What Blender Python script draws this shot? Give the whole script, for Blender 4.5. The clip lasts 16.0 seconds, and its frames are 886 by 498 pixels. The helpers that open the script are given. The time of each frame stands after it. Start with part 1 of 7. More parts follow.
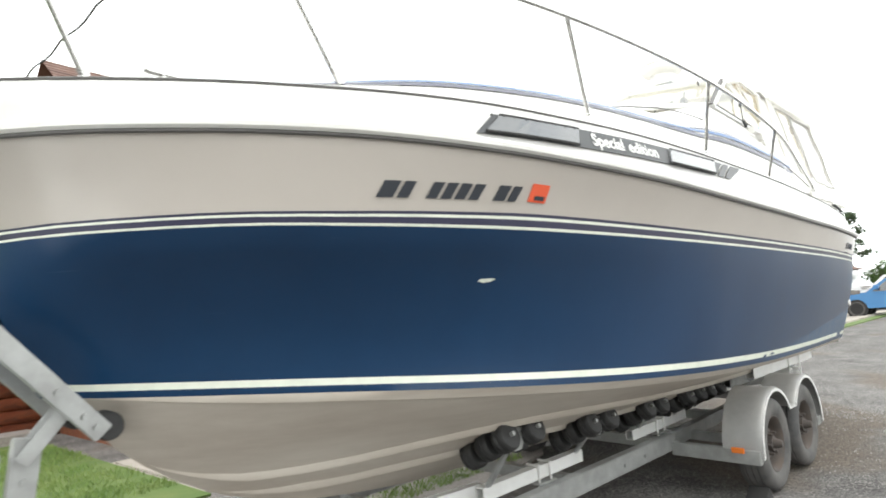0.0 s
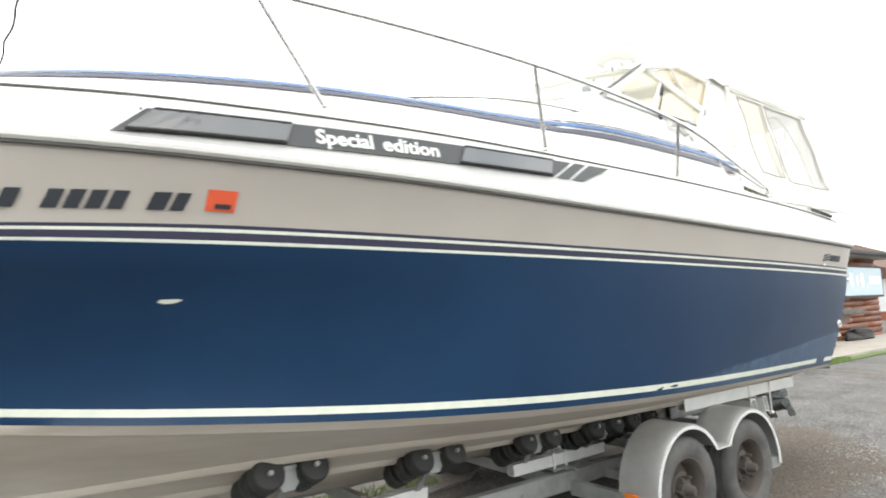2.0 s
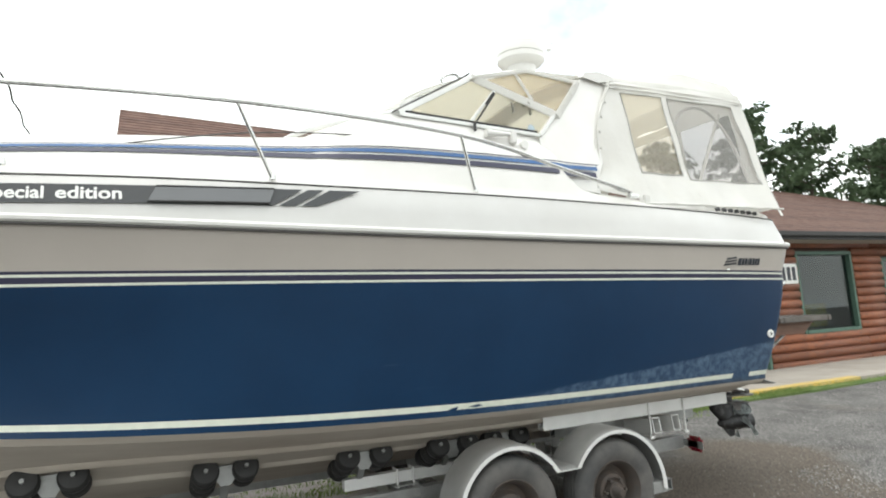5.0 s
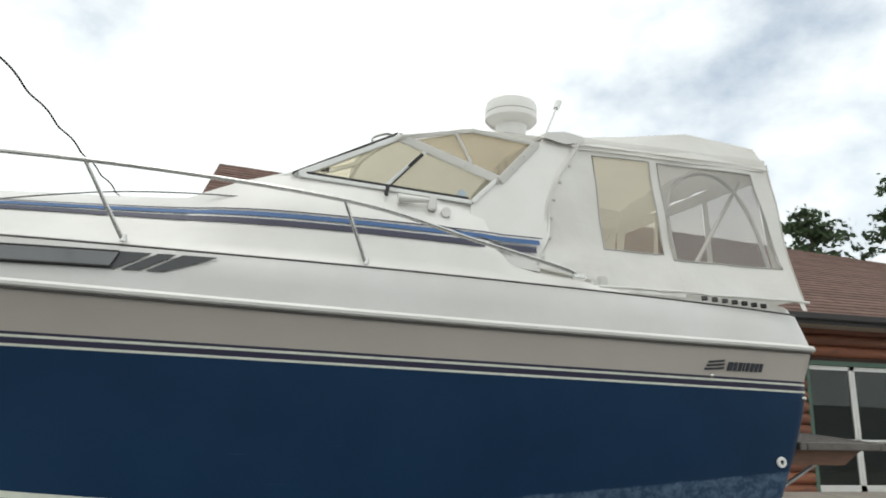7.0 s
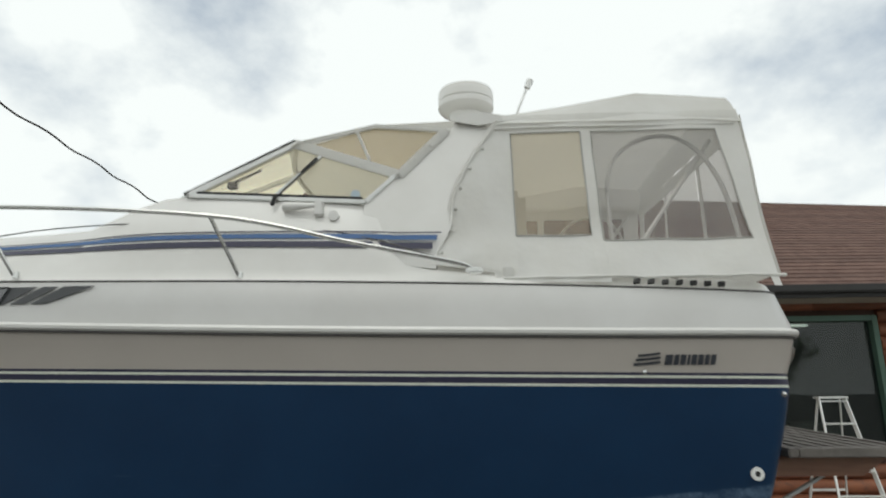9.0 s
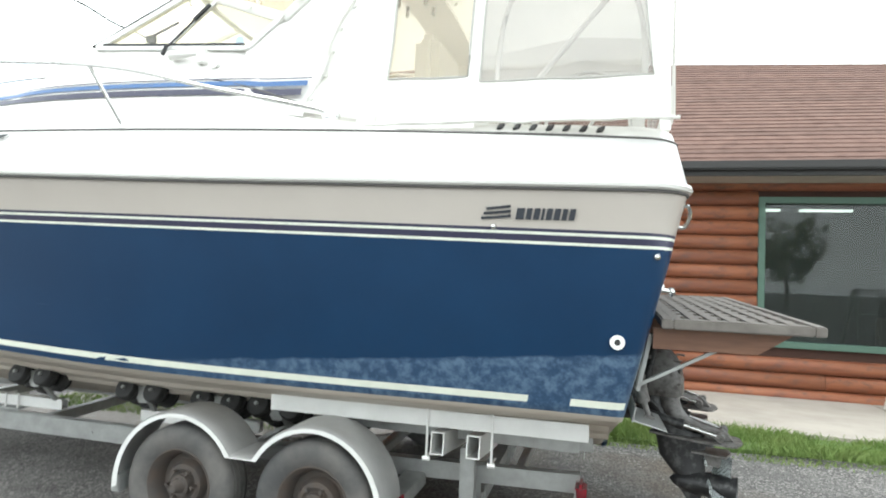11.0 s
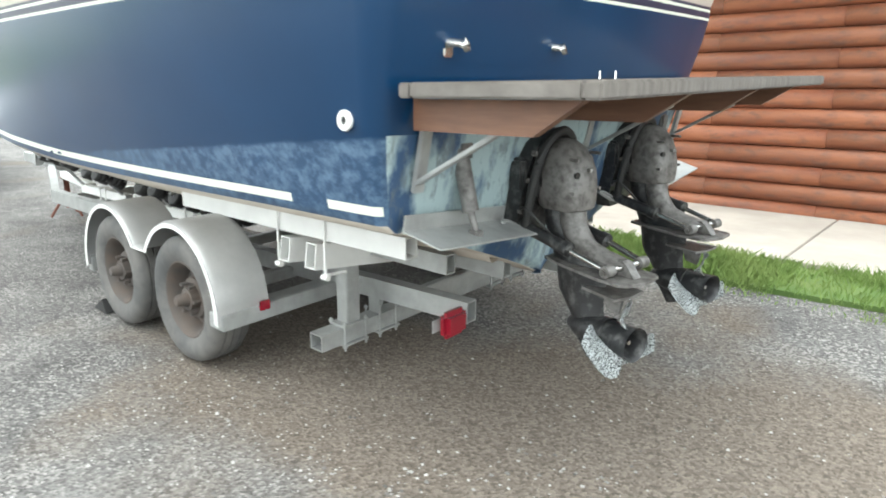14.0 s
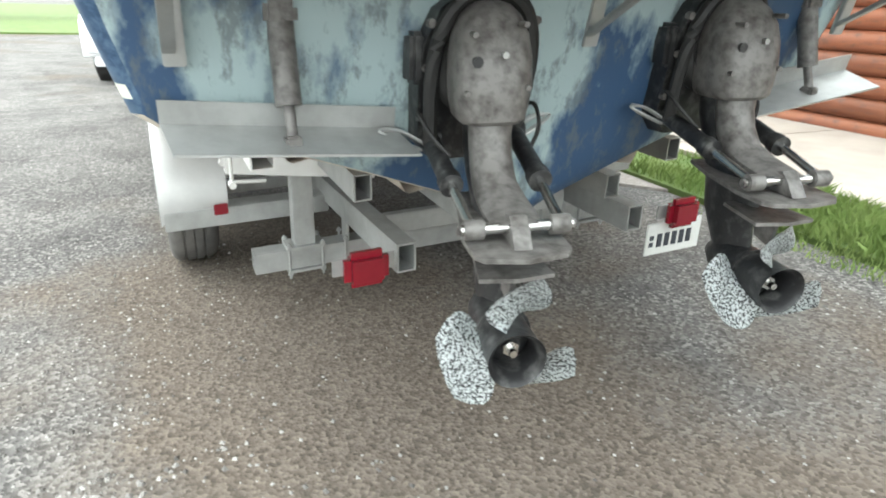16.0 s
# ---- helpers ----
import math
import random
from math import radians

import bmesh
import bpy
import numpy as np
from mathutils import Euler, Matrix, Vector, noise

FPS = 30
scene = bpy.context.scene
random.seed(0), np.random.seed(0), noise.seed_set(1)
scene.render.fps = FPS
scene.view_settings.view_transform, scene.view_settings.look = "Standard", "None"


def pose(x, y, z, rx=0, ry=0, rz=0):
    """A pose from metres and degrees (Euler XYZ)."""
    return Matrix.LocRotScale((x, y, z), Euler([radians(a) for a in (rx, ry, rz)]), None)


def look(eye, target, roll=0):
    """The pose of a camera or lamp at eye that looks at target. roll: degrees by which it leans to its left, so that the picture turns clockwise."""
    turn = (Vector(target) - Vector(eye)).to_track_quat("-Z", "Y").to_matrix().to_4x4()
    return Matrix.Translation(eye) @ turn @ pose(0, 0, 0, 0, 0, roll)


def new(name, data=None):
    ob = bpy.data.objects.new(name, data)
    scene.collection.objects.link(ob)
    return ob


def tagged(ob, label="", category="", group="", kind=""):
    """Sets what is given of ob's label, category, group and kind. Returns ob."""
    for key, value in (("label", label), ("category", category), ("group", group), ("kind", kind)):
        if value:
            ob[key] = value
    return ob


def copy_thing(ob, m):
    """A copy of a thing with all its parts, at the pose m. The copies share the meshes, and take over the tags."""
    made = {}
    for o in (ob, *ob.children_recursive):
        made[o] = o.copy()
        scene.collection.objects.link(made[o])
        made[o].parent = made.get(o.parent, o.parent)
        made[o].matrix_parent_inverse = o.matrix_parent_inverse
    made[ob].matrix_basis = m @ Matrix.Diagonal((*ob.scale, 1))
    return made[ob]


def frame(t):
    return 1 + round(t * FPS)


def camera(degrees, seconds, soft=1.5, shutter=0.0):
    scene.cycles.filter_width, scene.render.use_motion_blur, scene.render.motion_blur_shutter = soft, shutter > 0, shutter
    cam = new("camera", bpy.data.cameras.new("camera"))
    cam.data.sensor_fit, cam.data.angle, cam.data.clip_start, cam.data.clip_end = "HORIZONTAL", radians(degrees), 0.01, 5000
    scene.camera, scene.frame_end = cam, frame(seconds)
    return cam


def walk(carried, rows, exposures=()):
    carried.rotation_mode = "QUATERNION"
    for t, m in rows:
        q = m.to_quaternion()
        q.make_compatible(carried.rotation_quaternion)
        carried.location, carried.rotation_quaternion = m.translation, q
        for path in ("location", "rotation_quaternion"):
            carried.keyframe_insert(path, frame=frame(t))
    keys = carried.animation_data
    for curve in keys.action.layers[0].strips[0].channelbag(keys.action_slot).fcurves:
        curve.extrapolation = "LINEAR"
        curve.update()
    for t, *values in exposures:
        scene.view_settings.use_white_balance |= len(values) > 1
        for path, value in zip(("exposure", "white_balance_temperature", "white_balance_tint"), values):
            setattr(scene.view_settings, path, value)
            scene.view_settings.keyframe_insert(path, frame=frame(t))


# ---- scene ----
cam = camera(71.3, 16.0, soft=1.8, shutter=0.4)
PATH = [
    (0, (-6.095, -2.793, 1.508), (-4.659, -1.418, 1.73), -4.6),
    (0.5, (-5.735, -2.933, 1.53), (-4.329, -1.528, 1.749), -3.8),
    (1, (-5.394, -3.118, 1.531), (-4.145, -1.57, 1.737), -0.9),
    (1.5, (-5.044, -3.263, 1.524), (-3.832, -1.682, 1.71), -1.6),
    (2, (-4.669, -3.511, 1.531), (-3.437, -1.953, 1.763), -2.9),
    (2.5, (-4.346, -3.823, 1.569), (-3.144, -2.233, 1.731), -2.0),
    (3, (-4.047, -4.058, 1.552), (-2.85, -2.459, 1.659), 0.2),
    (3.2, (-3.921, -4.16, 1.559), (-2.738, -2.55, 1.648), 0.2),
    (5.3, (-2.703, -4.745, 1.514), (-1.937, -2.927, 1.842), -2.0),
    (5.5, (-2.547, -4.774, 1.553), (-1.835, -2.94, 1.914), -0.8),
    (6, (-2.181, -4.8, 1.624), (-1.55, -2.935, 1.981), -2.5),
    (6.5, (-1.823, -4.725, 1.659), (-1.259, -2.854, 2.085), 1.0),
    (7, (-1.41, -4.754, 1.69), (-0.99, -2.851, 2.138), 2.0),
    (7.5, (-1.038, -4.724, 1.697), (-0.745, -2.802, 2.17), -0.3),
    (8, (-0.665, -4.669, 1.725), (-0.493, -2.744, 2.24), 0.1),
    (8.5, (-0.277, -4.692, 1.742), (-0.253, -2.763, 2.27), 2.7),
    (9, (0.086, -4.636, 1.722), (0.022, -2.692, 2.189), -0.6),
    (9.5, (0.423, -4.534, 1.699), (0.304, -2.563, 2.018), 0.3),
    (9.7, (0.567, -4.509, 1.704), (0.426, -2.533, 1.977), -0.7),
    (11.8, (2.042, -3.942, 1.532), (1.237, -2.114, 1.443), 1.1),
    (12, (2.167, -3.865, 1.539), (1.308, -2.064, 1.392), -0.1),
    (12.5, (2.47, -3.613, 1.507), (1.497, -1.883, 1.262), 3.8),
    (13, (2.758, -3.308, 1.487), (1.679, -1.661, 1.134), 1.0),
    (13.5, (2.996, -3.008, 1.449), (1.802, -1.46, 1.03), -0.4),
    (14, (3.09, -2.598, 1.405), (1.813, -1.135, 0.929), 0.6),
    (14.5, (3.168, -2.205, 1.347), (1.804, -0.842, 0.817), 1.5),
    (15, (3.212, -1.793, 1.294), (1.698, -0.631, 0.695), 1.7),
    (15.5, (3.158, -1.436, 1.26), (1.544, -0.46, 0.592), 2.7),
    (16, (3.215, -1.12, 1.234), (1.523, -0.345, 0.5), 1.7),
]
EXPOSURES = [(0, 0.33, 6500, 10), (2.5, 0.26, 6500, 10), (3.2, 0.17, 6500, 10), (5.5, -0.35, 6450, 8), (6, -0.55, 6450, 8), (7, -0.85, 6450, 8), (8, -1.05, 6450, 7), (9, -1.15, 6450, 7), (9.5, -1.3, 6450, 7), (9.8, -1.2, 6400, 7), (11.8, 1.08, 6200, 6), (13, 1.06, 6200, 6), (14.5, 1.0, 6300, 6), (15.5, 1.15, 6350, 6), (16, 1.12, 6350, 6)]
walk(cam, [(t, look(eye, target, roll)) for t, eye, target, roll in PATH], EXPOSURES)

# ---- light ----
world = bpy.data.worlds.new("overcast_sky")
scene.world = world
world.use_nodes = True
wn, wl = world.node_tree.nodes, world.node_tree.links
wn.clear()
w_out = wn.new("ShaderNodeOutputWorld")
w_bg = wn.new("ShaderNodeBackground")
w_sky = wn.new("ShaderNodeTexSky")
w_sky.sky_type, w_sky.sun_disc = "NISHITA", False
w_sky.sun_elevation, w_sky.sun_rotation = radians(52), radians(200)
w_sky.dust_density = 4.0
w_tc = wn.new("ShaderNodeTexCoord")
w_map = wn.new("ShaderNodeMapping")
w_map.inputs["Scale"].default_value = (1.0, 1.0, 1.5)
w_noise = wn.new("ShaderNodeTexNoise")
w_noise.inputs["Scale"].default_value, w_noise.inputs["Detail"].default_value, w_noise.inputs["Roughness"].default_value = 2.3, 7.0, 0.55
w_ramp = wn.new("ShaderNodeValToRGB")
w_ramp.color_ramp.elements[0].position, w_ramp.color_ramp.elements[1].position = 0.30, 0.47
w_scale = wn.new("ShaderNodeVectorMath")
w_scale.operation = "SCALE"
w_scale.inputs["Scale"].default_value = 0.10
w_cloud = wn.new("ShaderNodeRGB")
w_cloud.outputs[0].default_value = (0.97, 1.0, 0.99, 1)
w_mix = wn.new("ShaderNodeMixRGB")
w_grey = wn.new("ShaderNodeMixRGB")
w_grey.inputs["Fac"].default_value = 0.55
w_grey.inputs["Color2"].default_value = (0.72, 0.80, 0.87, 1)
wl.new(w_tc.outputs["Generated"], w_map.inputs["Vector"])
wl.new(w_map.outputs[0], w_noise.inputs["Vector"])
wl.new(w_noise.outputs["Fac"], w_ramp.inputs["Fac"])
wl.new(w_sky.outputs[0], w_scale.inputs[0])
wl.new(w_scale.outputs[0], w_grey.inputs["Color1"])
wl.new(w_ramp.outputs[0], w_mix.inputs["Fac"])
wl.new(w_grey.outputs[0], w_mix.inputs["Color1"])
wl.new(w_cloud.outputs[0], w_mix.inputs["Color2"])
wl.new(w_mix.outputs[0], w_bg.inputs["Color"])
w_bg.inputs["Strength"].default_value = 2.2
wl.new(w_bg.outputs[0], w_out.inputs[0])
sun = new("sun", bpy.data.lights.new("sun", "SUN"))
sun.data.energy, sun.data.angle, sun.data.color = 0.9, radians(30), (1.0, 0.96, 0.9)
sun.matrix_world = look((-3, -4, 18), (0, 0, 0))


# ---- materials ----
def mat(name, col, rough=0.5, metal=0.0, col2=None, scale=6.0, amount=0.5, bump=0.0, bscale=60.0, coat=0.0, spec=0.5, stretch=(1, 1, 1), lo=0.35, hi=0.65, random=0.0):
    m = bpy.data.materials.new(name)
    m.use_nodes = True
    n, l = m.node_tree.nodes, m.node_tree.links
    b = n["Principled BSDF"]
    b.inputs["Roughness"].default_value, b.inputs["Metallic"].default_value = rough, metal
    b.inputs["Coat Weight"].default_value, b.inputs["Specular IOR Level"].default_value = coat, spec
    b.inputs["Coat Roughness"].default_value = 0.12
    tc = n.new("ShaderNodeTexCoord")
    mp = n.new("ShaderNodeMapping")
    mp.inputs["Scale"].default_value = stretch
    l.new(tc.outputs["Object"], mp.inputs["Vector"])
    no = n.new("ShaderNodeTexNoise")
    no.inputs["Scale"].default_value, no.inputs["Detail"].default_value = scale, 8.0
    no.inputs["Roughness"].default_value = 0.6
    l.new(mp.outputs[0], no.inputs["Vector"])
    ra = n.new("ShaderNodeMapRange")
    ra.inputs["From Min"].default_value, ra.inputs["From Max"].default_value = lo, hi
    ra.inputs["To Max"].default_value = amount
    l.new(no.outputs["Fac"], ra.inputs["Value"])
    mx = n.new("ShaderNodeMixRGB")
    c2 = col2 or tuple(c * 0.75 for c in col)
    mx.inputs["Color1"].default_value, mx.inputs["Color2"].default_value = (*col, 1), (*c2, 1)
    l.new(ra.outputs[0], mx.inputs["Fac"])
    last = mx.outputs[0]
    if random:
        oi = n.new("ShaderNodeObjectInfo")
        rr = n.new("ShaderNodeMapRange")
        rr.inputs["To Min"].default_value, rr.inputs["To Max"].default_value = 1 - random, 1 + random
        l.new(oi.outputs["Random"], rr.inputs["Value"])
        vm = n.new("ShaderNodeVectorMath")
        vm.operation = "SCALE"
        l.new(last, vm.inputs[0])
        l.new(rr.outputs[0], vm.inputs["Scale"])
        last = vm.outputs[0]
    l.new(last, b.inputs["Base Color"])
    if bump:
        n2 = n.new("ShaderNodeTexNoise")
        n2.inputs["Scale"].default_value, n2.inputs["Detail"].default_value = bscale, 4.0
        l.new(mp.outputs[0], n2.inputs["Vector"])
        bp = n.new("ShaderNodeBump")
        bp.inputs["Strength"].default_value, bp.inputs["Distance"].default_value = bump, 0.01
        l.new(n2.outputs["Fac"], bp.inputs["Height"])
        l.new(bp.outputs[0], b.inputs["Normal"])
    return m


def nodes_of(m):
    return m.node_tree.nodes, m.node_tree.links, m.node_tree.nodes["Principled BSDF"]


def math_node(n, l, op, a, b=None):
    k = n.new("ShaderNodeMath")
    k.operation = op
    for i, v in enumerate((a, b)):
        if v is None:
            continue
        if isinstance(v, (int, float)):
            k.inputs[i].default_value = v
        else:
            l.new(v, k.inputs[i])
    return k.outputs[0]


M_TAN = mat("gelcoat_tan", (0.49, 0.450, 0.405), 0.28, col2=(0.44, 0.402, 0.36), scale=2.2, amount=0.5, coat=0.3)
M_WHITE = mat("gelcoat_white", (0.74, 0.73, 0.70), 0.3, col2=(0.66, 0.645, 0.61), scale=2.5, amount=0.6, coat=0.2, bump=0.02, bscale=30)
# the same white gelcoat, greyed to paint in the shade on the topside
M_TOPSIDE = mat("gelcoat_white_shaded", (0.57, 0.565, 0.55), 0.32, col2=(0.50, 0.49, 0.47), scale=1.8, amount=0.7, coat=0.2)
M_NAVY = mat("stripe_navy", (0.035, 0.035, 0.07), 0.35, scale=8, amount=0.4)
M_PALE = mat("stripe_cream", (0.72, 0.74, 0.64), 0.4, col2=(0.55, 0.58, 0.50), scale=14, amount=0.5)
M_MIDBLUE = mat("stripe_blue", (0.04, 0.115, 0.28), 0.35, scale=8, amount=0.3)
M_BOTTOM = mat("bottom_paint", (0.58, 0.53, 0.46), 0.5, col2=(0.41, 0.355, 0.295), scale=2.0, amount=0.8, stretch=(0.35, 1, 3.0), bump=0.08, bscale=25)


def hull_blue():
    m = mat("gelcoat_blue", (0.0030, 0.027, 0.074), 0.3, col2=(0.005, 0.035, 0.092), scale=1.6, amount=0.7, coat=0.20, spec=0.35)
    n, l, b = nodes_of(m)
    base = b.inputs["Base Color"].links[0].from_socket
    tc = n.new("ShaderNodeTexCoord")
    sx = n.new("ShaderNodeSeparateXYZ")
    l.new(tc.outputs["Object"], sx.inputs[0])
    # chalky scuffed band that widens towards the stern, above the boot stripe
    line = math_node(n, l, "MULTIPLY_ADD", sx.outputs["X"], 0.078)
    line.node.inputs[2].default_value = 1.15
    d = math_node(n, l, "SUBTRACT", line, sx.outputs["Z"])
    no = n.new("ShaderNodeTexNoise")
    no.inputs["Scale"].default_value, no.inputs["Detail"].default_value = 7.0, 7.0
    l.new(tc.outputs["Object"], no.inputs["Vector"])
    jag = math_node(n, l, "MULTIPLY", math_node(n, l, "SUBTRACT", no.outputs["Fac"], 0.5), 0.035)
    edge = n.new("ShaderNodeMapRange")
    edge.inputs["From Min"].default_value, edge.inputs["From Max"].default_value = -0.006, 0.010
    l.new(math_node(n, l, "ADD", d, jag), edge.inputs["Value"])
    n3 = n.new("ShaderNodeTexNoise")
    n3.inputs["Scale"].default_value, n3.inputs["Detail"].default_value, n3.inputs["Roughness"].default_value = 19.0, 8.0, 0.7
    l.new(tc.outputs["Object"], n3.inputs["Vector"])
    pat = n.new("ShaderNodeMapRange")
    pat.inputs["From Min"].default_value, pat.inputs["From Max"].default_value = 0.42, 0.62
    pat.inputs["To Min"].default_value, pat.inputs["To Max"].default_value = 0.16, 0.75
    l.new(n3.outputs["Fac"], pat.inputs["Value"])
    aft = n.new("ShaderNodeMapRange")
    aft.inputs["From Min"].default_value, aft.inputs["From Max"].default_value = -1.5, -0.1
    l.new(sx.outputs["X"], aft.inputs["Value"])
    f = math_node(n, l, "MULTIPLY", math_node(n, l, "MULTIPLY", edge.outputs[0], pat.outputs[0]), aft.outputs[0])
    mx = n.new("ShaderNodeMixRGB")
    mx.inputs["Color2"].default_value = (0.12, 0.19, 0.28, 1)
    l.new(f, mx.inputs["Fac"])
    l.new(base, mx.inputs["Color1"])
    # long thin scratches
    mp = n.new("ShaderNodeMapping")
    mp.inputs["Scale"].default_value = (1.6, 1, 55)
    l.new(tc.outputs["Object"], mp.inputs["Vector"])
    sc = n.new("ShaderNodeTexNoise")
    sc.inputs["Scale"].default_value, sc.inputs["Detail"].default_value = 1.3, 2.0
    l.new(mp.outputs[0], sc.inputs["Vector"])
    scr = n.new("ShaderNodeMapRange")
    scr.inputs["From Min"].default_value, scr.inputs["From Max"].default_value = 0.74, 0.80
    scr.inputs["To Max"].default_value = 0.25
    l.new(sc.outputs["Fac"], scr.inputs["Value"])
    m2 = n.new("ShaderNodeMixRGB")
    m2.inputs["Color2"].default_value = (0.16, 0.22, 0.30, 1)
    l.new(scr.outputs[0], m2.inputs["Fac"])
    l.new(mx.outputs[0], m2.inputs["Color1"])
    l.new(m2.outputs[0], b.inputs["Base Color"])
    rg = n.new("ShaderNodeMapRange")
    rg.inputs["To Min"].default_value, rg.inputs["To Max"].default_value = 0.30, 0.65
    l.new(f, rg.inputs["Value"])
    l.new(rg.outputs[0], b.inputs["Roughness"])
    return m


M_BLUE = hull_blue()


def transom_paint():
    m = mat("transom_scuffed", (0.33, 0.42, 0.43), 0.6, col2=(0.03, 0.07, 0.14), scale=3.2, amount=1.0, stretch=(1, 1, 0.55), lo=0.44, hi=0.53, bump=0.1, bscale=40)
    n, l, b = nodes_of(m)
    base = b.inputs["Base Color"].links[0].from_socket
    tc = n.new("ShaderNodeTexCoord")
    no = n.new("ShaderNodeTexNoise")
    no.inputs["Scale"].default_value, no.inputs["Detail"].default_value, no.inputs["Roughness"].default_value = 16.0, 8.0, 0.75
    mp = n.new("ShaderNodeMapping")
    mp.inputs["Scale"].default_value = (1, 1, 0.4)
    l.new(tc.outputs["Object"], mp.inputs["Vector"])
    l.new(mp.outputs[0], no.inputs["Vector"])
    r = n.new("ShaderNodeMapRange")
    r.inputs["From Min"].default_value, r.inputs["From Max"].default_value = 0.52, 0.62
    r.inputs["To Max"].default_value = 0.7
    l.new(no.outputs["Fac"], r.inputs["Value"])
    mx = n.new("ShaderNodeMixRGB")
    mx.inputs["Color2"].default_value = (0.10, 0.12, 0.13, 1)
    l.new(r.outputs[0], mx.inputs["Fac"])
    l.new(base, mx.inputs["Color1"])
    l.new(mx.outputs[0], b.inputs["Base Color"])
    return m


M_TRANSOM = transom_paint()
M_GALV = mat("galvanised_steel", (0.42, 0.43, 0.42), 0.45, 0.55, col2=(0.26, 0.26, 0.25), scale=9, amount=0.6, bump=0.05, bscale=50)
M_ALU = mat("aluminium", (0.76, 0.76, 0.74), 0.4, 0.3, col2=(0.62, 0.62, 0.60), scale=7, amount=0.5)
M_FENDER = mat("fender_aluminium", (0.46, 0.46, 0.45), 0.42, 0.5, col2=(0.34, 0.34, 0.33), scale=4, amount=0.7)
M_CHROME = mat("stainless_steel", (0.62, 0.62, 0.60), 0.22, 1.0, scale=9, amount=0.3)
M_RUBBER = mat("tyre_rubber", (0.06, 0.06, 0.06), 0.85, col2=(0.15, 0.14, 0.13), scale=5, amount=0.7, bump=0.1, bscale=80)
M_RUST = mat("rusty_rim", (0.060, 0.054, 0.050), 0.8, col2=(0.085, 0.062, 0.048), scale=9, amount=0.8, bump=0.2, bscale=60)
M_BLACK = mat("black_rubber", (0.016, 0.016, 0.016), 0.6, col2=(0.03, 0.029, 0.028), scale=12, amount=0.6)
M_DRIVE = mat("drive_black_worn", (0.014, 0.014, 0.015), 0.42, col2=(0.085, 0.085, 0.082), scale=22, amount=0.9, lo=0.50, hi=0.68, bump=0.2, bscale=45)
M_DRIVEGREY = mat("drive_cap_worn", (0.155, 0.148, 0.140), 0.42, col2=(0.045, 0.040, 0.036), scale=30, amount=1.0, lo=0.42, hi=0.70, bump=0.3, bscale=40)
M_PROP = mat("propeller_flaking", (0.03, 0.03, 0.032), 0.4, col2=(0.60, 0.64, 0.64), scale=165, amount=1.0, lo=0.45, hi=0.52, bump=0.2, bscale=90)
M_RED = mat("red_lens", (0.20, 0.006, 0.016), 0.2, scale=40, amount=0.3, coat=0.5)
M_AMBER = mat("amber_lens", (0.75, 0.20, 0.03), 0.25, scale=40, amount=0.2, coat=0.4)
M_PLATE = mat("plate_white", (0.62, 0.63, 0.60), 0.5, scale=20, amount=0.3)
M_DARKGREY = mat("band_grey", (0.052, 0.055, 0.058), 0.4, scale=6, amount=0.3)
M_SEAMGREY = mat("stitched_binding", (0.42, 0.41, 0.38), 0.7, scale=40, amount=0.5)
M_SEAM = mat("dark_seam", (0.10, 0.095, 0.09), 0.6, scale=10, amount=0.4)
def canvas():
    m = mat("canvas_white", (0.85, 0.845, 0.82), 0.75, col2=(0.74, 0.725, 0.68), scale=3.0, amount=0.6, bump=0.7, bscale=7)
    n, l, b = nodes_of(m)
    tl = n.new("ShaderNodeBsdfTranslucent")
    tl.inputs[0].default_value = (0.80, 0.79, 0.75, 1)
    mx = n.new("ShaderNodeMixShader")
    mx.inputs[0].default_value = 0.34
    out = n["Material Output"]
    l.new(b.outputs[0], mx.inputs[1])
    l.new(tl.outputs[0], mx.inputs[2])
    l.new(mx.outputs[0], out.inputs[0])
    return m


M_CANVAS = canvas()
M_TEAK = mat("teak_weathered", (0.16, 0.145, 0.13), 0.75, col2=(0.085, 0.075, 0.066), scale=7, amount=0.8, stretch=(1, 6, 1), bump=0.15, bscale=30)
M_BOARD = mat("varnished_board", (0.17, 0.082, 0.046), 0.5, col2=(0.11, 0.05, 0.028), scale=5, amount=0.8, stretch=(1, 1, 8))
M_LETTER = mat("letter_white", (0.78, 0.78, 0.75), 0.4, scale=20, amount=0.2)
M_ORANGE = mat("sticker_orange", (0.80, 0.12, 0.05), 0.45, scale=20, amount=0.2)
M_BARS = mat("marking_dark", (0.035, 0.04, 0.05), 0.5, scale=20, amount=0.3)
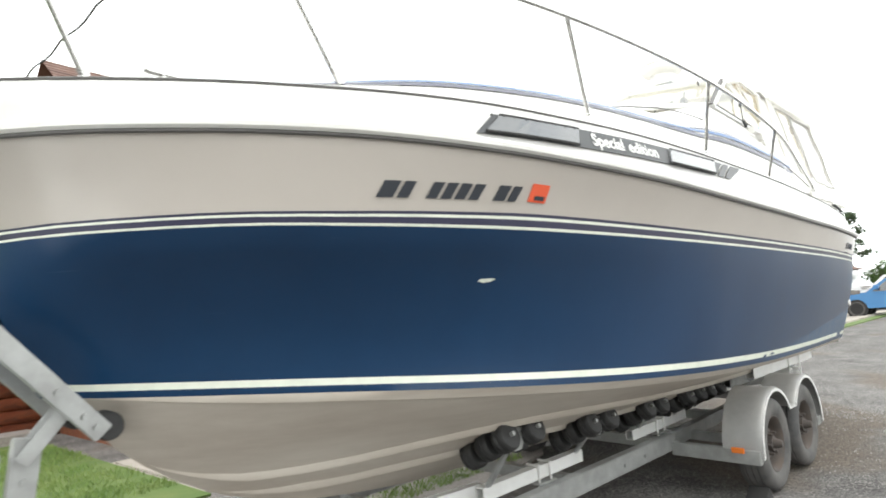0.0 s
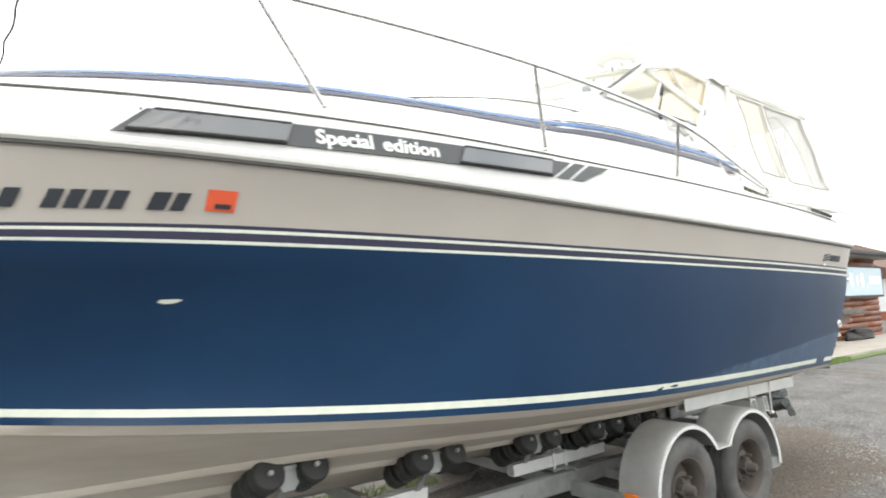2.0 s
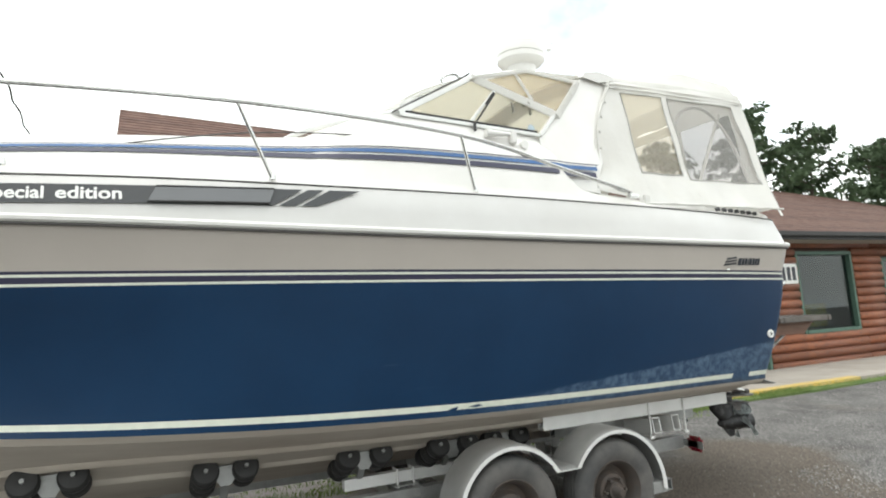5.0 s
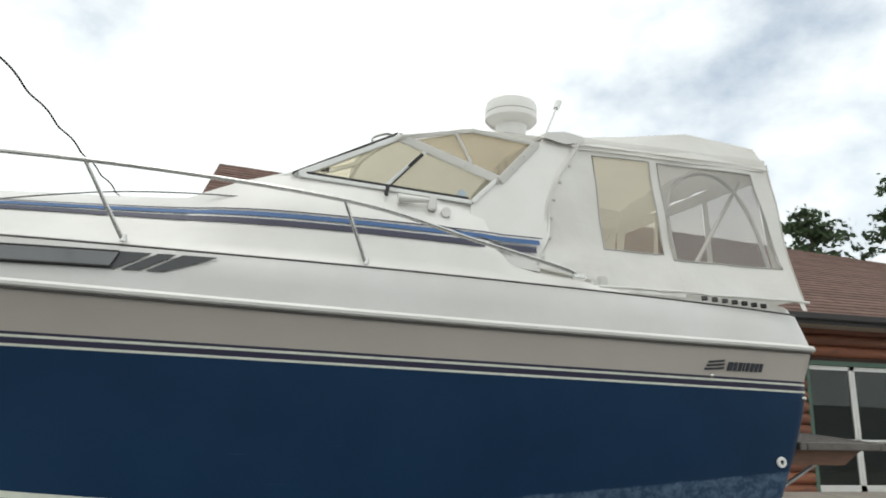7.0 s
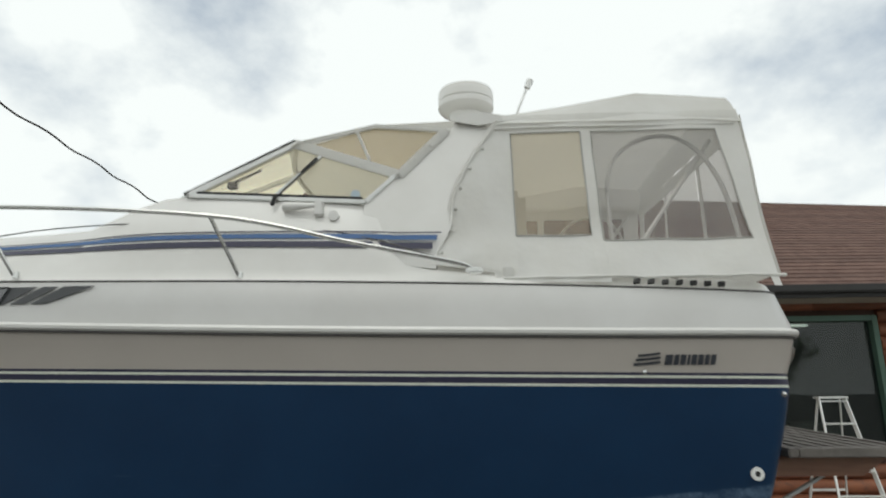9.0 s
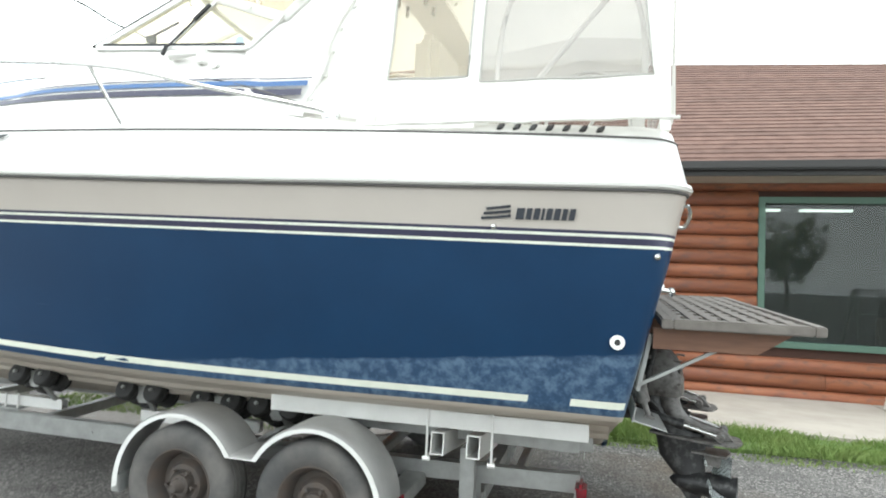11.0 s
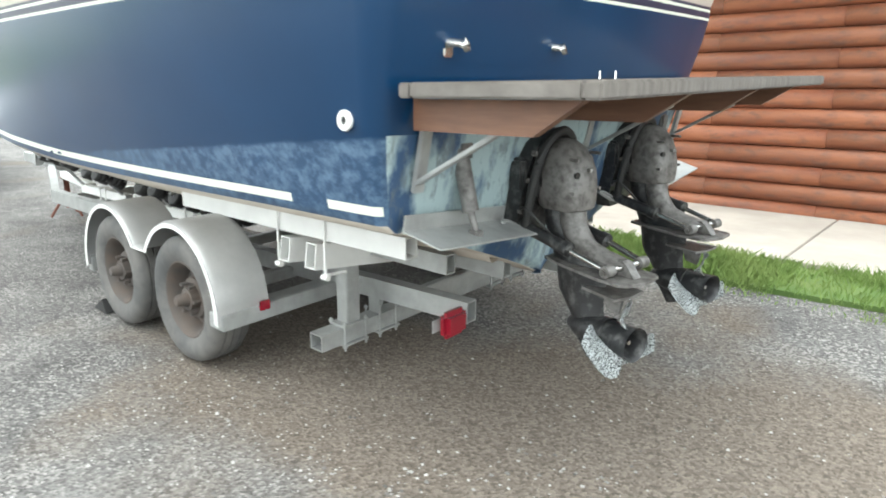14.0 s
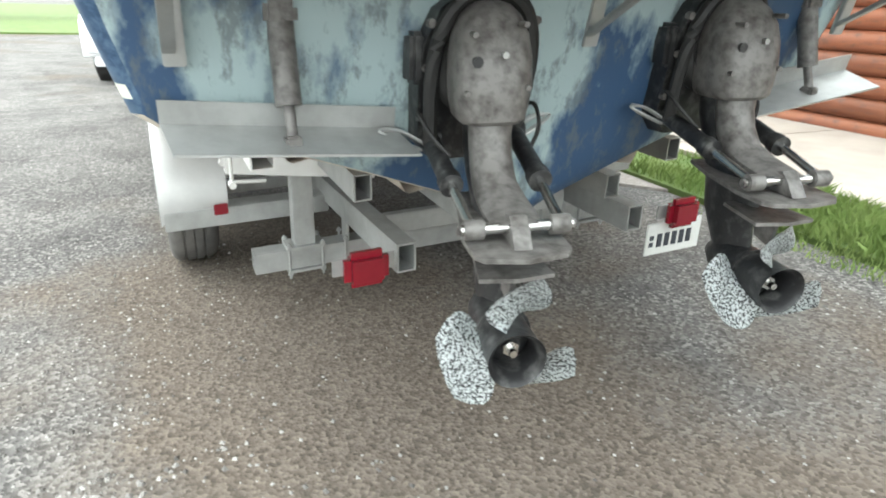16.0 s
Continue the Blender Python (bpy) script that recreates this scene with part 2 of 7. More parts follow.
def log_stain():
    m = mat("log_stain_red", (0.15, 0.040, 0.020), 0.55, col2=(0.29, 0.108, 0.048), scale=2.6, amount=1.0, stretch=(0.35, 3, 3), lo=0.3, hi=0.72, bump=0.25, bscale=24, random=0.25)
    n, l, b = nodes_of(m)
    base = b.inputs["Base Color"].links[0].from_socket
    tc = n.new("ShaderNodeTexCoord")
    mp = n.new("ShaderNodeMapping")
    mp.inputs["Scale"].default_value = (1.0, 2.2, 2.2)
    l.new(tc.outputs["Object"], mp.inputs["Vector"])
    no = n.new("ShaderNodeTexNoise")
    no.inputs["Scale"].default_value, no.inputs["Detail"].default_value, no.inputs["Roughness"].default_value = 5.5, 8.0, 0.72
    l.new(mp.outputs[0], no.inputs["Vector"])
    r = n.new("ShaderNodeMapRange")
    r.inputs["From Min"].default_value, r.inputs["From Max"].default_value, r.inputs["To Max"].default_value = 0.50, 0.66, 0.75
    l.new(no.outputs["Fac"], r.inputs["Value"])
    mx = n.new("ShaderNodeMixRGB")
    mx.inputs["Color2"].default_value = (0.10, 0.055, 0.042, 1)
    l.new(r.outputs[0], mx.inputs["Fac"])
    l.new(base, mx.inputs["Color1"])
    l.new(mx.outputs[0], b.inputs["Base Color"])
    return m


M_LOG = log_stain()
M_CHINK = mat("log_joint", (0.05, 0.02, 0.012), 0.8, scale=8, amount=0.4)
M_GREENTRIM = mat("trim_green", (0.075, 0.14, 0.105), 0.55, scale=8, amount=0.4)
M_DARKTRIM = mat("eave_dark", (0.03, 0.029, 0.028), 0.6, scale=8, amount=0.4)
M_CONC = mat("concrete_walk", (0.40, 0.365, 0.32), 0.85, col2=(0.30, 0.27, 0.235), scale=1.8, amount=0.8, bump=0.1, bscale=80)
M_YELLOW = mat("kerb_yellow", (0.62, 0.42, 0.07), 0.7, col2=(0.42, 0.36, 0.22), scale=9, amount=0.7)
M_GRASSBASE = mat("grass_soil", (0.075, 0.13, 0.03), 0.9, col2=(0.13, 0.17, 0.05), scale=3.0, amount=0.8, bump=0.3, bscale=60)
M_BLADE = mat("grass_blade", (0.13, 0.21, 0.045), 0.7, col2=(0.21, 0.27, 0.08), scale=3, amount=0.8)
M_SHINGLE = mat("shingle_brown", (0.105, 0.058, 0.045), 0.9, col2=(0.16, 0.095, 0.075), scale=5.0, amount=0.9, bump=0.3, bscale=120, random=0.15)
M_LEAF = mat("needles_dark", (0.035, 0.060, 0.024), 0.8, col2=(0.07, 0.11, 0.045), scale=2, amount=0.8)
M_LEAF2 = mat("leaves_green", (0.05, 0.10, 0.022), 0.8, col2=(0.09, 0.15, 0.04), scale=2, amount=0.8)
M_BARK = mat("bark", (0.09, 0.065, 0.05), 0.9, scale=12, amount=0.8, bump=0.4, bscale=30)
M_CARWHITE = mat("car_white", (0.72, 0.73, 0.74), 0.25, coat=0.6, scale=3, amount=0.2)
M_CARBLUE = mat("car_blue", (0.09, 0.25, 0.50), 0.25, coat=0.6, scale=3, amount=0.2)
M_PLASTICBLK = mat("plastic_black", (0.02, 0.02, 0.021), 0.5, scale=20, amount=0.4)
M_STONE = mat("planter_stone", (0.52, 0.44, 0.36), 0.85, col2=(0.40, 0.33, 0.27), scale=8, amount=0.7, bump=0.2, bscale=50)
M_PEBBLE = mat("pebble", (0.30, 0.28, 0.26), 0.8, col2=(0.18, 0.15, 0.135), scale=40, amount=0.9)
M_SIGN = mat("sign_panel", (0.50, 0.60, 0.66), 0.5, scale=4, amount=0.3)
M_JACK = mat("jack_rust", (0.16, 0.055, 0.035), 0.75, scale=8, amount=0.6)


def glass(name, tint, rough=0.02, trans=0.85, haze=(0.6, 0.6, 0.6)):
    m = bpy.data.materials.new(name)
    m.use_nodes = True
    n, l = m.node_tree.nodes, m.node_tree.links
    n.clear()
    out = n.new("ShaderNodeOutputMaterial")
    tr = n.new("ShaderNodeBsdfTransparent")
    tr.inputs[0].default_value = (*tint, 1)
    di = n.new("ShaderNodeBsdfPrincipled")
    di.inputs["Base Color"].default_value = (*haze, 1)
    di.inputs["Roughness"].default_value = max(rough, 0.03)
    gl = n.new("ShaderNodeBsdfGlossy")
    gl.inputs["Roughness"].default_value = rough
    fr = n.new("ShaderNodeLayerWeight")
    fr.inputs["Blend"].default_value = 0.5
    pw = math_node(n, l, "POWER", fr.outputs["Facing"], 4.0)
    gloss_fac = math_node(n, l, "MULTIPLY_ADD", pw, 0.55)
    gloss_fac.node.inputs[2].default_value = 0.035
    m1 = n.new("ShaderNodeMixShader")
    m1.inputs[0].default_value = trans
    l.new(di.outputs[0], m1.inputs[1])
    l.new(tr.outputs[0], m1.inputs[2])
    m2 = n.new("ShaderNodeMixShader")
    l.new(gloss_fac, m2.inputs[0])
    l.new(m1.outputs[0], m2.inputs[1])
    l.new(gl.outputs[0], m2.inputs[2])
    l.new(m2.outputs[0], out.inputs[0])
    return m


# warm tint stands in for the glow of backlit canvas behind the panes
M_GLASS = glass("window_glass", (0.93, 0.905, 0.82), 0.02, 0.97)
# tan haze paints glow of the sunlit far canvas into the yellowed vinyl
M_VINYL = glass("vinyl_yellowed", (0.92, 0.86, 0.73), 0.12, 0.68, (0.50, 0.44, 0.34))
M_VINYLGREY = glass("vinyl_grey", (0.80, 0.78, 0.76), 0.12, 0.70, (0.34, 0.32, 0.30))
M_PORTGLASS = mat("portlight_dark", (0.06, 0.065, 0.07), 0.07, scale=6, amount=0.3, coat=1.0, spec=0.8)
M_CARGLASS = mat("car_glass", (0.035, 0.042, 0.045), 0.04, scale=2, amount=0.3, spec=0.9, coat=1.0)
M_HOUSEGLASS = glass("house_glass", (0.50, 0.56, 0.56), 0.01, 0.97, (0.3, 0.33, 0.33))
M_TUBE = bpy.data.materials.new("fluorescent_tube")
M_TUBE.use_nodes = True
M_TUBE.node_tree.nodes["Principled BSDF"].inputs["Emission Color"].default_value = (1.0, 0.95, 0.8, 1)
M_TUBE.node_tree.nodes["Principled BSDF"].inputs["Emission Strength"].default_value = 3.0


# ---- geometry helpers ----
SLOPE = 0.04
WIDER = 0.17  # the trailer's far half stands this much further from the middle line of the near half


def lot_height(x, y):
    """The lot rises gently from the wheels on the open side towards the building."""
    return SLOPE * (min(max(y, -1.05), 2.6) + 1.05)


def part(name, bm, material, parent=None, label="", smooth=False):
    me = bpy.data.meshes.new(name)
    root = parent
    while root is not None and root.parent is not None:
        root = root.parent
    if root is not None and root.name in ("cabin_cruiser", "boat_trailer", "jack_stand"):
        for v in bm.verts:
            v.co.z += SLOPE * max(0, v.co.y + 1.05)
    if root is not None and root.name == "boat_trailer" and bm.verts:
        n = len(bm.verts)
        if sum(v.co.y for v in bm.verts) / n > 0.06 and sum(v.co.x for v in bm.verts) / n > -4.9:
            bmesh.ops.translate(bm, vec=(0, WIDER, 0), verts=bm.verts)
    bmesh.ops.recalc_face_normals(bm, faces=bm.faces)
    bm.to_mesh(me)
    bm.free()
    for m in (material if isinstance(material, (list, tuple)) else [material]):
        me.materials.append(m)
    if smooth:
        for p in me.polygons:
            p.use_smooth = True
        me.set_sharp_from_angle(angle=radians(38))
    ob = new(name, me)
    ob.parent = parent
    if label:
        tagged(ob, label)
    return ob


def thing(name, label, category, group="", kind="", at=(0, 0, 0)):
    ob = new(name)
    ob.empty_display_size = 0.2
    ob.location = at
    return tagged(ob, label, category, group, kind)


def bevel(bm, w, seg=2):
    bmesh.ops.bevel(bm, geom=[e for e in bm.edges if e.is_manifold and e.calc_face_angle(0) > 0.6], offset=w, segments=seg, affect="EDGES", clamp_overlap=True)
    return bm


def box(x0, x1, y0, y1, z0, z1, bv=0.0, bm=None):
    b2 = bmesh.new()
    r = bmesh.ops.create_cube(b2, size=1.0)
    bmesh.ops.transform(b2, matrix=Matrix.Translation(((x0 + x1) / 2, (y0 + y1) / 2, (z0 + z1) / 2)) @ Matrix.Diagonal((x1 - x0, y1 - y0, z1 - z0, 1)), verts=r["verts"])
    if bv:
        bevel(b2, bv)
    return merge(bm, b2)


def merge(bm, b2):
    if bm is None:
        return b2
    me = bpy.data.meshes.new("tmp")
    b2.to_mesh(me)
    b2.free()
    bm.from_mesh(me)
    bpy.data.meshes.remove(me)
    return bm


def beam(a, b, w, h, bv=0.004, bm=None, hollow=0.0):
    """A straight bar from a to b, w wide and h high; hollow: wall thickness of an open tube."""
    a, b = Vector(a), Vector(b)
    d = b - a
    ln = d.length
    d.normalize()
    side = d.cross(Vector((0, 0, 1)))
    if side.length < 1e-3:
        side = Vector((0, 1, 0))
    side.normalize()
    up = side.cross(d)
    m = Matrix((side, d, up)).transposed().to_4x4()
    m.translation = a
    if hollow:
        b2 = bmesh.new()
        t = hollow
        rings = []
        for yy, ww, hh in ((0, w, h), (ln, w, h), (ln, w - 2 * t, h - 2 * t), (0, w - 2 * t, h - 2 * t)):
            rings.append([b2.verts.new((sx * ww / 2, yy, sz * hh / 2)) for sx, sz in ((-1, -1), (1, -1), (1, 1), (-1, 1))])
        for i in range(4):
            r0, r1 = rings[i], rings[(i + 1) % 4]
            for k in range(4):
                b2.faces.new((r0[k], r0[(k + 1) % 4], r1[(k + 1) % 4], r1[k]))
    else:
        b2 = box(-w / 2, w / 2, 0, ln, -h / 2, h / 2, bv)
    bmesh.ops.transform(b2, matrix=m, verts=b2.verts)
    return merge(bm, b2)


def cyl(a, b, r, r2=None, seg=16, bm=None, bv=0.0):
    a, b = Vector(a), Vector(b)
    d = b - a
    b2 = bmesh.new()
    bmesh.ops.create_cone(b2, cap_ends=True, segments=seg, radius1=r, radius2=r if r2 is None else r2, depth=d.length)
    if bv:
        bevel(b2, bv, 2)
    m = d.to_track_quat("Z", "Y").to_matrix().to_4x4()
    m.translation = (a + b) / 2
    bmesh.ops.transform(b2, matrix=m, verts=b2.verts)
    return merge(bm, b2)


def smooth_path(pts, n=8):
    pts = [Vector(p) for p in pts]
    out = []
    for i in range(len(pts) - 1):
        p0, p1, p2, p3 = pts[max(i - 1, 0)], pts[i], pts[i + 1], pts[min(i + 2, len(pts) - 1)]
        for k in range(n):
            t = k / n
            out.append(0.5 * ((2 * p1) + (p2 - p0) * t + (2 * p0 - 5 * p1 + 4 * p2 - p3) * t * t + (3 * p1 - p0 - 3 * p2 + p3) * t ** 3))
    return out + [pts[-1]]


def tube(pts, r, seg=8, bm=None, closed=False):
    b2 = bmesh.new()
    pts = [Vector(p) for p in pts]
    rings = []
    up = Vector((0.13, 0.21, 0.97)).normalized()
    for i, p in enumerate(pts):
        d = (pts[min(i + 1, len(pts) - 1)] - pts[max(i - 1, 0)]).normalized()
        s = d.cross(up).normalized()
        u = s.cross(d)
        rr = r[i] if isinstance(r, (list, tuple)) else r
        rings.append([b2.verts.new(p + (s * math.cos(a) + u * math.sin(a)) * rr) for a in [2 * math.pi * k / seg for k in range(seg)]])
    for i in range(len(rings) - 1):
        for k in range(seg):
            b2.faces.new((rings[i][k], rings[i][(k + 1) % seg], rings[i + 1][(k + 1) % seg], rings[i + 1][k]))
    b2.faces.new(rings[0][::-1])
    b2.faces.new(rings[-1])
    return merge(bm, b2)


def lathe(prof, seg=32, bm=None, m=Matrix(), caps=True):
    """Turn the profile (radius, height) round the z axis, then place it by m."""
    b2 = bmesh.new()
    rings = []
    for r, z in prof:
        rings.append([b2.verts.new((r * math.cos(2 * math.pi * k / seg), r * math.sin(2 * math.pi * k / seg), z)) for k in range(seg)])
    for i in range(len(rings) - 1):
        for k in range(seg):
            b2.faces.new((rings[i][k], rings[i][(k + 1) % seg], rings[i + 1][(k + 1) % seg], rings[i + 1][k]))
    for r in (rings[0][::-1], rings[-1]) if caps else ():
        b2.faces.new(r)
    bmesh.ops.transform(b2, matrix=m, verts=b2.verts)
    return merge(bm, b2)


def sheet(poly, f, thick, bm=None):
    """A plate with the outline poly in two coordinates, laid into space by f(u, v, side), side 0 or 1 for its two faces."""
    b2 = bmesh.new()
    a = [b2.verts.new(f(u, v, 0)) for u, v in poly]
    b = [b2.verts.new(f(u, v, thick)) for u, v in poly]
    n = len(poly)
    b2.faces.new(a)
    b2.faces.new(b[::-1])
    for k in range(n):
        b2.faces.new((a[k], b[k], b[(k + 1) % n], a[(k + 1) % n]))
    return merge(bm, b2)


def grid_faces(bm, rows, mats=None, closed=False):
    for i in range(len(rows) - 1):
        for k in range(len(rows[i]) - 1):
            q = (rows[i][k], rows[i][k + 1], rows[i + 1][k + 1], rows[i + 1][k])
            if len({v.co.to_tuple(5) for v in q}) < 3:
                continue
            try:
                f = bm.faces.new(q)
            except ValueError:
                continue
            if mats:
                f.material_index = mats(i, k)


def curve_at(pts, x):
    """Smooth value at x through (x, value) points, in rising order of x."""
    n = len(pts)
    if x <= pts[0][0]:
        return pts[0][1]
    if x >= pts[-1][0]:
        return pts[-1][1]
    i = max(k for k in range(n - 1) if pts[k][0] <= x)
    x0, y0 = pts[i]
    x1, y1 = pts[i + 1]
    h = x1 - x0

    def slope(k):
        if k == 0:
            return (pts[1][1] - pts[0][1]) / (pts[1][0] - pts[0][0])
        if k == n - 1:
            return (pts[-1][1] - pts[-2][1]) / (pts[-1][0] - pts[-2][0])
        a = (pts[k][1] - pts[k - 1][1]) / (pts[k][0] - pts[k - 1][0])
        b = (pts[k + 1][1] - pts[k][1]) / (pts[k + 1][0] - pts[k][0])
        return 0 if a * b <= 0 else 2 * a * b / (a + b)
    t = (x - x0) / h
    return y0 * (2 * t ** 3 - 3 * t * t + 1) + h * slope(i) * (t ** 3 - 2 * t * t + t) + y1 * (3 * t * t - 2 * t ** 3) + h * slope(i + 1) * (t ** 3 - t * t)


# ---- ground ----
def asphalt():
    m = mat("gravel_lot", (0.085, 0.082, 0.079), 0.95, col2=(0.150, 0.145, 0.139), scale=1.3, amount=0.9, bump=0.0, spec=0.2)
    n, l, b = nodes_of(m)
    base = b.inputs["Base Color"].links[0].from_socket
    tc = n.new("ShaderNodeTexCoord")
    vo = n.new("ShaderNodeTexVoronoi")
    vo.inputs["Scale"].default_value = 80.0
    l.new(tc.outputs["Object"], vo.inputs["Vector"])
    bw = n.new("ShaderNodeSeparateColor")
    l.new(vo.outputs["Color"], bw.inputs[0])
    r = n.new("ShaderNodeMapRange")
    r.inputs["To Min"].default_value, r.inputs["To Max"].default_value = 0.6, 1.4
    l.new(bw.outputs[0], r.inputs["Value"])
    n2 = n.new("ShaderNodeTexNoise")
    n2.inputs["Scale"].default_value, n2.inputs["Detail"].default_value = 2.4, 6.0
    l.new(tc.outputs["Object"], n2.inputs["Vector"])
    # stony patches where light chips lie bare
    r2 = n.new("ShaderNodeMapRange")
    r2.inputs["From Min"].default_value, r2.inputs["From Max"].default_value = 0.70, 0.92
    l.new(math_node(n, l, "ADD", bw.outputs[1], math_node(n, l, "MULTIPLY", math_node(n, l, "SUBTRACT", n2.outputs["Fac"], 0.5), 0.9)), r2.inputs["Value"])
    # broad patches of brown dirt
    n4 = n.new("ShaderNodeTexNoise")
    n4.inputs["Scale"].default_value, n4.inputs["Detail"].default_value = 0.55, 5.0
    l.new(tc.outputs["Object"], n4.inputs["Vector"])
    r4 = n.new("ShaderNodeMapRange")
    r4.inputs["From Min"].default_value, r4.inputs["From Max"].default_value = 0.55, 0.68
    # the worn bare spot behind the trailer
    vs = n.new("ShaderNodeVectorMath")
    vs.operation = "SUBTRACT"
    vs.inputs[1].default_value = (1.3, -0.3, 0)
    l.new(tc.outputs["Object"], vs.inputs[0])
    ve = n.new("ShaderNodeVectorMath")
    ve.operation = "MULTIPLY"
    ve.inputs[1].default_value = (0.55, 0.80, 0)
    l.new(vs.outputs[0], ve.inputs[0])
    vl = n.new("ShaderNodeVectorMath")
    vl.operation = "LENGTH"
    l.new(ve.outputs[0], vl.inputs[0])
    spot = n.new("ShaderNodeMapRange")
    spot.inputs["From Min"].default_value, spot.inputs["From Max"].default_value = 0.5, 1.7
    spot.inputs["To Min"].default_value, spot.inputs["To Max"].default_value = 0.20, 0.0
    l.new(vl.outputs["Value"], spot.inputs["Value"])
    l.new(math_node(n, l, "ADD", n4.outputs["Fac"], spot.outputs[0]), r4.inputs["Value"])
    md = n.new("ShaderNodeMixRGB")
    md.inputs["Color2"].default_value = (0.126, 0.105, 0.085, 1)
    l.new(math_node(n, l, "MULTIPLY", r4.outputs[0], 0.9), md.inputs["Fac"])
    l.new(base, md.inputs["Color1"])
    sc = n.new("ShaderNodeVectorMath")
    sc.operation = "SCALE"
    l.new(md.outputs[0], sc.inputs[0])
    l.new(r.outputs[0], sc.inputs["Scale"])
    mx = n.new("ShaderNodeMixRGB")
    mx.inputs["Color2"].default_value = (0.31, 0.295, 0.28, 1)
    l.new(math_node(n, l, "MULTIPLY", math_node(n, l, "MULTIPLY", r2.outputs[0], 0.7), math_node(n, l, "SUBTRACT", 1.0, math_node(n, l, "MULTIPLY", r4.outputs[0], 0.95))), mx.inputs["Fac"])
    l.new(sc.outputs[0], mx.inputs["Color1"])
    l.new(mx.outputs[0], b.inputs["Base Color"])
    bp = n.new("ShaderNodeBump")
    bp.inputs["Strength"].default_value, bp.inputs["Distance"].default_value = 0.5, 0.006
    l.new(vo.outputs["Distance"], bp.inputs["Height"])
    l.new(bp.outputs[0], b.inputs["Normal"])
    return m


M_LOT = asphalt()


def build_ground():
    bm = bmesh.new()
    xs = [-900, -200, -60, -25, -12] + [-8 + 0.4 * i for i in range(46)] + [14, 20, 35, 80, 250, 900]
    ys = [-900, -200, -60, -25, -10] + [-7 + 0.4 * i for i in range(40)] + [12, 18, 35, 80, 250, 900]
    rows = []
    for y in ys:
        row = []
        for x in xs:
            near = abs(x) < 15 and abs(y) < 12
            z = (noise.noise((x * 0.5, y * 0.5, 3.1)) * 0.02 - 0.006) if near else -0.01
            row.append(bm.verts.new((x, y, min(z, 0.004) + lot_height(x, y))))
        rows.append(row)
    grid_faces(bm, rows)
    tagged(part("ground", bm, M_LOT, None, "", True), "worn gravelly asphalt lot with loose light chips", "ground", kind="structure")


build_ground()


def slab(name, pts, z0, z1, material, label, category):
    bm = sheet(pts, lambda u, v, s: (u, v, z0 + s), z1 - z0)
    return tagged(part(name, bm, material), label, category, kind="structure")


pavement = slab("pavement", [(-3.6, 2.72), (30, 2.72), (30, 5.14), (-3.6, 5.14)], -0.05, 0.165, M_CONC, "pale concrete walk along the log building", "pavement")
for k in range(12):
    part("slab", box(-3.59 + 2.8 * k, -3.605 + 2.8 * (k + 1), 2.725, 5.02, 0.10, 0.19, 0.006), M_CONC, pavement)
slab("lawn_strip", [(-3.2, 1.95), (0.5, 1.90), (2.4, 1.95), (5.2, 2.25), (14, 2.2), (30, 2.0), (30, 2.5), (5.0, 2.5), (4.6, 2.716), (-3.2, 2.716)], -0.05, 0.155, M_GRASSBASE, "strip of green grass between lot and walk", "lawn")
verge = sheet([(-4.4, 0.80), (-2.3, 0.72), (-0.9, 1.02), (0.2, 1.90), (-3.2, 1.945), (-4.4, 2.59)], lambda u, v, d: (u, v, lot_height(u, v) - 0.02 + d), 0.035)
tagged(part("gravel_verge", verge, M_PEBBLE), "pale pebble verge with moss between lot and lawn", "verge", kind="structure")
slab("lawn", [(-30, 2.6), (-3.6, 2.6), (-3.6, 30), (-30, 30)], -0.05, 0.165, M_GRASSBASE, "mown green lawn beside the building", "lawn")
slab("kerb", [(8.8, 2.5), (30, 2.5), (30, 2.71), (8.8, 2.71)], -0.05, 0.215, M_CONC, "grey concrete kerb of the walk", "kerb")
slab("kerb_painted", [(4.9, 2.5), (8.79, 2.5), (8.79, 2.71), (4.9, 2.71)], -0.05, 0.217, M_YELLOW, "concrete kerb with worn yellow paint", "kerb")


# ---- boat ----
YC = -0.045
boat = thing("cabin_cruiser", "blue, tan and white cabin cruiser resting on a trailer", "boat")

KEEL = [(-5.5, 1.462), (-5.42, 1.319), (-5.225, 1.067), (-4.98, 0.877), (-4.65, 0.717), (-4.2, 0.612), (-3.5, 0.547), (-2, 0.517), (0, 0.512), (1.6, 0.522)]
CHINE_Y = [(-5.47, YC), (-5.35, -0.20), (-5, -0.50), (-4.5, -0.765), (-4, -0.975), (-3, -1.185), (-2, -1.26), (-1, -1.28), (0, -1.265), (1, -1.225), (1.7, -1.18)]
WHITE_Z = [(-5.5, 1.3408), (-5, 1.314), (-4, 1.236), (-3, 1.153), (-2, 1.091), (-1, 1.055), (0, 1.041), (1, 1.034), (1.7, 1.023)]
BLUE_Y = [(-5.74, YC), (-5.6, -0.40), (-5.5, -0.55), (-5, -0.93), (-4.5, -1.12), (-4, -1.24), (-3, -1.36), (-2, -1.42), (-1, -1.455), (0, -1.465), (1, -1.43), (1.85, -1.35)]
BLUE_Z = [(-5.8, 1.8418), (-5, 1.8642), (-4, 1.852), (-3, 1.834), (-2, 1.816), (-1, 1.797), (0, 1.779), (1, 1.763), (1.9, 1.75)]
RUB_Y = [(-6.0, YC), (-5.9, -0.30), (-5.75, -0.50), (-5.5, -0.753), (-5, -1.047), (-4.5, -1.243), (-4, -1.366), (-3, -1.479), (-2, -1.511), (-1, -1.53), (0, -1.53), (1, -1.49), (1.9, -1.40)]
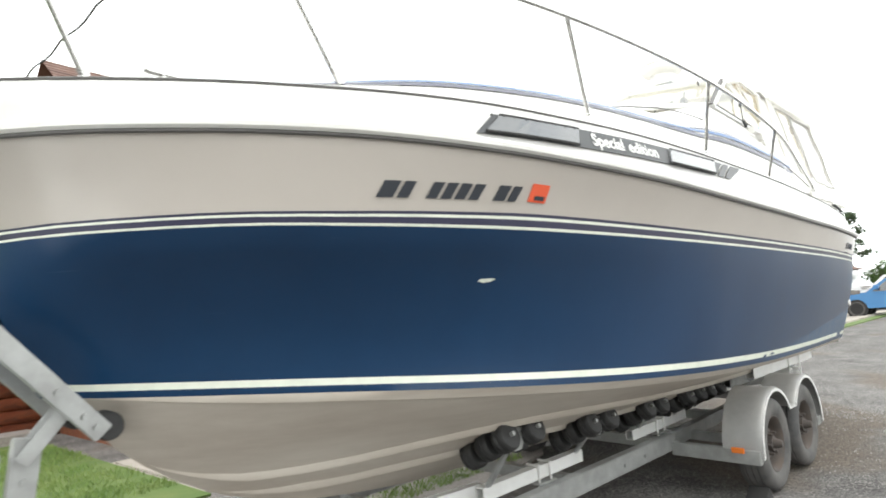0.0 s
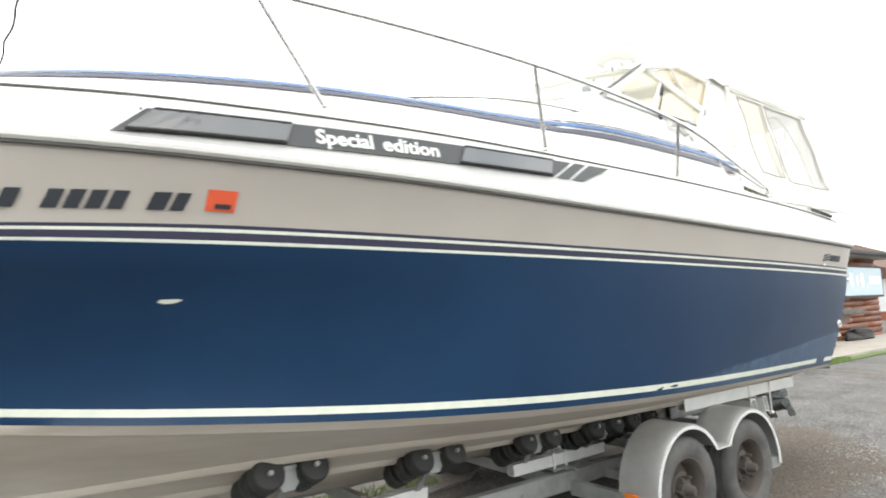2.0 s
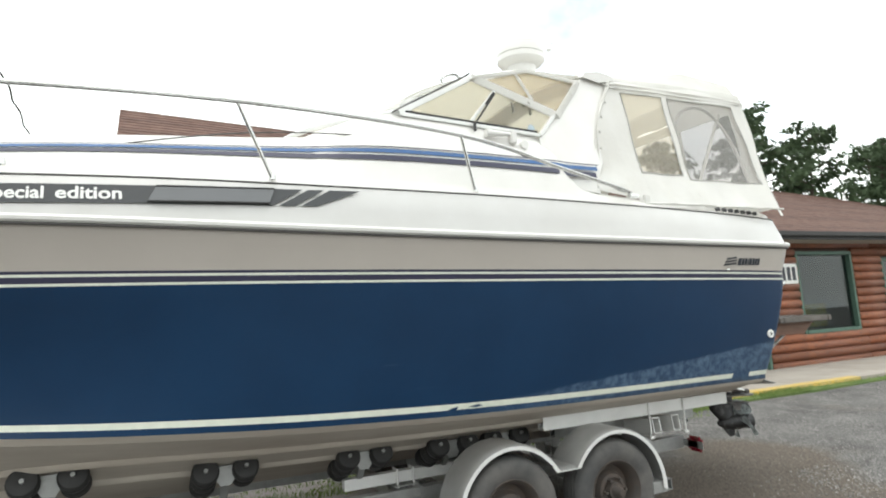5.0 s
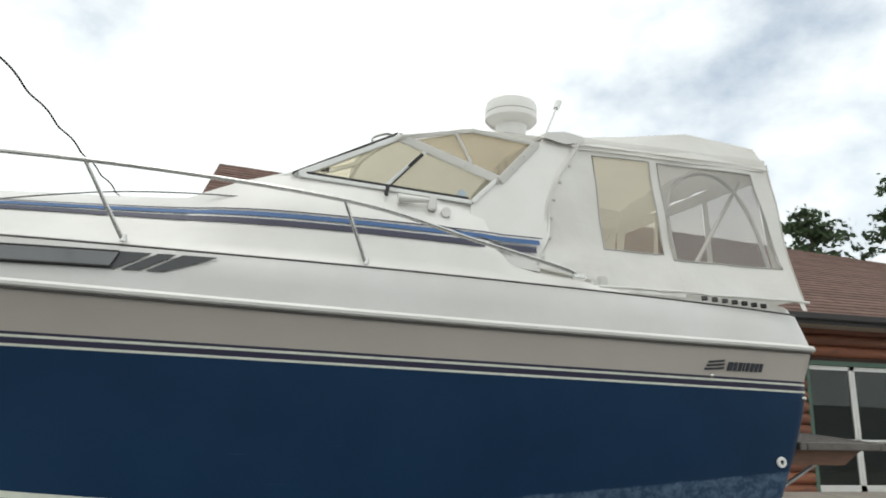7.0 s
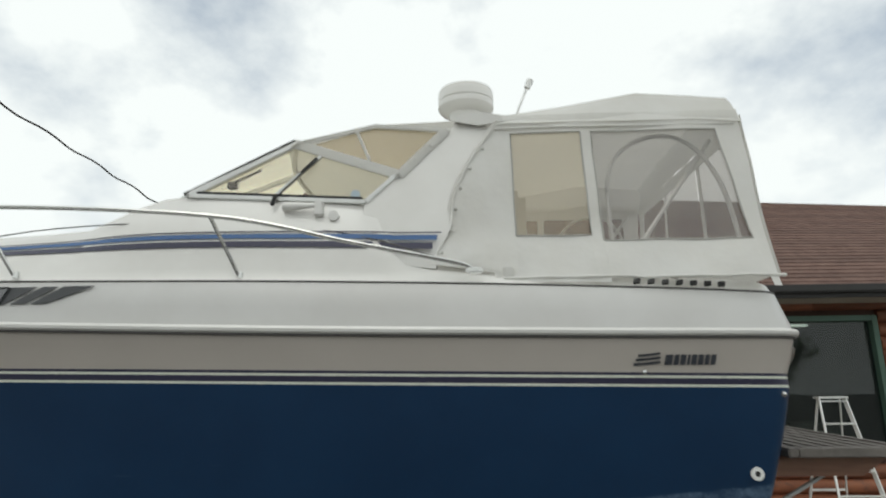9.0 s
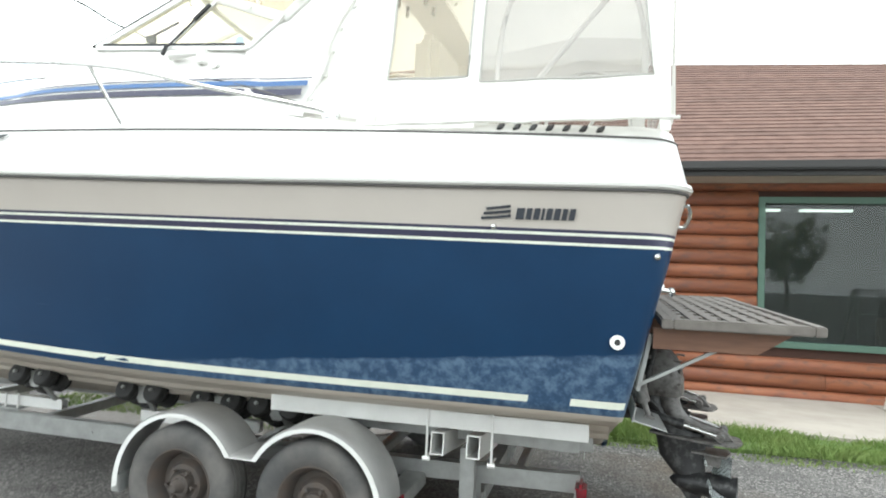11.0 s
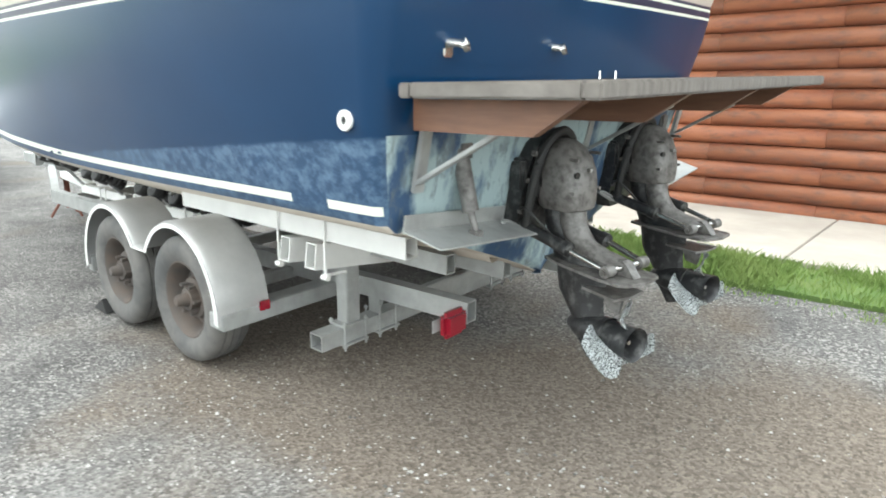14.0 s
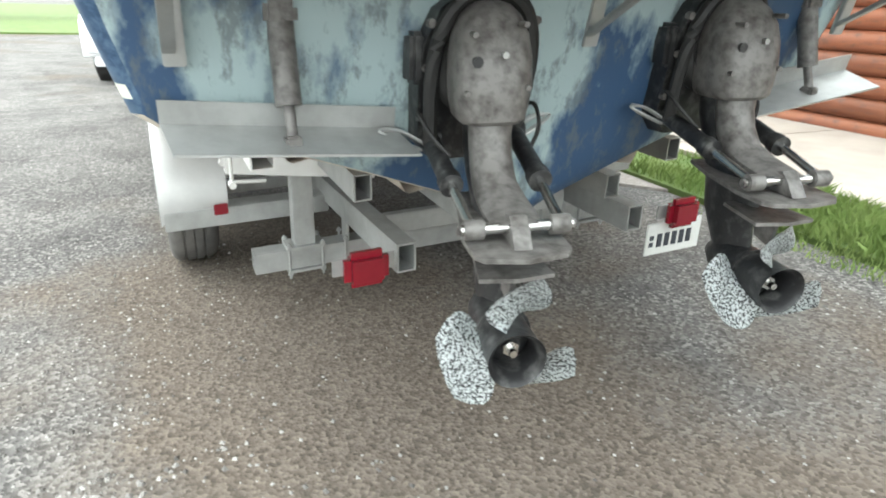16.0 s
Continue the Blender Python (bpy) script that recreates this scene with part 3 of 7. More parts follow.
RUB_Z = [(-6, 2.1428), (-5.5, 2.1551), (-5, 2.1669), (-4, 2.138), (-3, 2.107), (-2, 2.075), (-1, 2.046), (0, 2.024), (1, 2.01), (1.9, 2.006)]
DECK_Y = [(-6.06, YC), (-5.95, -0.28), (-5.8, -0.45), (-5.5, -0.70), (-5, -1.0), (-4.5, -1.19), (-4, -1.305), (-3, -1.42), (-2, -1.455), (-1, -1.465), (0, -1.45), (1, -1.41), (1.9, -1.33)]
DECK_Z = [(-6.06, 2.3348), (-5, 2.353), (-4, 2.366), (-3, 2.363), (-2, 2.349), (-1, 2.332), (0, 2.308), (1, 2.278), (1.9, 2.245)]


def transom_x(z):
    return 1.595 + 0.24 * (min(z, 2.02) - 1.01) - 0.25 * max(0, z - 2.05)


def hull_line(fy, fz, xbow, r, n=44):
    """Points of one lengthwise line of the port side, from the bow to the rounded corner at the transom."""
    pts = []
    xe = transom_x(fz(1.7))
    for k in range(n + 1):
        u = k / n
        x = xbow + (xe - r - xbow) * (u ** 1.25)
        pts.append((x, fy(x), fz(x)))
    x0, y0, z0 = pts[-1]
    for k in range(1, 6):
        a = math.pi / 2 * k / 5
        z = fz(x0 + r * math.sin(a))
        pts.append((x0 + r * math.sin(a), y0 + r * (1 - math.cos(a)), z))
    return pts


def thin(x):
    """How far the pinstripes draw together towards the bow."""
    return curve_at([(-5.9, 0.58), (-5.0, 0.68), (-4.4, 0.85), (-3.8, 1.0), (-3.0, 1.0)], x)


def build_hull():
    cy, wz = lambda x: curve_at(CHINE_Y, x), lambda x: curve_at(WHITE_Z, x)
    by, bz = lambda x: curve_at(BLUE_Y, x), lambda x: curve_at(BLUE_Z, x)
    ry, rz = lambda x: curve_at(RUB_Y, x), lambda x: curve_at(RUB_Z, x)
    kz = lambda x: curve_at(KEEL, x)
    lines, mats = [], []

    def bottom(f, drop):
        xb = -5.45
        return hull_line(lambda x: YC + (cy(x) - YC) * f, lambda x: kz(x) + (wz(x) - 0.05 - kz(x)) * f ** 0.93 - drop * min(1, max(0, (x + 5.4) * 2)), xb, 0.03)
    for f, drop in ((0, 0), (0.15, 0.0), (0.3, 0.0), (0.45, 0.0), (0.6, 0.0), (0.75, 0.0), (0.9, 0.0), (0.93, 0.0), (0.955, 0.016)):
        lines.append(bottom(f, drop))
        mats.append(0)
    lines.append(hull_line(cy, lambda x: wz(x) - 0.05, -5.47, 0.04))
    mats[-1] = 0
    mats.append(1)

    def side(f, dz=0.0, bow=-5.5, r=0.06):
        def y(x):
            flare = 0.10 * min(1, max(0, (-x - 2.2) / 2)) - 0.02 * min(1, max(0, (x + 2) / 2))
            return cy(x) * (1 - f) + by(x) * f + flare * 4 * f * (1 - f) * (1 if x > -5.2 else max(0, (x + 5.6) / 0.4))
        return hull_line(y, lambda x: (wz(x) - 0.05) * (1 - f) + bz(x) * f + dz, bow, r)
    lines.append(side(0.045, 0, -5.485))
    mats.append(2)
    lines.append(side(0.09, 0, -5.50))
    mats.append(1)
    for f in (0.25, 0.4, 0.55, 0.7, 0.85):
        lines.append(side(f, 0, -5.485 - 0.255 * f, 0.05 + 0.05 * f))
        mats.append(1)
    lines.append(hull_line(by, bz, -5.74, 0.12))
    for dz, mi in ((0.0, 2), (0.013, 3), (0.043, 2), (0.056, 3), (0.070, 4)):
        if dz:
            lines.append(hull_line(lambda x, dz=dz: by(x) - dz * 0.22, lambda x, dz=dz: bz(x) + dz * thin(x), -5.745 - dz * 0.8, 0.12 + dz))
        mats.append(mi)
    for f in (0.6, 1.0):
        lines.append(hull_line(lambda x, f=f: (by(x) - 0.0154) * (1 - f) + ry(x) * f, lambda x, f=f: (bz(x) + 0.07 * thin(x)) * (1 - f) + rz(x) * f, -5.8 - 0.2 * f, 0.17 + 0.03 * f))
        mats.append(4)
    bm = bmesh.new()
    for sgn in (1, -1):
        rows = [[bm.verts.new((x, y if sgn > 0 else 2 * YC - y, z)) for x, y, z in ln] for ln in lines]

        def pick(i, k):
            m = mats[i]
            if k > 47 and rows[i][k].co.z < 1.27:
                return 5
            if m == 2 and i < 12:
                x = rows[i][k].co.x
                if 1.0 < x < 1.16 or x > 1.58:
                    return 1
            return m
        grid_faces(bm, rows, pick)
        ends = [r[-1] for r in rows]
        if sgn > 0:
            port = ends
    # transom, with a rough band of old paint below the platform
    N = 12
    prev = None
    for i in range(len(lines)):
        a, b = port[i].co, ends[i].co
        row = [port[i]] + [bm.verts.new(a.lerp(b, k / N) + Vector((0.03 * math.sin(math.pi * k / N), 0, 0))) for k in range(1, N)] + [ends[i]]
        if prev:
            for k in range(N):
                q = (prev[k], prev[k + 1], row[k + 1], row[k])
                if len({v.co.to_tuple(5) for v in q}) > 2:
                    f = bm.faces.new(q)
                    zc = f.calc_center_median().z
                    f.material_index = 5 if zc - SLOPE * 0 < 1.33 else mats[i - 1]
        prev = row
    bmesh.ops.remove_doubles(bm, verts=bm.verts, dist=0.0006)
    return part("hull", bm, [M_BOTTOM, M_BLUE, M_PALE, M_NAVY, M_TAN, M_TRANSOM], boat, "blue and tan hull with cream and navy pinstripes", True)


hull = build_hull()


def bottom_point(x, f, s=1):
    """A point on the hull's bottom, f from the keel (0) to the chine (1)."""
    y = YC + (curve_at(CHINE_Y, x) - YC) * f
    zk = curve_at(KEEL, x)
    return (x, y if s > 0 else 2 * YC - y, zk + (curve_at(WHITE_Z, x) - 0.05 - zk) * f ** 0.93)


for s in (1, -1):
    for x0, fm, run in ((-5.16, 0.66, 2.3), (-4.85, 0.36, 2.0)):
        bm = bmesh.new()
        rows = [[], [], [], []]
        for k in range(61):
            x = x0 + (1.52 - x0) * k / 60
            t = min(1, max(0.0, (x - x0) / run))
            f = fm * math.sin(math.pi / 2 * t) + 0.004
            g = min(1, k / 4)
            for r, (df, dz) in zip(rows, ((-0.045, 0.004), (0.0, -0.026 * g), (0.012, -0.024 * g), (0.03, 0.006))):
                p = bottom_point(x, max(0.0, f + df * g), s)
                r.append(bm.verts.new((p[0], p[1], p[2] + dz)))
        grid_faces(bm, rows)
        part("spray_strake", bm, M_BOTTOM, boat, "moulded spray strake under the hull", True)

TOP_Z = [(-6.06, 2.33), (-5.4, 2.335), (-4.9, 2.415), (-4.3, 2.545), (-3.5, 2.63), (-2.84, 2.665), (-2.1, 2.7), (-1.9, 2.79), (-1.64, 2.875), (-1.5, 2.885), (-0.45, 2.81), (-0.36, 2.76), (-0.2, 2.47), (0.3, 2.4), (1.9, 2.32)]
TOP_Y = [(-6.06, YC), (-5.9, -0.15), (-5.4, -0.45), (-4.9, -0.80), (-4.3, -1.0), (-3.5, -1.12), (-2.5, -1.17), (-1.5, -1.225), (-0.45, -1.235), (0.3, -1.25), (1.9, -1.22)]


def dk(x, f):
    """A point of the deck's side, f from the deck edge (0) to the top edge of the trunk (1)."""
    y0, z0 = curve_at(DECK_Y, x) + 0.02, curve_at(DECK_Z, x) + 0.004
    y1, z1 = curve_at(TOP_Y, x), curve_at(TOP_Z, x)
    bulge = 0.055 * math.sin(math.pi * min(1, f)) * min(1, max(0.0, (x + 5.6)))
    return (x, y0 + (y1 - y0) * f ** 0.8 - bulge * 0.6, z0 + (z1 - z0) * f + bulge * 0.15)


def build_deck():
    ry, rz = lambda x: curve_at(RUB_Y, x), lambda x: curve_at(RUB_Z, x)
    dy, dz = lambda x: curve_at(DECK_Y, x), lambda x: curve_at(DECK_Z, x)
    lines = [hull_line(lambda x: ry(x) + 0.004, lambda x: rz(x) + 0.004, -5.995, 0.20, 56),
             hull_line(lambda x: ry(x) + 0.012, lambda x: rz(x) + 0.06, -6.01, 0.20, 56),
             hull_line(lambda x: (ry(x) + dy(x)) / 2 - 0.004, lambda x: (rz(x) + dz(x)) / 2, -6.035, 0.19, 56),
             hull_line(dy, lambda x: dz(x) - 0.012, -6.06, 0.17, 56),
             hull_line(lambda x: dy(x) + 0.02, lambda x: dz(x) + 0.004, -6.05, 0.16, 56)]
    for f in (0.12, 0.3, 0.5, 0.7, 0.88, 1.0):
        lines.append(hull_line(lambda x, f=f: dk(x, f)[1], lambda x, f=f: dk(x, f)[2], -6.04, 0.18, 56))
    for f in (0.08, 0.3, 0.65, 1.0):
        lines.append(hull_line(lambda x, f=f: curve_at(TOP_Y, x) * (1 - f) + YC * f, lambda x, f=f: curve_at(TOP_Z, x) + (0.085 if x < -1.4 else 0.01) * math.sin(math.pi / 2 * min(1, f)), -6.03, 0.15, 56))
    bm = bmesh.new()
    last = []
    for sgn in (1, -1):
        rows = [[bm.verts.new((x, y if sgn > 0 else 2 * YC - y, z)) for x, y, z in ln] for ln in lines]
        grid_faces(bm, rows, lambda i, k: 1 if i < 3 else 0)
        last.append([r[-1] for r in rows])
    for i in range(len(lines) - 1):
        q = (last[0][i], last[0][i + 1], last[1][i + 1], last[1][i])
        if len({v.co.to_tuple(5) for v in q}) > 2:
            bm.faces.new(q)
    bmesh.ops.remove_doubles(bm, verts=bm.verts, dist=0.0006)
    return part("deck", bm, [M_WHITE, M_TOPSIDE], boat, "off-white moulded deck and cabin trunk", True)


deck = build_deck()


def mirrored(p, s):
    return (p[0], p[1] if s > 0 else 2 * YC - p[1], p[2])


# rub rail round the gunwale: a cream lip over a dark line
for nm, off, dz, r, mt in (("rub_rail", 0.012, 0.022, 0.020, M_WHITE), ("rub_rail_insert", 0.006, -0.002, 0.009, M_SEAM)):
    ln = hull_line(lambda x: curve_at(RUB_Y, x) - off, lambda x: curve_at(RUB_Z, x) + dz, -6.01, 0.20, 60)
    path = ln + [mirrored(p, -1) for p in ln[::-1]]
    part(nm, tube(path, r, 8), mt, boat, "pale rub rail" if r > 0.015 else "dark rub rail insert", True)
ln = hull_line(lambda x: curve_at(DECK_Y, x) + 0.004, lambda x: curve_at(DECK_Z, x) - 0.004, -6.06, 0.17, 60)
part("deck_seam", tube(ln + [mirrored(p, -1) for p in ln[::-1]], 0.006, 6), M_SEAM, boat, "thin dark joint line")


def ribbon(fa, fb, x0, x1, off=0.006, n=40, s=1, cut=0.0):
    bm = bmesh.new()
    ra, rb = [], []
    for k in range(n + 1):
        x = x0 + (x1 - x0) * k / n
        for f, r, c in ((fa, ra, 0), (fb, rb, cut)):
            p = Vector(f(x + c * (k == n)))
            r.append(bm.verts.new(mirrored((p.x, p.y - off, p.z + off * 0.3), s)))
    grid_faces(bm, [ra, rb])
    return bm


def at_height(z_of):
    """The deck's side at the height z_of(x)."""
    def f(x):
        lo, hi = 0.0, 1.0
        for _ in range(14):
            m = (lo + hi) / 2
            lo, hi = (m, hi) if dk(x, m)[2] < z_of(x) else (lo, m)
        p = dk(x, lo)
        if x > -0.6:
            z = z_of(x)
            y = -1.215 + (z - 2.85) * 0.30 - 0.004 - 0.022 * min(1, max(0, (x + 0.6) / 0.22))
            p = (x, min(p[1], y) if x < -0.36 else y, z)
        return p
    return f


S_LOW = [(-5.1, 2.37), (-4.76, 2.39), (-4.2, 2.45), (-3.5, 2.50), (-3, 2.52), (-2.73, 2.525), (-1.45, 2.535), (-0.05, 2.512)]
S_TOP = [(-5.1, 2.38), (-4.76, 2.42), (-4.2, 2.505), (-3.5, 2.56), (-3, 2.585), (-2.73, 2.595), (-1.45, 2.635), (-0.05, 2.62)]
for s in (1, -1):
    for a, b, m_, lab in ((0.0, 0.36, M_NAVY, "navy deck stripe"), (0.52, 0.80, M_MIDBLUE, "mid-blue deck stripe"), (0.90, 0.98, M_NAVY, "thin dark deck stripe")):
        za = lambda x, a=a: curve_at(S_LOW, x) * (1 - a) + curve_at(S_TOP, x) * a
        zb = lambda x, b=b: curve_at(S_LOW, x) * (1 - b) + curve_at(S_TOP, x) * b
        part("deck_stripe", ribbon(at_height(za), at_height(zb), -5.0, -0.08 + a * 0.05, s=s), m_, boat, lab, True)


# dark side band with the two narrow windows
def topside(x, z):
    """A point on the white side between rub rail and deck edge."""
    ry, rz, dy, dz = curve_at(RUB_Y, x), curve_at(RUB_Z, x), curve_at(DECK_Y, x), curve_at(DECK_Z, x)
    f = (z - rz) / (dz - rz)
    return (x, ry * (1 - f) + dy * f - 0.004, z)


def band(poly, off, thick, s=1, bm=None):
    def f(u, v, d):
        p = topside(u, v)
        return mirrored((p[0], p[1] - off - d, p[2]), s)
    return sheet(poly, f, thick, bm)


def strip(x0, x1, zlo, zhi, off, thick, s, n=10, lean=0.0, lean2=None):
    lean2 = lean if lean2 is None else lean2
    bm = bmesh.new()
    rows = [[], [], [], []]
    for k in range(n + 1):
        x = x0 + (x1 - x0) * k / n
        xt = x + lean + (lean2 - lean) * k / n
        for r, (u, v, d) in zip(rows, ((x, zlo(x), 0), (x, zlo(x), thick), (xt, zhi(xt), thick), (xt, zhi(xt), 0))):
            p = topside(u, v)
            r.append(bm.verts.new(mirrored((p[0], p[1] - off - d, p[2]), s)))
    grid_faces(bm, rows + [rows[0]])
    for e in (0, -1):
        bm.faces.new([r[e] for r in rows])
    return bm


BAND_LO = lambda x: 2.218 + 0.004 * (x + 3)
BAND_HI = lambda x: 2.312 + 0.004 * (x + 3)
for s in (1, -1):
    bd = part("side_band", strip(-4.29, -2.34, BAND_LO, BAND_HI, 0.004, 0.004, s, 16, 0.11, 0.16), M_DARKGREY, boat, "dark grey band with white lettering")
    for x, w, l2 in ((-2.31, 0.085, 0.16), (-2.195, 0.085, 0.245)):
        part("slash", strip(x, x + w, BAND_LO, BAND_HI, 0.004, 0.004, s, 3, 0.16, l2), M_DARKGREY, boat)
    for x0, x1, ln0 in ((-4.25, -3.72, 0.09), (-2.93, -2.36, 0.04)):
        g = part("portlight", strip(x0, x1, lambda x: BAND_LO(x) + 0.012, lambda x: BAND_HI(x) - 0.006, 0.009, 0.012, s, 8, ln0, 0.03), M_PORTGLASS, boat, "narrow dark cabin window")
        fr = bmesh.new()
        for zf in (lambda x: BAND_LO(x) + 0.010, lambda x: BAND_HI(x) - 0.004):
            pts = [mirrored((x, topside(x, zf(x))[1] - 0.018, zf(x)), s) for x in [x0 + (x1 - x0) * k / 10 + (ln0 + (0.03 - ln0) * k / 10 if zf(0) > BAND_LO(0) + 0.05 else 0) for k in range(11)]]
            fr = tube(pts, 0.006, 6, fr)
        for k in range(9):
            for zz in (0.006, 0.086):
                x = x0 + 0.05 + (x1 - x0 - 0.05) * k / 8
                p = topside(x, BAND_LO(x) + zz)
                fr = cyl(mirrored((x, p[1] - 0.012, p[2]), s), mirrored((x, p[1] - 0.023, p[2]), s), 0.004, seg=6, bm=fr)
        part("window_frame", fr, M_BLACK, g)


def text_mesh(body, height, place, material, parent, name, shear=0.0, squash=1.0):
    """Lettering in the built-in font as a thin mesh; place maps (u, v, d) to space."""
    cu = bpy.data.curves.new(name, "FONT")
    cu.body, cu.size, cu.extrude, cu.shear, cu.resolution_u, cu.offset = body, height, 0.0, shear, 3, 0.0022
    tmp = new(name + "_tmp", cu)
    me = bpy.data.meshes.new_from_object(tmp.evaluated_get(bpy.context.evaluated_depsgraph_get()))
    bpy.data.objects.remove(tmp)
    for v in me.vertices:
        v.co = place(v.co.x * squash, v.co.y)
    me.materials.append(material)
    ob = new(name, me)
    ob.parent = parent
    return ob


for word, x0, wide in (("Special", -3.60, 1.05), ("edition", -3.315, 1.17)):
    text_mesh(word, 0.085, lambda u, v: (x0 + u, topside(x0 + u, BAND_LO(x0 + u) + 0.018 + v)[1] - 0.0105, BAND_LO(x0 + u) + 0.022 + v), M_LETTER, boat, "lettering", squash=wide)


def hull_side(x, z):
    """A point on the port side of the hull above the boot stripe."""
    bz_, rz_, wz_ = curve_at(BLUE_Z, x), curve_at(RUB_Z, x), curve_at(WHITE_Z, x) - 0.05
    top = bz_ + 0.07 * thin(x)
    if z > top:
        f = (z - top) / (rz_ - top)
        y = (curve_at(BLUE_Y, x) - 0.0154) * (1 - f) + curve_at(RUB_Y, x) * f
    else:
        f = (z - wz_) / (bz_ - wz_)
        flare = 0.10 * min(1, max(0, (-x - 2.2) / 2)) - 0.02 * min(1, max(0, (x + 2) / 2))
        y = curve_at(CHINE_Y, x) * (1 - f) + curve_at(BLUE_Y, x) * f + flare * 4 * f * (1 - f)
    return Vector((x, y, z))


def decal(poly, off=0.004, thick=0.003, bm=None):
    def f(u, v, d):
        p = hull_side(u, v)
        return (p.x, p.y - off - d, p.z)
    return sheet(poly, f, thick, bm)


def bars(name, x0, z0, widths, h, gap, lean=0.0, label=""):
    x = x0
    for w in widths:
        if w > 0:
            part(name, decal([(x, z0), (x + w, z0), (x + w + lean, z0 + h), (x + lean, z0 + h)]), M_BARS, boat, label)
        x += abs(w) + gap


bars("registration_bar", -4.665, 1.962, (0.062, 0.044, -0.040, 0.044, 0.044, 0.046, 0.046, -0.040, 0.056, 0.044), 0.058, 0.016, 0.022, "plain dark registration bar")
part("sticker", decal([(-3.985, 1.965), (-3.885, 1.962), (-3.88, 2.033), (-3.98, 2.036)]), M_ORANGE, boat, "small orange validation sticker")
part("sticker_bar", decal([(-3.955, 1.972), (-3.90, 1.971), (-3.90, 1.987), (-3.955, 1.988)], 0.008), M_BARS, boat)
part("chip", decal([(-4.09, 1.652), (-4.06, 1.645), (-4.03, 1.648), (-4.005, 1.657), (-4.02, 1.662), (-4.08, 1.662)], 0.003, 0.002), M_PALE, boat, "pale chip knocked out of the blue gelcoat")
for poly in ([(-1.33, 1.046), (-1.27, 1.043), (-1.25, 1.066), (-1.30, 1.060)], [(-1.19, 1.058), (-1.13, 1.050), (-1.09, 1.056), (-1.12, 1.068)]):
    part("stripe_scuff", decal(poly, 0.002, 0.002), M_BLUE, boat, "blue showing where the cream stripe is scuffed off")
logo = bmesh.new()
for k in range(3):
    z = 1.865 + 0.021 * k
    logo = decal([(0.93 + 0.012 * k, z), (1.01, z + 0.006), (1.065, z + 0.012), (1.065, z + 0.024), (1.0, z + 0.016), (0.93 + 0.012 * k, z + 0.012)], bm=logo)
part("emblem", logo, M_BARS, boat, "dark wavy emblem drawn as plain bars")
bars("name_bar", 1.085, 1.868, (0.036, 0.024, 0.026, 0.012, 0.025, 0.026, 0.022, 0.025), 0.05, 0.009, 0.010)
th = hull_side(1.544, 1.332)
part("through_hull", lathe([(0.0, 0), (0.016, 0.0), (0.014, 0.010), (0.032, 0.009), (0.034, 0.0), (0.028, -0.01)], 20, m=Matrix.Translation((th.x, th.y - 0.004, th.z)) @ pose(0, 0, 0, 90, 0, 0)), M_LETTER, boat, "white plastic drain fitting", True)
part("through_hull_bore", cyl((th.x, th.y - 0.002, th.z), (th.x, th.y - 0.009, th.z), 0.016), M_BLACK, boat)
for x, z in ((0.985, 1.835), (1.83, 1.72)):
    p = hull_side(min(x, 1.7), z)
    part("snap_fitting", lathe([(0.0, 0.012), (0.01, 0.01), (0.016, 0.0)], 12, m=Matrix.Translation(p) @ pose(0, 0, 0, 90, 0, 0)), M_CHROME, boat)


# ---- deck fittings ----
RAIL = [(-6.2, YC, 2.80), (-6.1, -0.45, 2.80), (-5.75, -0.97, 2.77), (-5.05, -1.265, 2.745), (-3.9, -1.50, 2.735), (-2.52, -1.574, 2.735), (-1.244, -1.551, 2.665), (-0.5, -1.50, 2.52), (0.02, -1.45, 2.42), (0.13, -1.44, 2.385)]
POSTS = [((-5.78, -0.95, 2.77), (-5.487, -0.68, 2.345)), ((-5.16, -1.23, 2.75), (-4.72, -1.02, 2.385)), ((-3.88, -1.503, 2.735), (-3.535, -1.36, 2.405)), ((-2.519, -1.574, 2.735), (-2.33, -1.44, 2.37)), ((-1.244, -1.551, 2.66), (-1.106, -1.43, 2.35))]
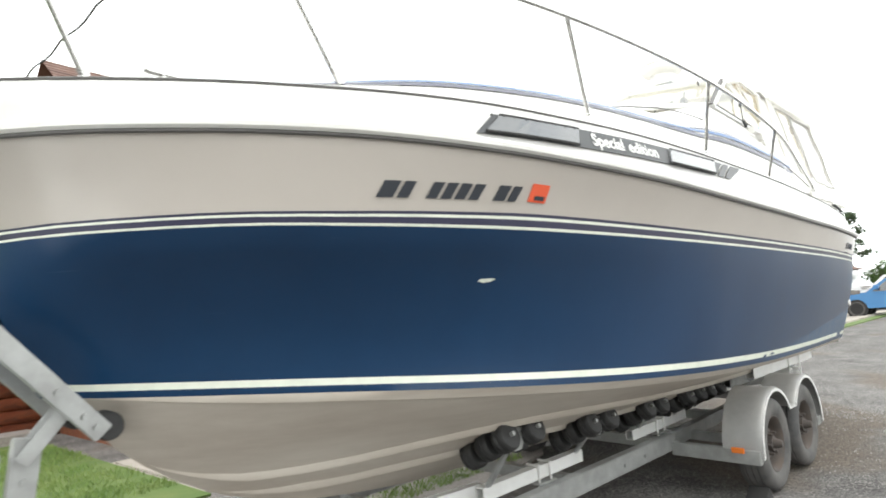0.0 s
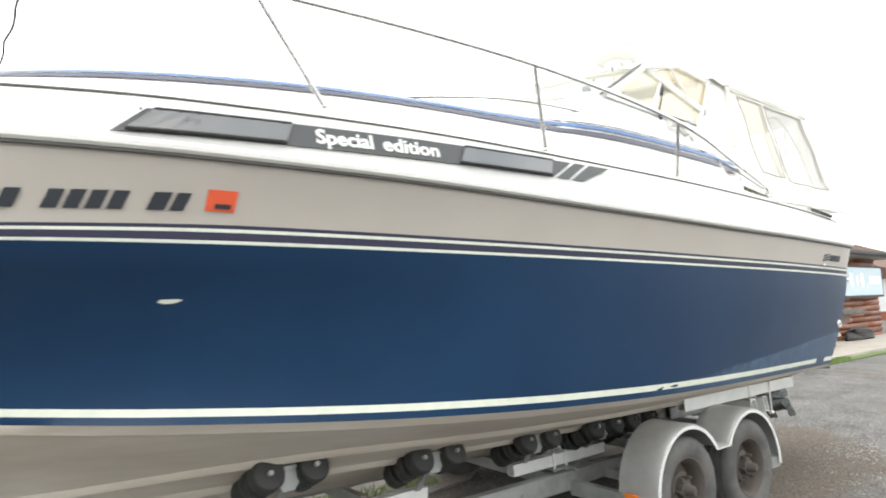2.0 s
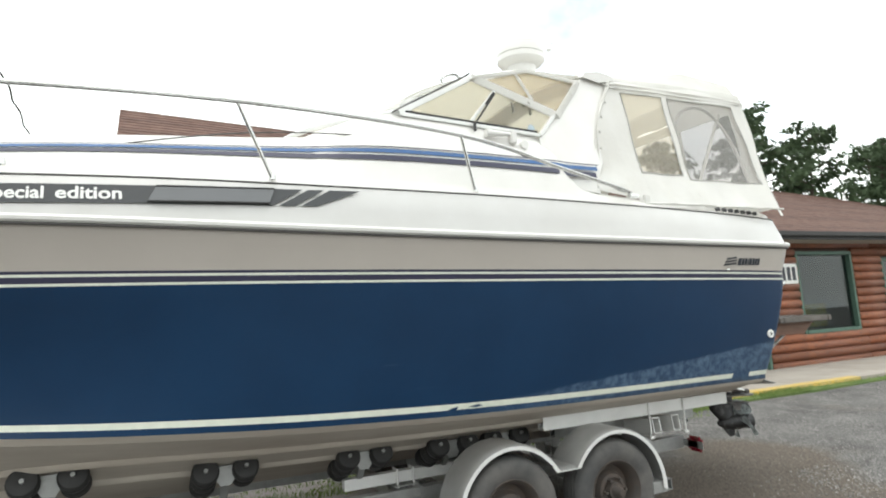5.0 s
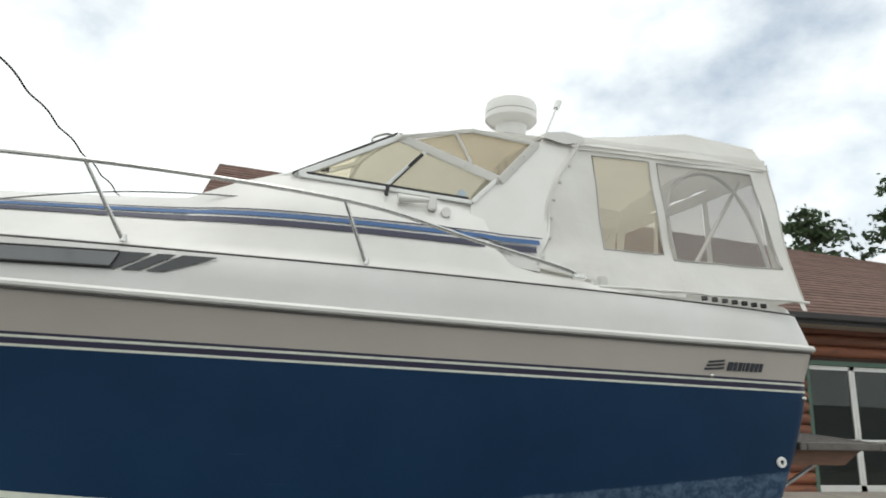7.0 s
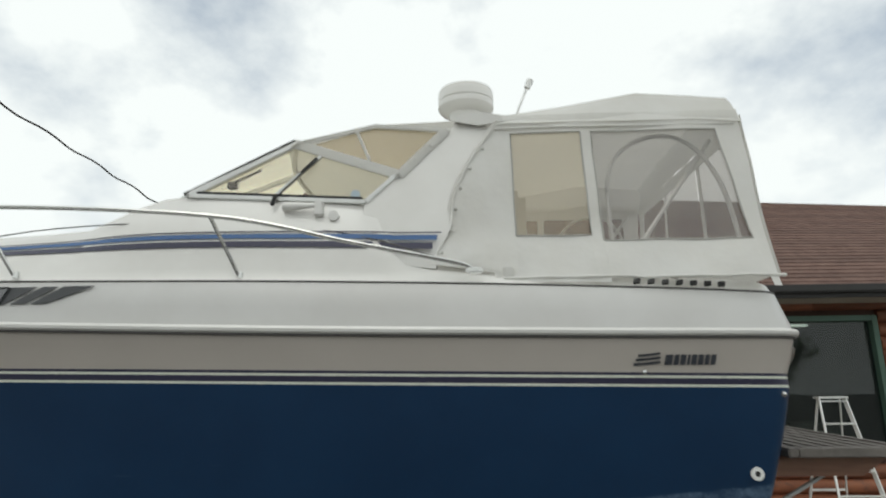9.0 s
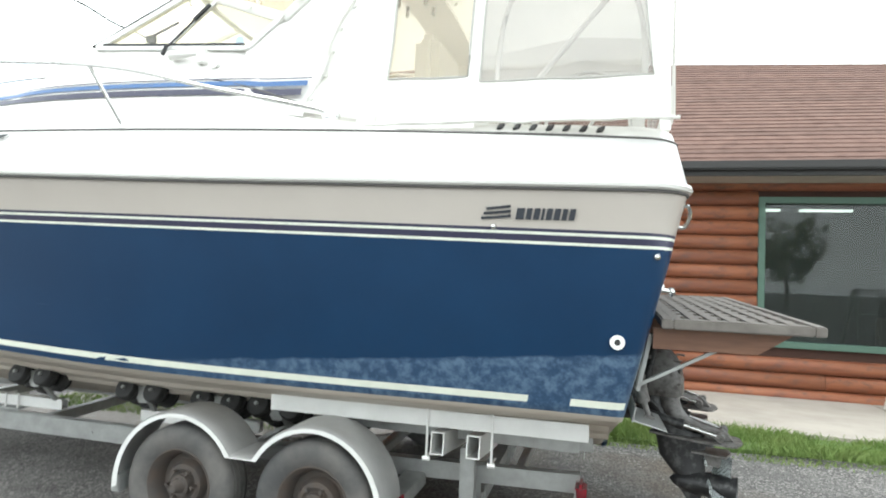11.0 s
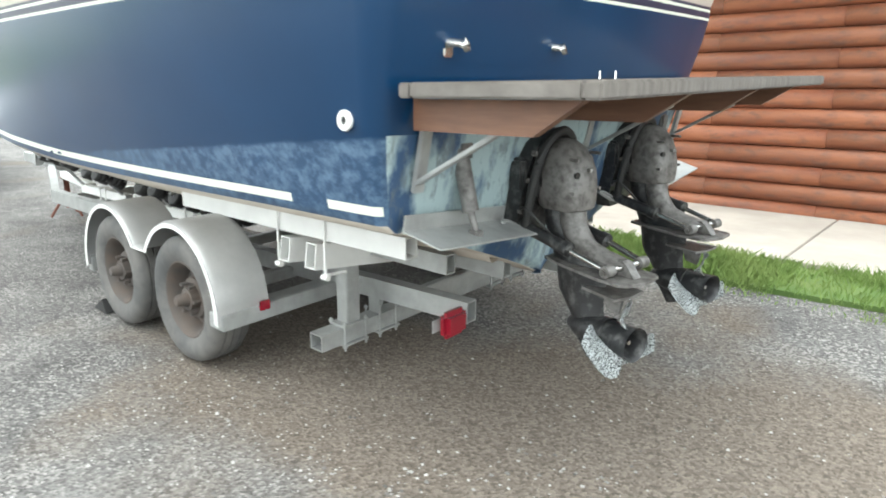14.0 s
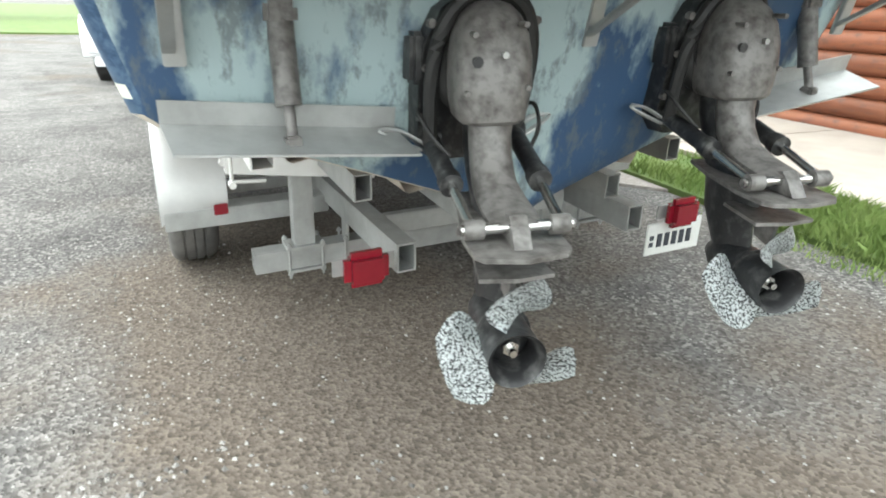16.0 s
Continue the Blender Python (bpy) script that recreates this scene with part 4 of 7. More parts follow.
for s in (1, -1):
    part("bow_rail", tube([mirrored(p, s) for p in smooth_path(RAIL, 8)], 0.0125, 8), M_CHROME, boat, "stainless steel bow rail", True)
    for a, b in POSTS:
        a, b = mirrored(a, s), mirrored(b, s)
        bm = tube([a, b], 0.0105, 8)
        bm = cyl(b, (b[0], b[1], b[2] + 0.035), 0.019, 0.014, 12, bm)
        part("rail_post", bm, M_CHROME, boat, "", True)
    e = mirrored((0.13, -1.44, 2.375), s)
    part("rail_foot", box(e[0] - 0.03, e[0] + 0.06, e[1] - 0.02, e[1] + 0.02, e[2] - 0.02, e[2] + 0.012, 0.008), M_CHROME, boat)
    for x in (-1.69, -5.25):
        c = mirrored((x, curve_at(DECK_Y, x) + 0.06, curve_at(DECK_Z, x) + (0.02 if x > -5 else -0.012)), s)
        bm = tube(smooth_path([(c[0] - 0.10, c[1], c[2] + 0.035), (c[0] - 0.05, c[1], c[2] + 0.03), (c[0] + 0.05, c[1], c[2] + 0.03), (c[0] + 0.10, c[1], c[2] + 0.035)], 3), 0.009, 6)
        for d in (-0.035, 0.035):
            bm = cyl((c[0] + d, c[1], c[2] - 0.02), (c[0] + d, c[1], c[2] + 0.03), 0.009, seg=8, bm=bm)
        part("cleat", bm, M_CHROME, boat, "steel mooring cleat", True)
    for k in range(7):
        x = 0.99 + 0.075 * k
        p = mirrored((x, curve_at(DECK_Y, x) + 0.002, curve_at(DECK_Z, x) + 0.022), s)
        part("vent_slot", beam((p[0], p[1] - 0.012 * s, p[2] - 0.010), (p[0] + 0.012, p[1] + 0.006 * s, p[2] + 0.018), 0.035, 0.012, 0.003), M_BLACK, boat)
for s in (1, -1):
    bm = tube(smooth_path([mirrored(p, s) for p in ((0.1, -1.42, 2.40), (-0.6, -1.34, 2.62), (-1.5, -1.28, 2.71), (-2.4, -1.27, 2.68), (-3.2, -1.2, 2.56))], 6), 0.004, 5)
    part("boarding_line", bm, M_SEAM, boat, "thin grey line slung along the cabin")


def cs(x, z, d=0.0, s=1):
    """A point on the leaning side plane of windscreen and arch."""
    return mirrored((x, -1.245 + (z - 2.85) * 0.27 + d, z), s)


WS = [(-1.51, 2.885), (-0.47, 2.82), (-0.30, 3.0), (-0.915, 3.235)]
for s in (1, -1):
    pane = part("windscreen_side_pane", sheet([(-1.47, 2.895), (-0.48, 2.835), (-0.32, 2.99), (-0.91, 3.215)], lambda u, v, d: cs(u, v, d, s), 0.005), M_GLASS, boat, "clear side pane of the windscreen")
    pane.visible_shadow = False
    bm = bmesh.new()
    for a, b, r in ((WS[0], WS[1], 0.016), (WS[1], WS[2], 0.017), (WS[3], WS[0], 0.020), ((-1.02, 2.855), (-0.74, 3.165), 0.013)):
        bm = beam(cs(*a, 0.0, s), cs(*b, 0.0, s), r * 2, r * 1.6, 0.004, bm)
    part("windscreen_frame", bm, M_ALU, boat, "aluminium windscreen frame")
    part("pillar_gasket", beam(cs(-1.545, 2.895, -0.004, s), cs(-0.93, 3.262, -0.004, s), 0.03, 0.010, 0.002), M_SEAM, boat, "dark rubber strip along the raked pillar")
    part("windscreen_gasket", beam(cs(-1.50, 2.905, -0.012, s), cs(-0.49, 2.842, -0.012, s), 0.012, 0.016, 0.002), M_BLACK, boat)
    bm = beam(cs(-1.00, 2.80, -0.035, s), cs(-0.99, 2.86, -0.035, s), 0.02, 0.02, 0.003)
    bm = beam(cs(-0.99, 2.85, -0.030, s), cs(-0.80, 3.08, -0.030, s), 0.009, 0.010, 0.002, bm)
    bm = beam(cs(-0.86, 3.02, -0.024, s), cs(-0.775, 3.12, -0.024, s), 0.010, 0.022, 0.002, bm)
    part("wiper", bm, M_BLACK, boat, "black wiper on the side pane")
    # soft side flap with a yellowed window, and the hem over it
    fl = part("windscreen_flap", sheet([(-0.86, 3.215), (-0.29, 3.01), (-0.03, 3.30), (-0.45, 3.345)], lambda u, v, d: cs(u, v, d, s), 0.006), M_VINYL, boat, "yellowed clear vinyl flap")
    fl.visible_shadow = False
    bm = bmesh.new()
    for a, b, w in (((-0.93, 3.235), (-0.28, 2.995), 0.06), ((-0.28, 2.99), (0.0, 3.31), 0.055), ((-0.9, 3.235), (-0.42, 3.355), 0.03), ((-0.44, 3.35), (0.02, 3.31), 0.03), ((-0.56, 3.34), (-0.46, 3.10), 0.02)):
        bm = beam(cs(*a, -0.014, s), cs(*b, -0.014, s), 0.012, w, 0.004, bm)
    for x, z in ((-0.28, 3.0), (-0.19, 3.10), (-0.10, 3.20), (-0.04, 3.28), (-0.5, 3.08)):
        bm = cyl(cs(x, z, -0.018, s), cs(x, z, -0.03, s), 0.010, seg=8, bm=bm)
    part("flap_hem", bm, M_CANVAS, fl, "white canvas hem with snaps")
    part("window_sticker", cyl(cs(-0.53, 2.87, -0.006, s), cs(-0.53, 2.87, -0.010, s), 0.028, seg=16), M_SIGN, boat)
    # horn and a drum lamp below the screen
    hx = mirrored((-0.80, -1.31, 2.775), s)
    bm = cyl((hx[0] - 0.13, hx[1], hx[2] + 0.01), (hx[0] + 0.08, hx[1], hx[2] + 0.015), 0.028, 0.012, 12)
    bm = box(hx[0] + 0.05, hx[0] + 0.10, hx[1] - 0.02, hx[1] + 0.03, hx[2] - 0.05, hx[2] + 0.04, 0.008, bm)
    bm = cyl((hx[0] + 0.16, hx[1] - 0.012, hx[2] - 0.05), (hx[0] + 0.16, hx[1] + 0.04, hx[2] - 0.05), 0.03, seg=14, bm=bm)
    part("horn", bm, M_WHITE, boat, "white trumpet horn under the windscreen", True)

FRONT = []
bm = bmesh.new()
rows = []
for v in (0, 1):
    row = []
    for k in range(13):
        a = -1 + k / 6
        y = YC + a * (1.19 if v == 0 else 1.09)
        x = (-1.51 if v == 0 else -0.915) - (0.55 if v == 0 else 0.22) * (1 - a * a)
        row.append(bm.verts.new((x, y, (2.895 if v == 0 else 3.235) + 0.05 * (1 - a * a))))
    rows.append(row)
grid_faces(bm, rows)
FR = [[tuple(v.co) for v in r] for r in rows]
pane = part("windscreen_front_pane", bm, M_GLASS, boat, "raked curved front windscreen", True)
pane.visible_shadow = False
bm = tube(FR[0], 0.02, 6)
bm = tube(FR[1], 0.02, 6, bm)
for k in (0, 4, 8, 12):
    bm = beam(FR[0][k], FR[1][k], 0.035, 0.03, 0.004, bm)
part("windscreen_front_frame", bm, M_ALU, boat, "aluminium frame of the front windscreen")
for s in (1, -1):
    a = mirrored((-1.36, -0.98, 3.05), s)
    bm = tube([a, (a[0] + 0.16, a[1] + 0.05 * s, a[2] + 0.10)], 0.008, 6)
    bm = box(a[0] - 0.03, a[0] + 0.03, a[1] - 0.02, a[1] + 0.02, a[2] - 0.04, a[2] + 0.005, 0.006, bm)
    part("wiper", bm, M_BLACK, boat)
bm = tube(smooth_path([(-1.06, -1.0, 3.22), (-1.07, -1.0, 3.27), (-0.97, -1.0, 3.31), (-0.92, -1.0, 3.27)], 4), 0.010, 6)
part("grab_handle", bm, M_CHROME, boat, "bent steel grab handle", True)

# fore canvas roof from the windscreen to the arch
bm = bmesh.new()
rows = []
for k, (x, z) in enumerate(((-0.94, 3.225), (-0.80, 3.28), (-0.48, 3.385), (-0.2, 3.395), (0.04, 3.405), (0.09, 3.40))):
    row = []
    for j in range(15):
        a = -1 + j / 7
        half = 1.145 - 0.10 * (z - 3.225) / 0.18
        row.append(bm.verts.new((x - 0.22 * (1 - a * a) * max(0, (0.0 - x)), YC + a * half, z + 0.10 * (1 - abs(a) ** 2.4) - (0.015 if abs(a) > 0.99 else 0))))
    rows.append(row)
grid_faces(bm, rows)
part("fore_canvas", bm, M_CANVAS, boat, "white canvas roof over the helm", True)

# radar arch
ARCH = [(-0.50, 2.46), (-0.475, 2.80), (-0.30, 2.98), (0.0, 3.29), (0.07, 3.385), (0.33, 3.385), (0.29, 3.30), (0.14, 3.06), (0.05, 2.85), (0.02, 2.64), (-0.05, 2.50), (-0.06, 2.40)]
for s in (1, -1):
    bm = sheet(ARCH, lambda u, v, d: cs(u, v, d + (0.03 if v < 2.55 else 0) - 0.03 * max(0, (2.85 - v)), s), 0.09)
    part("arch_leg", bevel(bm, 0.012, 2), M_WHITE, boat, "white moulded arch leg", True)
bm = bmesh.new()
rows = []
for x, z in ((0.05, 3.36), (0.07, 3.40), (0.20, 3.42), (0.33, 3.40), (0.345, 3.36), (0.2, 3.33), (0.05, 3.36)):
    rows.append([bm.verts.new((x, YC + (-1 + j / 6) * 1.10, z + 0.12 * (1 - abs(-1 + j / 6) ** 2.2))) for j in range(13)])
grid_faces(bm, rows)
for e in (0, -1):
    bm.faces.new([r[e] for r in rows[:-1]])
part("arch_top", bm, M_WHITE, boat, "white arch top", True)
# radar
RX, RY, RZ = 0.13, -0.22, 3.50
rd = part("radar_dome", lathe([(0.0, 0.40), (0.16, 0.395), (0.205, 0.37), (0.215, 0.33), (0.215, 0.255), (0.20, 0.25), (0.215, 0.245), (0.215, 0.19), (0.19, 0.155), (0.13, 0.13), (0.12, 0.0)], 40, m=Matrix.Translation((RX, RY, RZ + 0.20)) @ Matrix.Diagonal((1, 1, 0.82, 1))), M_WHITE, boat, "round white radar dome on the arch", True)
bm = box(RX - 0.10, RX + 0.16, RY - 0.13, RY + 0.13, RZ + 0.17, RZ + 0.205, 0.006)
for dx in (-0.07, 0.12):
    for dy in (-0.09, 0.09):
        bm = cyl((RX + dx, RY + dy, RZ - 0.10), (RX + dx, RY + dy, RZ + 0.18), 0.014, seg=8, bm=bm)
part("radar_bracket", bm, M_GALV, rd, "grey steel bracket")
an = part("antenna_staff", tube([(0.38, -0.02, 3.50), (0.645, 0.03, 4.17)], 0.011, 8), M_ALU, boat, "slanting stern light staff", True)
part("antenna_head", cyl((0.638, 0.03, 4.15), (0.668, 0.035, 4.225), 0.026, 0.030, 12), M_ALU, an)


# aft canvas enclosure
def ca(x, z, d=0.0, s=1):
    y = -1.13 - (3.42 - z) * 0.195 - (0.05 * max(0, 2.6 - z) / 0.25)
    w = 0.010 * math.sin(x * 17 + z * 5) * max(0, min(1, (2.75 - z) / 0.3)) + 0.006 * math.sin(x * 9 - z * 13)
    return mirrored((x, y + d - w, z), s)


def lattice(x_of, zs, n, fn, bm=None):
    """A fine sheet over rows of height zs, between x_of(z) = (x0, x1)."""
    b2 = bmesh.new()
    rows = []
    for z in zs:
        a, b = x_of(z)
        rows.append([b2.verts.new(fn(a + (b - a) * k / n, z)) for k in range(n + 1)])
    grid_faces(b2, rows)
    return merge(bm, b2)


def arch_aft(z):
    return curve_at([(2.36, 0.28), (2.41, 0.26), (2.42, -0.08), (2.50, -0.06), (2.64, 0.0), (2.85, 0.035), (3.06, 0.12), (3.30, 0.27), (3.385, 0.31)], z)


def aft_edge(z):
    return 1.755 - (3.40 - z) * 0.012


def zsteps(a, b, n):
    return [a + (b - a) * k / n for k in range(n + 1)]


W1 = (0.385, 0.80, 2.59, 3.265)
W2 = (0.865, 1.60, 2.555, 3.265)
for s in (1, -1):
    fn = lambda x, z: ca(x, z, 0, s)
    bm = bmesh.new()
    bm = lattice(lambda z: (arch_aft(z) - 0.02, W1[0]), zsteps(2.31, 3.40, 18), 5, fn, bm)
    bm = lattice(lambda z: (W1[1], W2[0]), zsteps(2.30, 3.40, 12), 2, fn, bm)
    bm = lattice(lambda z: (W2[1] + (3.265 - z) * 0.10, aft_edge(z)), zsteps(2.27, 3.40, 14), 3, fn, bm)
    bm = lattice(lambda z: W1[:2], zsteps(3.265, 3.40, 2), 8, fn, bm)
    bm = lattice(lambda z: (W2[0], W2[1]), zsteps(3.265, 3.40, 2), 10, fn, bm)
    bm = lattice(lambda z: W1[:2], zsteps(2.305, 2.59, 7), 10, fn, bm)
    bm = lattice(lambda z: (W2[0], W2[1] + 0.09), zsteps(2.325, 2.555, 7), 16, fn, bm)
    cv = part("side_curtain", bm, M_CANVAS, boat, "creased white canvas side curtain", True)
    for (x0, x1, z0, z1), mt, lab in ((W1, M_VINYL, "yellowed clear vinyl window"), (W2, M_VINYLGREY, "smoky creased vinyl window")):
        v = part("vinyl_window", lattice(lambda z: (x0, x1 + ((3.265 - z) * 0.10 if x0 > 0.8 else 0)), zsteps(z0, z1, 8), 8, lambda x, z: ca(x, z, 0.006, s)), mt, cv, lab, True)
        v.visible_shadow = False
        loop = [(x0, z) for z in zsteps(z0, z1, 6)] + [(x, z1) for x in zsteps(x0, x1, 6)[1:]] + [(x1 + ((3.265 - z) * 0.10 if x0 > 0.8 else 0), z) for z in zsteps(z1, z0, 6)[1:]] + [(x, z0) for x in zsteps(x1 + ((3.265 - z0) * 0.10 if x0 > 0.8 else 0), x0, 8)[1:]]
        part("window_binding", tube([ca(x, z, -0.003, s) for x, z in loop], 0.0055, 5), M_SEAMGREY, cv, "grey stitched binding", True)
    bm = bmesh.new()
    for pts in ([(x, 3.30) for x in (0.30, 0.7, 1.2, 1.72)], [(arch_aft(z) + 0.005, z) for z in zsteps(2.45, 3.36, 12)]):
        bm = tube([ca(x, z, -0.006, s) for x, z in pts], 0.006, 5, bm)
    for z in zsteps(2.5, 3.3, 6):
        bm = cyl(ca(arch_aft(z) + 0.03, z, 0, s), ca(arch_aft(z) + 0.03, z, -0.014, s), 0.010, seg=8, bm=bm)
    part("curtain_piping", bm, M_CANVAS, cv)
    # hem gathered over the side deck
    bm = tube([ca(x, 2.335 - 0.005 * (x > 1.0), -0.004 + 0.006 * math.sin(x * 31), s) for x in zsteps(0.30, 1.78, 30)], 0.008, 6)
    bm = box(*sorted((0.30, 0.36)), *sorted((ca(0.3, 2.38, -0.02, s)[1], ca(0.3, 2.38, 0.01, s)[1])), 2.325, 2.40, 0.008, bm)
    part("curtain_hem", bm, M_CANVAS, cv, "", True)
    # bowed frame inside the curtain
    for x0, x1 in ((1.05, 1.5),):
        bm = tube(smooth_path([ca(x0 - 0.12, 2.45, 0.10, s), ca(x0 - 0.10, 2.95, 0.10, s), ca(x0 + 0.02, 3.18, 0.10, s), ca(x0 + 0.25, 3.27, 0.10, s), ca(x1, 3.18, 0.10, s), ca(x1 + 0.12, 2.9, 0.10, s), ca(x1 + 0.14, 2.45, 0.10, s)], 6), 0.014, 6)
        bm = tube([ca(1.02, 2.45, 0.14, s), ca(1.62, 3.25, 0.14, s)], 0.014, 6, bm)
        part("canvas_bow", bm, M_ALU, boat, "bent aluminium canvas frame", True)

# canvas roof and aft curtain
bm = bmesh.new()
rows = []
TOPX = [(0.24, 3.40), (0.34, 3.425), (0.7, 3.465), (1.18, 3.545), (1.5, 3.535), (1.735, 3.50), (1.765, 3.455), (1.76, 3.29)]
for x, z in TOPX:
    row = []
    for j in range(21):
        a = -1 + j / 10
        half = 1.115 if j not in (0, 20) else YC - ca(1.2, 3.32, -0.012, 1)[1]
        sag = 0.012 * math.sin(j * 2.1 + x * 6)
        row.append(bm.verts.new((x + 0.03 * (1 - a * a) * (x > 1.7), YC + a * half, (z if j not in (0, 20) else min(z - 0.085, 3.335) - 0.02 * (x > 1.7)) + 0.10 * (1 - abs(a) ** 2.2) + sag * (abs(a) < 0.95))))
    rows.append(row)
grid_faces(bm, rows)
part("aft_canvas_roof", bm, M_CANVAS, boat, "white canvas roof with a seam across", True)
bm = bmesh.new()
for a, b in ((-1.0, -0.86), (-0.36, -0.30), (0.30, 0.36), (0.86, 1.0)):
    b2 = bmesh.new()
    rows = []
    for z in zsteps(2.345, 3.37, 10):
        half = YC - ca(1.755, z, 0.004, 1)[1]
        rows.append([b2.verts.new((aft_edge(z) + 0.02, YC + (a + (b - a) * k / 3) * half, z)) for k in range(4)])
    grid_faces(b2, rows)
    bm = merge(bm, b2)
for z0, z1 in ((2.345, 2.56), (3.27, 3.37)):
    b2 = bmesh.new()
    rows = []
    for z in zsteps(z0, z1, 5):
        half = YC - ca(1.755, z, 0.004, 1)[1]
        rows.append([b2.verts.new((aft_edge(z) + 0.02, YC + (-0.86 + 1.72 * k / 20) * half, z)) for k in range(21)])
    grid_faces(b2, rows)
    bm = merge(bm, b2)
ac = part("aft_curtain", bm, M_CANVAS, boat, "white canvas aft curtain", True)
for a, b in ((-0.86, -0.36), (-0.30, 0.30), (0.36, 0.86)):
    b2 = bmesh.new()
    rows = []
    for z in zsteps(2.56, 3.27, 4):
        half = YC - ca(1.755, z, 0.004, 1)[1]
        rows.append([b2.verts.new((aft_edge(z) + 0.014, YC + (a + (b - a) * k / 4) * half, z)) for k in range(5)])
    grid_faces(b2, rows)
    v = part("vinyl_window", b2, M_VINYLGREY, ac)
    v.visible_shadow = False
# helm seat backs and dash seen dimly through the vinyl
for y in (-0.55, 0.5):
    bm = box(0.35, 0.50, y - 0.28, y + 0.28, 2.42, 3.02, 0.05)
    bm = box(0.05, 0.45, y - 0.28, y + 0.28, 2.42, 2.62, 0.05, bm)
    part("helm_seat", bm, M_CANVAS, boat, "padded white helm seat", True)


# ---- swim platform and transom gear ----
PX0, PX1, PY0, PY1, PZ = 1.735, 2.40, -1.26, 1.12, 1.402
bm = bmesh.new()
bm = box(PX0, PX0 + 0.05, PY0, PY1, PZ, PZ + 0.045, 0.006, bm)
bm = box(PX1 - 0.05, PX1, PY0, PY1, PZ, PZ + 0.045, 0.006, bm)
pf = part("swim_platform", bm, M_TEAK, boat, "weathered grey slatted teak swim platform")
for y in (PY0, PY1 - 0.05):
    part("platform_edge", box(PX0 + 0.05, PX1 - 0.05, y, y + 0.05, PZ, PZ + 0.045, 0.006), M_TEAK, pf)
ny = 11
for k in range(ny):
    y = PY0 + 0.05 + (PY1 - PY0 - 0.10) * (k + 0.5) / ny
    part("platform_slat", box(PX0 + 0.048, PX1 - 0.048, y - 0.058, y + 0.058, PZ + 0.002, PZ + 0.042, 0.0008), M_TEAK, pf)
for k in range(7):
    x = PX0 + 0.073 + 0.0823 * k
    part("platform_cross_slat", box(x - 0.023, x + 0.023, PY0 + 0.05, PY1 - 0.05, PZ + 0.004, PZ + 0.0417, 0.0008), M_TEAK, pf)
for y in (PY0 + 0.10, -0.45, 0.36, PY1 - 0.12):
    part("platform_bearer", sheet([(PX0 - 0.03, PZ - 0.10), (PX1 - 0.25, PZ - 0.10), (PX1 - 0.10, PZ - 0.002), (PX0 - 0.03, PZ - 0.002)], lambda u, v, d: (u, y + d, v), 0.035), M_BOARD, pf, "brown wooden bearer under the platform")
for y in (PY0 + 0.18, 0.05, PY1 - 0.0):
    bm = beam((1.70, y, 1.36), (1.645, y, 1.09), 0.05, 0.02, 0.003)
    bm = beam((1.65, y - 0.01, 1.12), (2.06, y - 0.01, PZ - 0.06), 0.03, 0.015, 0.003, bm)
    part("platform_bracket", bm, M_GALV, pf, "worn metal strut")
for y in (-1.03, -0.436):
    bm = box(1.725, 1.738, y - 0.022, y + 0.022, 1.53, 1.62, 0.004)
    bm = cyl((1.735, y, 1.575), (1.785, y + 0.012, 1.568), 0.016, 0.013, 12, bm)
    bm = lathe([(0.012, -0.01), (0.022, -0.008), (0.022, 0.008), (0.012, 0.01)], 14, bm, Matrix.Translation((1.795, y + 0.015, 1.566)) @ pose(0, 0, 0, 0, 70, 20), caps=False)
    part("transom_eye", bm, M_CHROME, boat, "chrome tow eye on the transom", True)
for y in (-0.05, 0.10):
    part("transom_pin", cyl((1.76, y, 1.40), (1.76, y, 1.485), 0.012, 0.005, 10), M_CHROME, boat)
bm = tube(smooth_path([(1.77, -1.24, 1.93), (1.83, -1.25, 1.96), (1.85, -1.2, 1.92), (1.83, -1.17, 1.87), (1.79, -1.19, 1.87)], 5), 0.009, 6)
bm = box(1.77, 1.79, -1.26, -1.17, 1.84, 1.98, 0.006, bm)
part("stern_ring", bm, M_CHROME, boat, "steel stern ring", True)

# trim tabs
for s in (1, -1):
    a, b = (-1.13, -0.55) if s > 0 else (0.66, 1.25)
    outer, inner = (a, b) if s > 0 else (b, a)

    def top(v):
        return 1.015 - 0.057 * (v - outer) / (inner - outer)
    bm = sheet([(0.0, a), (0.0, b), (1.0, b + 0.02 * s), (1.0, a + 0.02 * s)], lambda u, v, d: (1.628 + 0.155 * u, v, top(v) - 0.062 - 0.040 * u + d), 0.006)
    bm = sheet([(a, 0.0), (b, 0.0), (b, 1.0), (a, 1.0)], lambda u, v, d: (1.622 + d + v * 0.012, u, top(u) - 0.066 * (1 - v)), 0.006, bm)
    tab = part("trim_tab", bm, M_GALV, boat, "grey metal trim tab plate")
    y = (a + b) / 2
    bm = cyl((1.635, y, 1.20), (1.69, y, 0.99), 0.032, seg=14)
    bm = cyl((1.69, y, 0.99), (1.72, y, 0.90), 0.014, seg=10, bm=bm)
    bm = box(1.62, 1.67, y - 0.04, y + 0.04, 1.17, 1.25, 0.012, bm)
    bm = box(1.69, 1.74, y - 0.02, y + 0.02, 0.885, 0.925, 0.006, bm)
    bm = tube(smooth_path([(1.645, y, 1.25), (1.655, y + 0.01, 1.33), (1.66, y, 1.40)], 4), 0.008, 6, bm)
    part("tab_actuator", bm, M_DRIVEGREY, tab, "grey hydraulic tab cylinder", True)


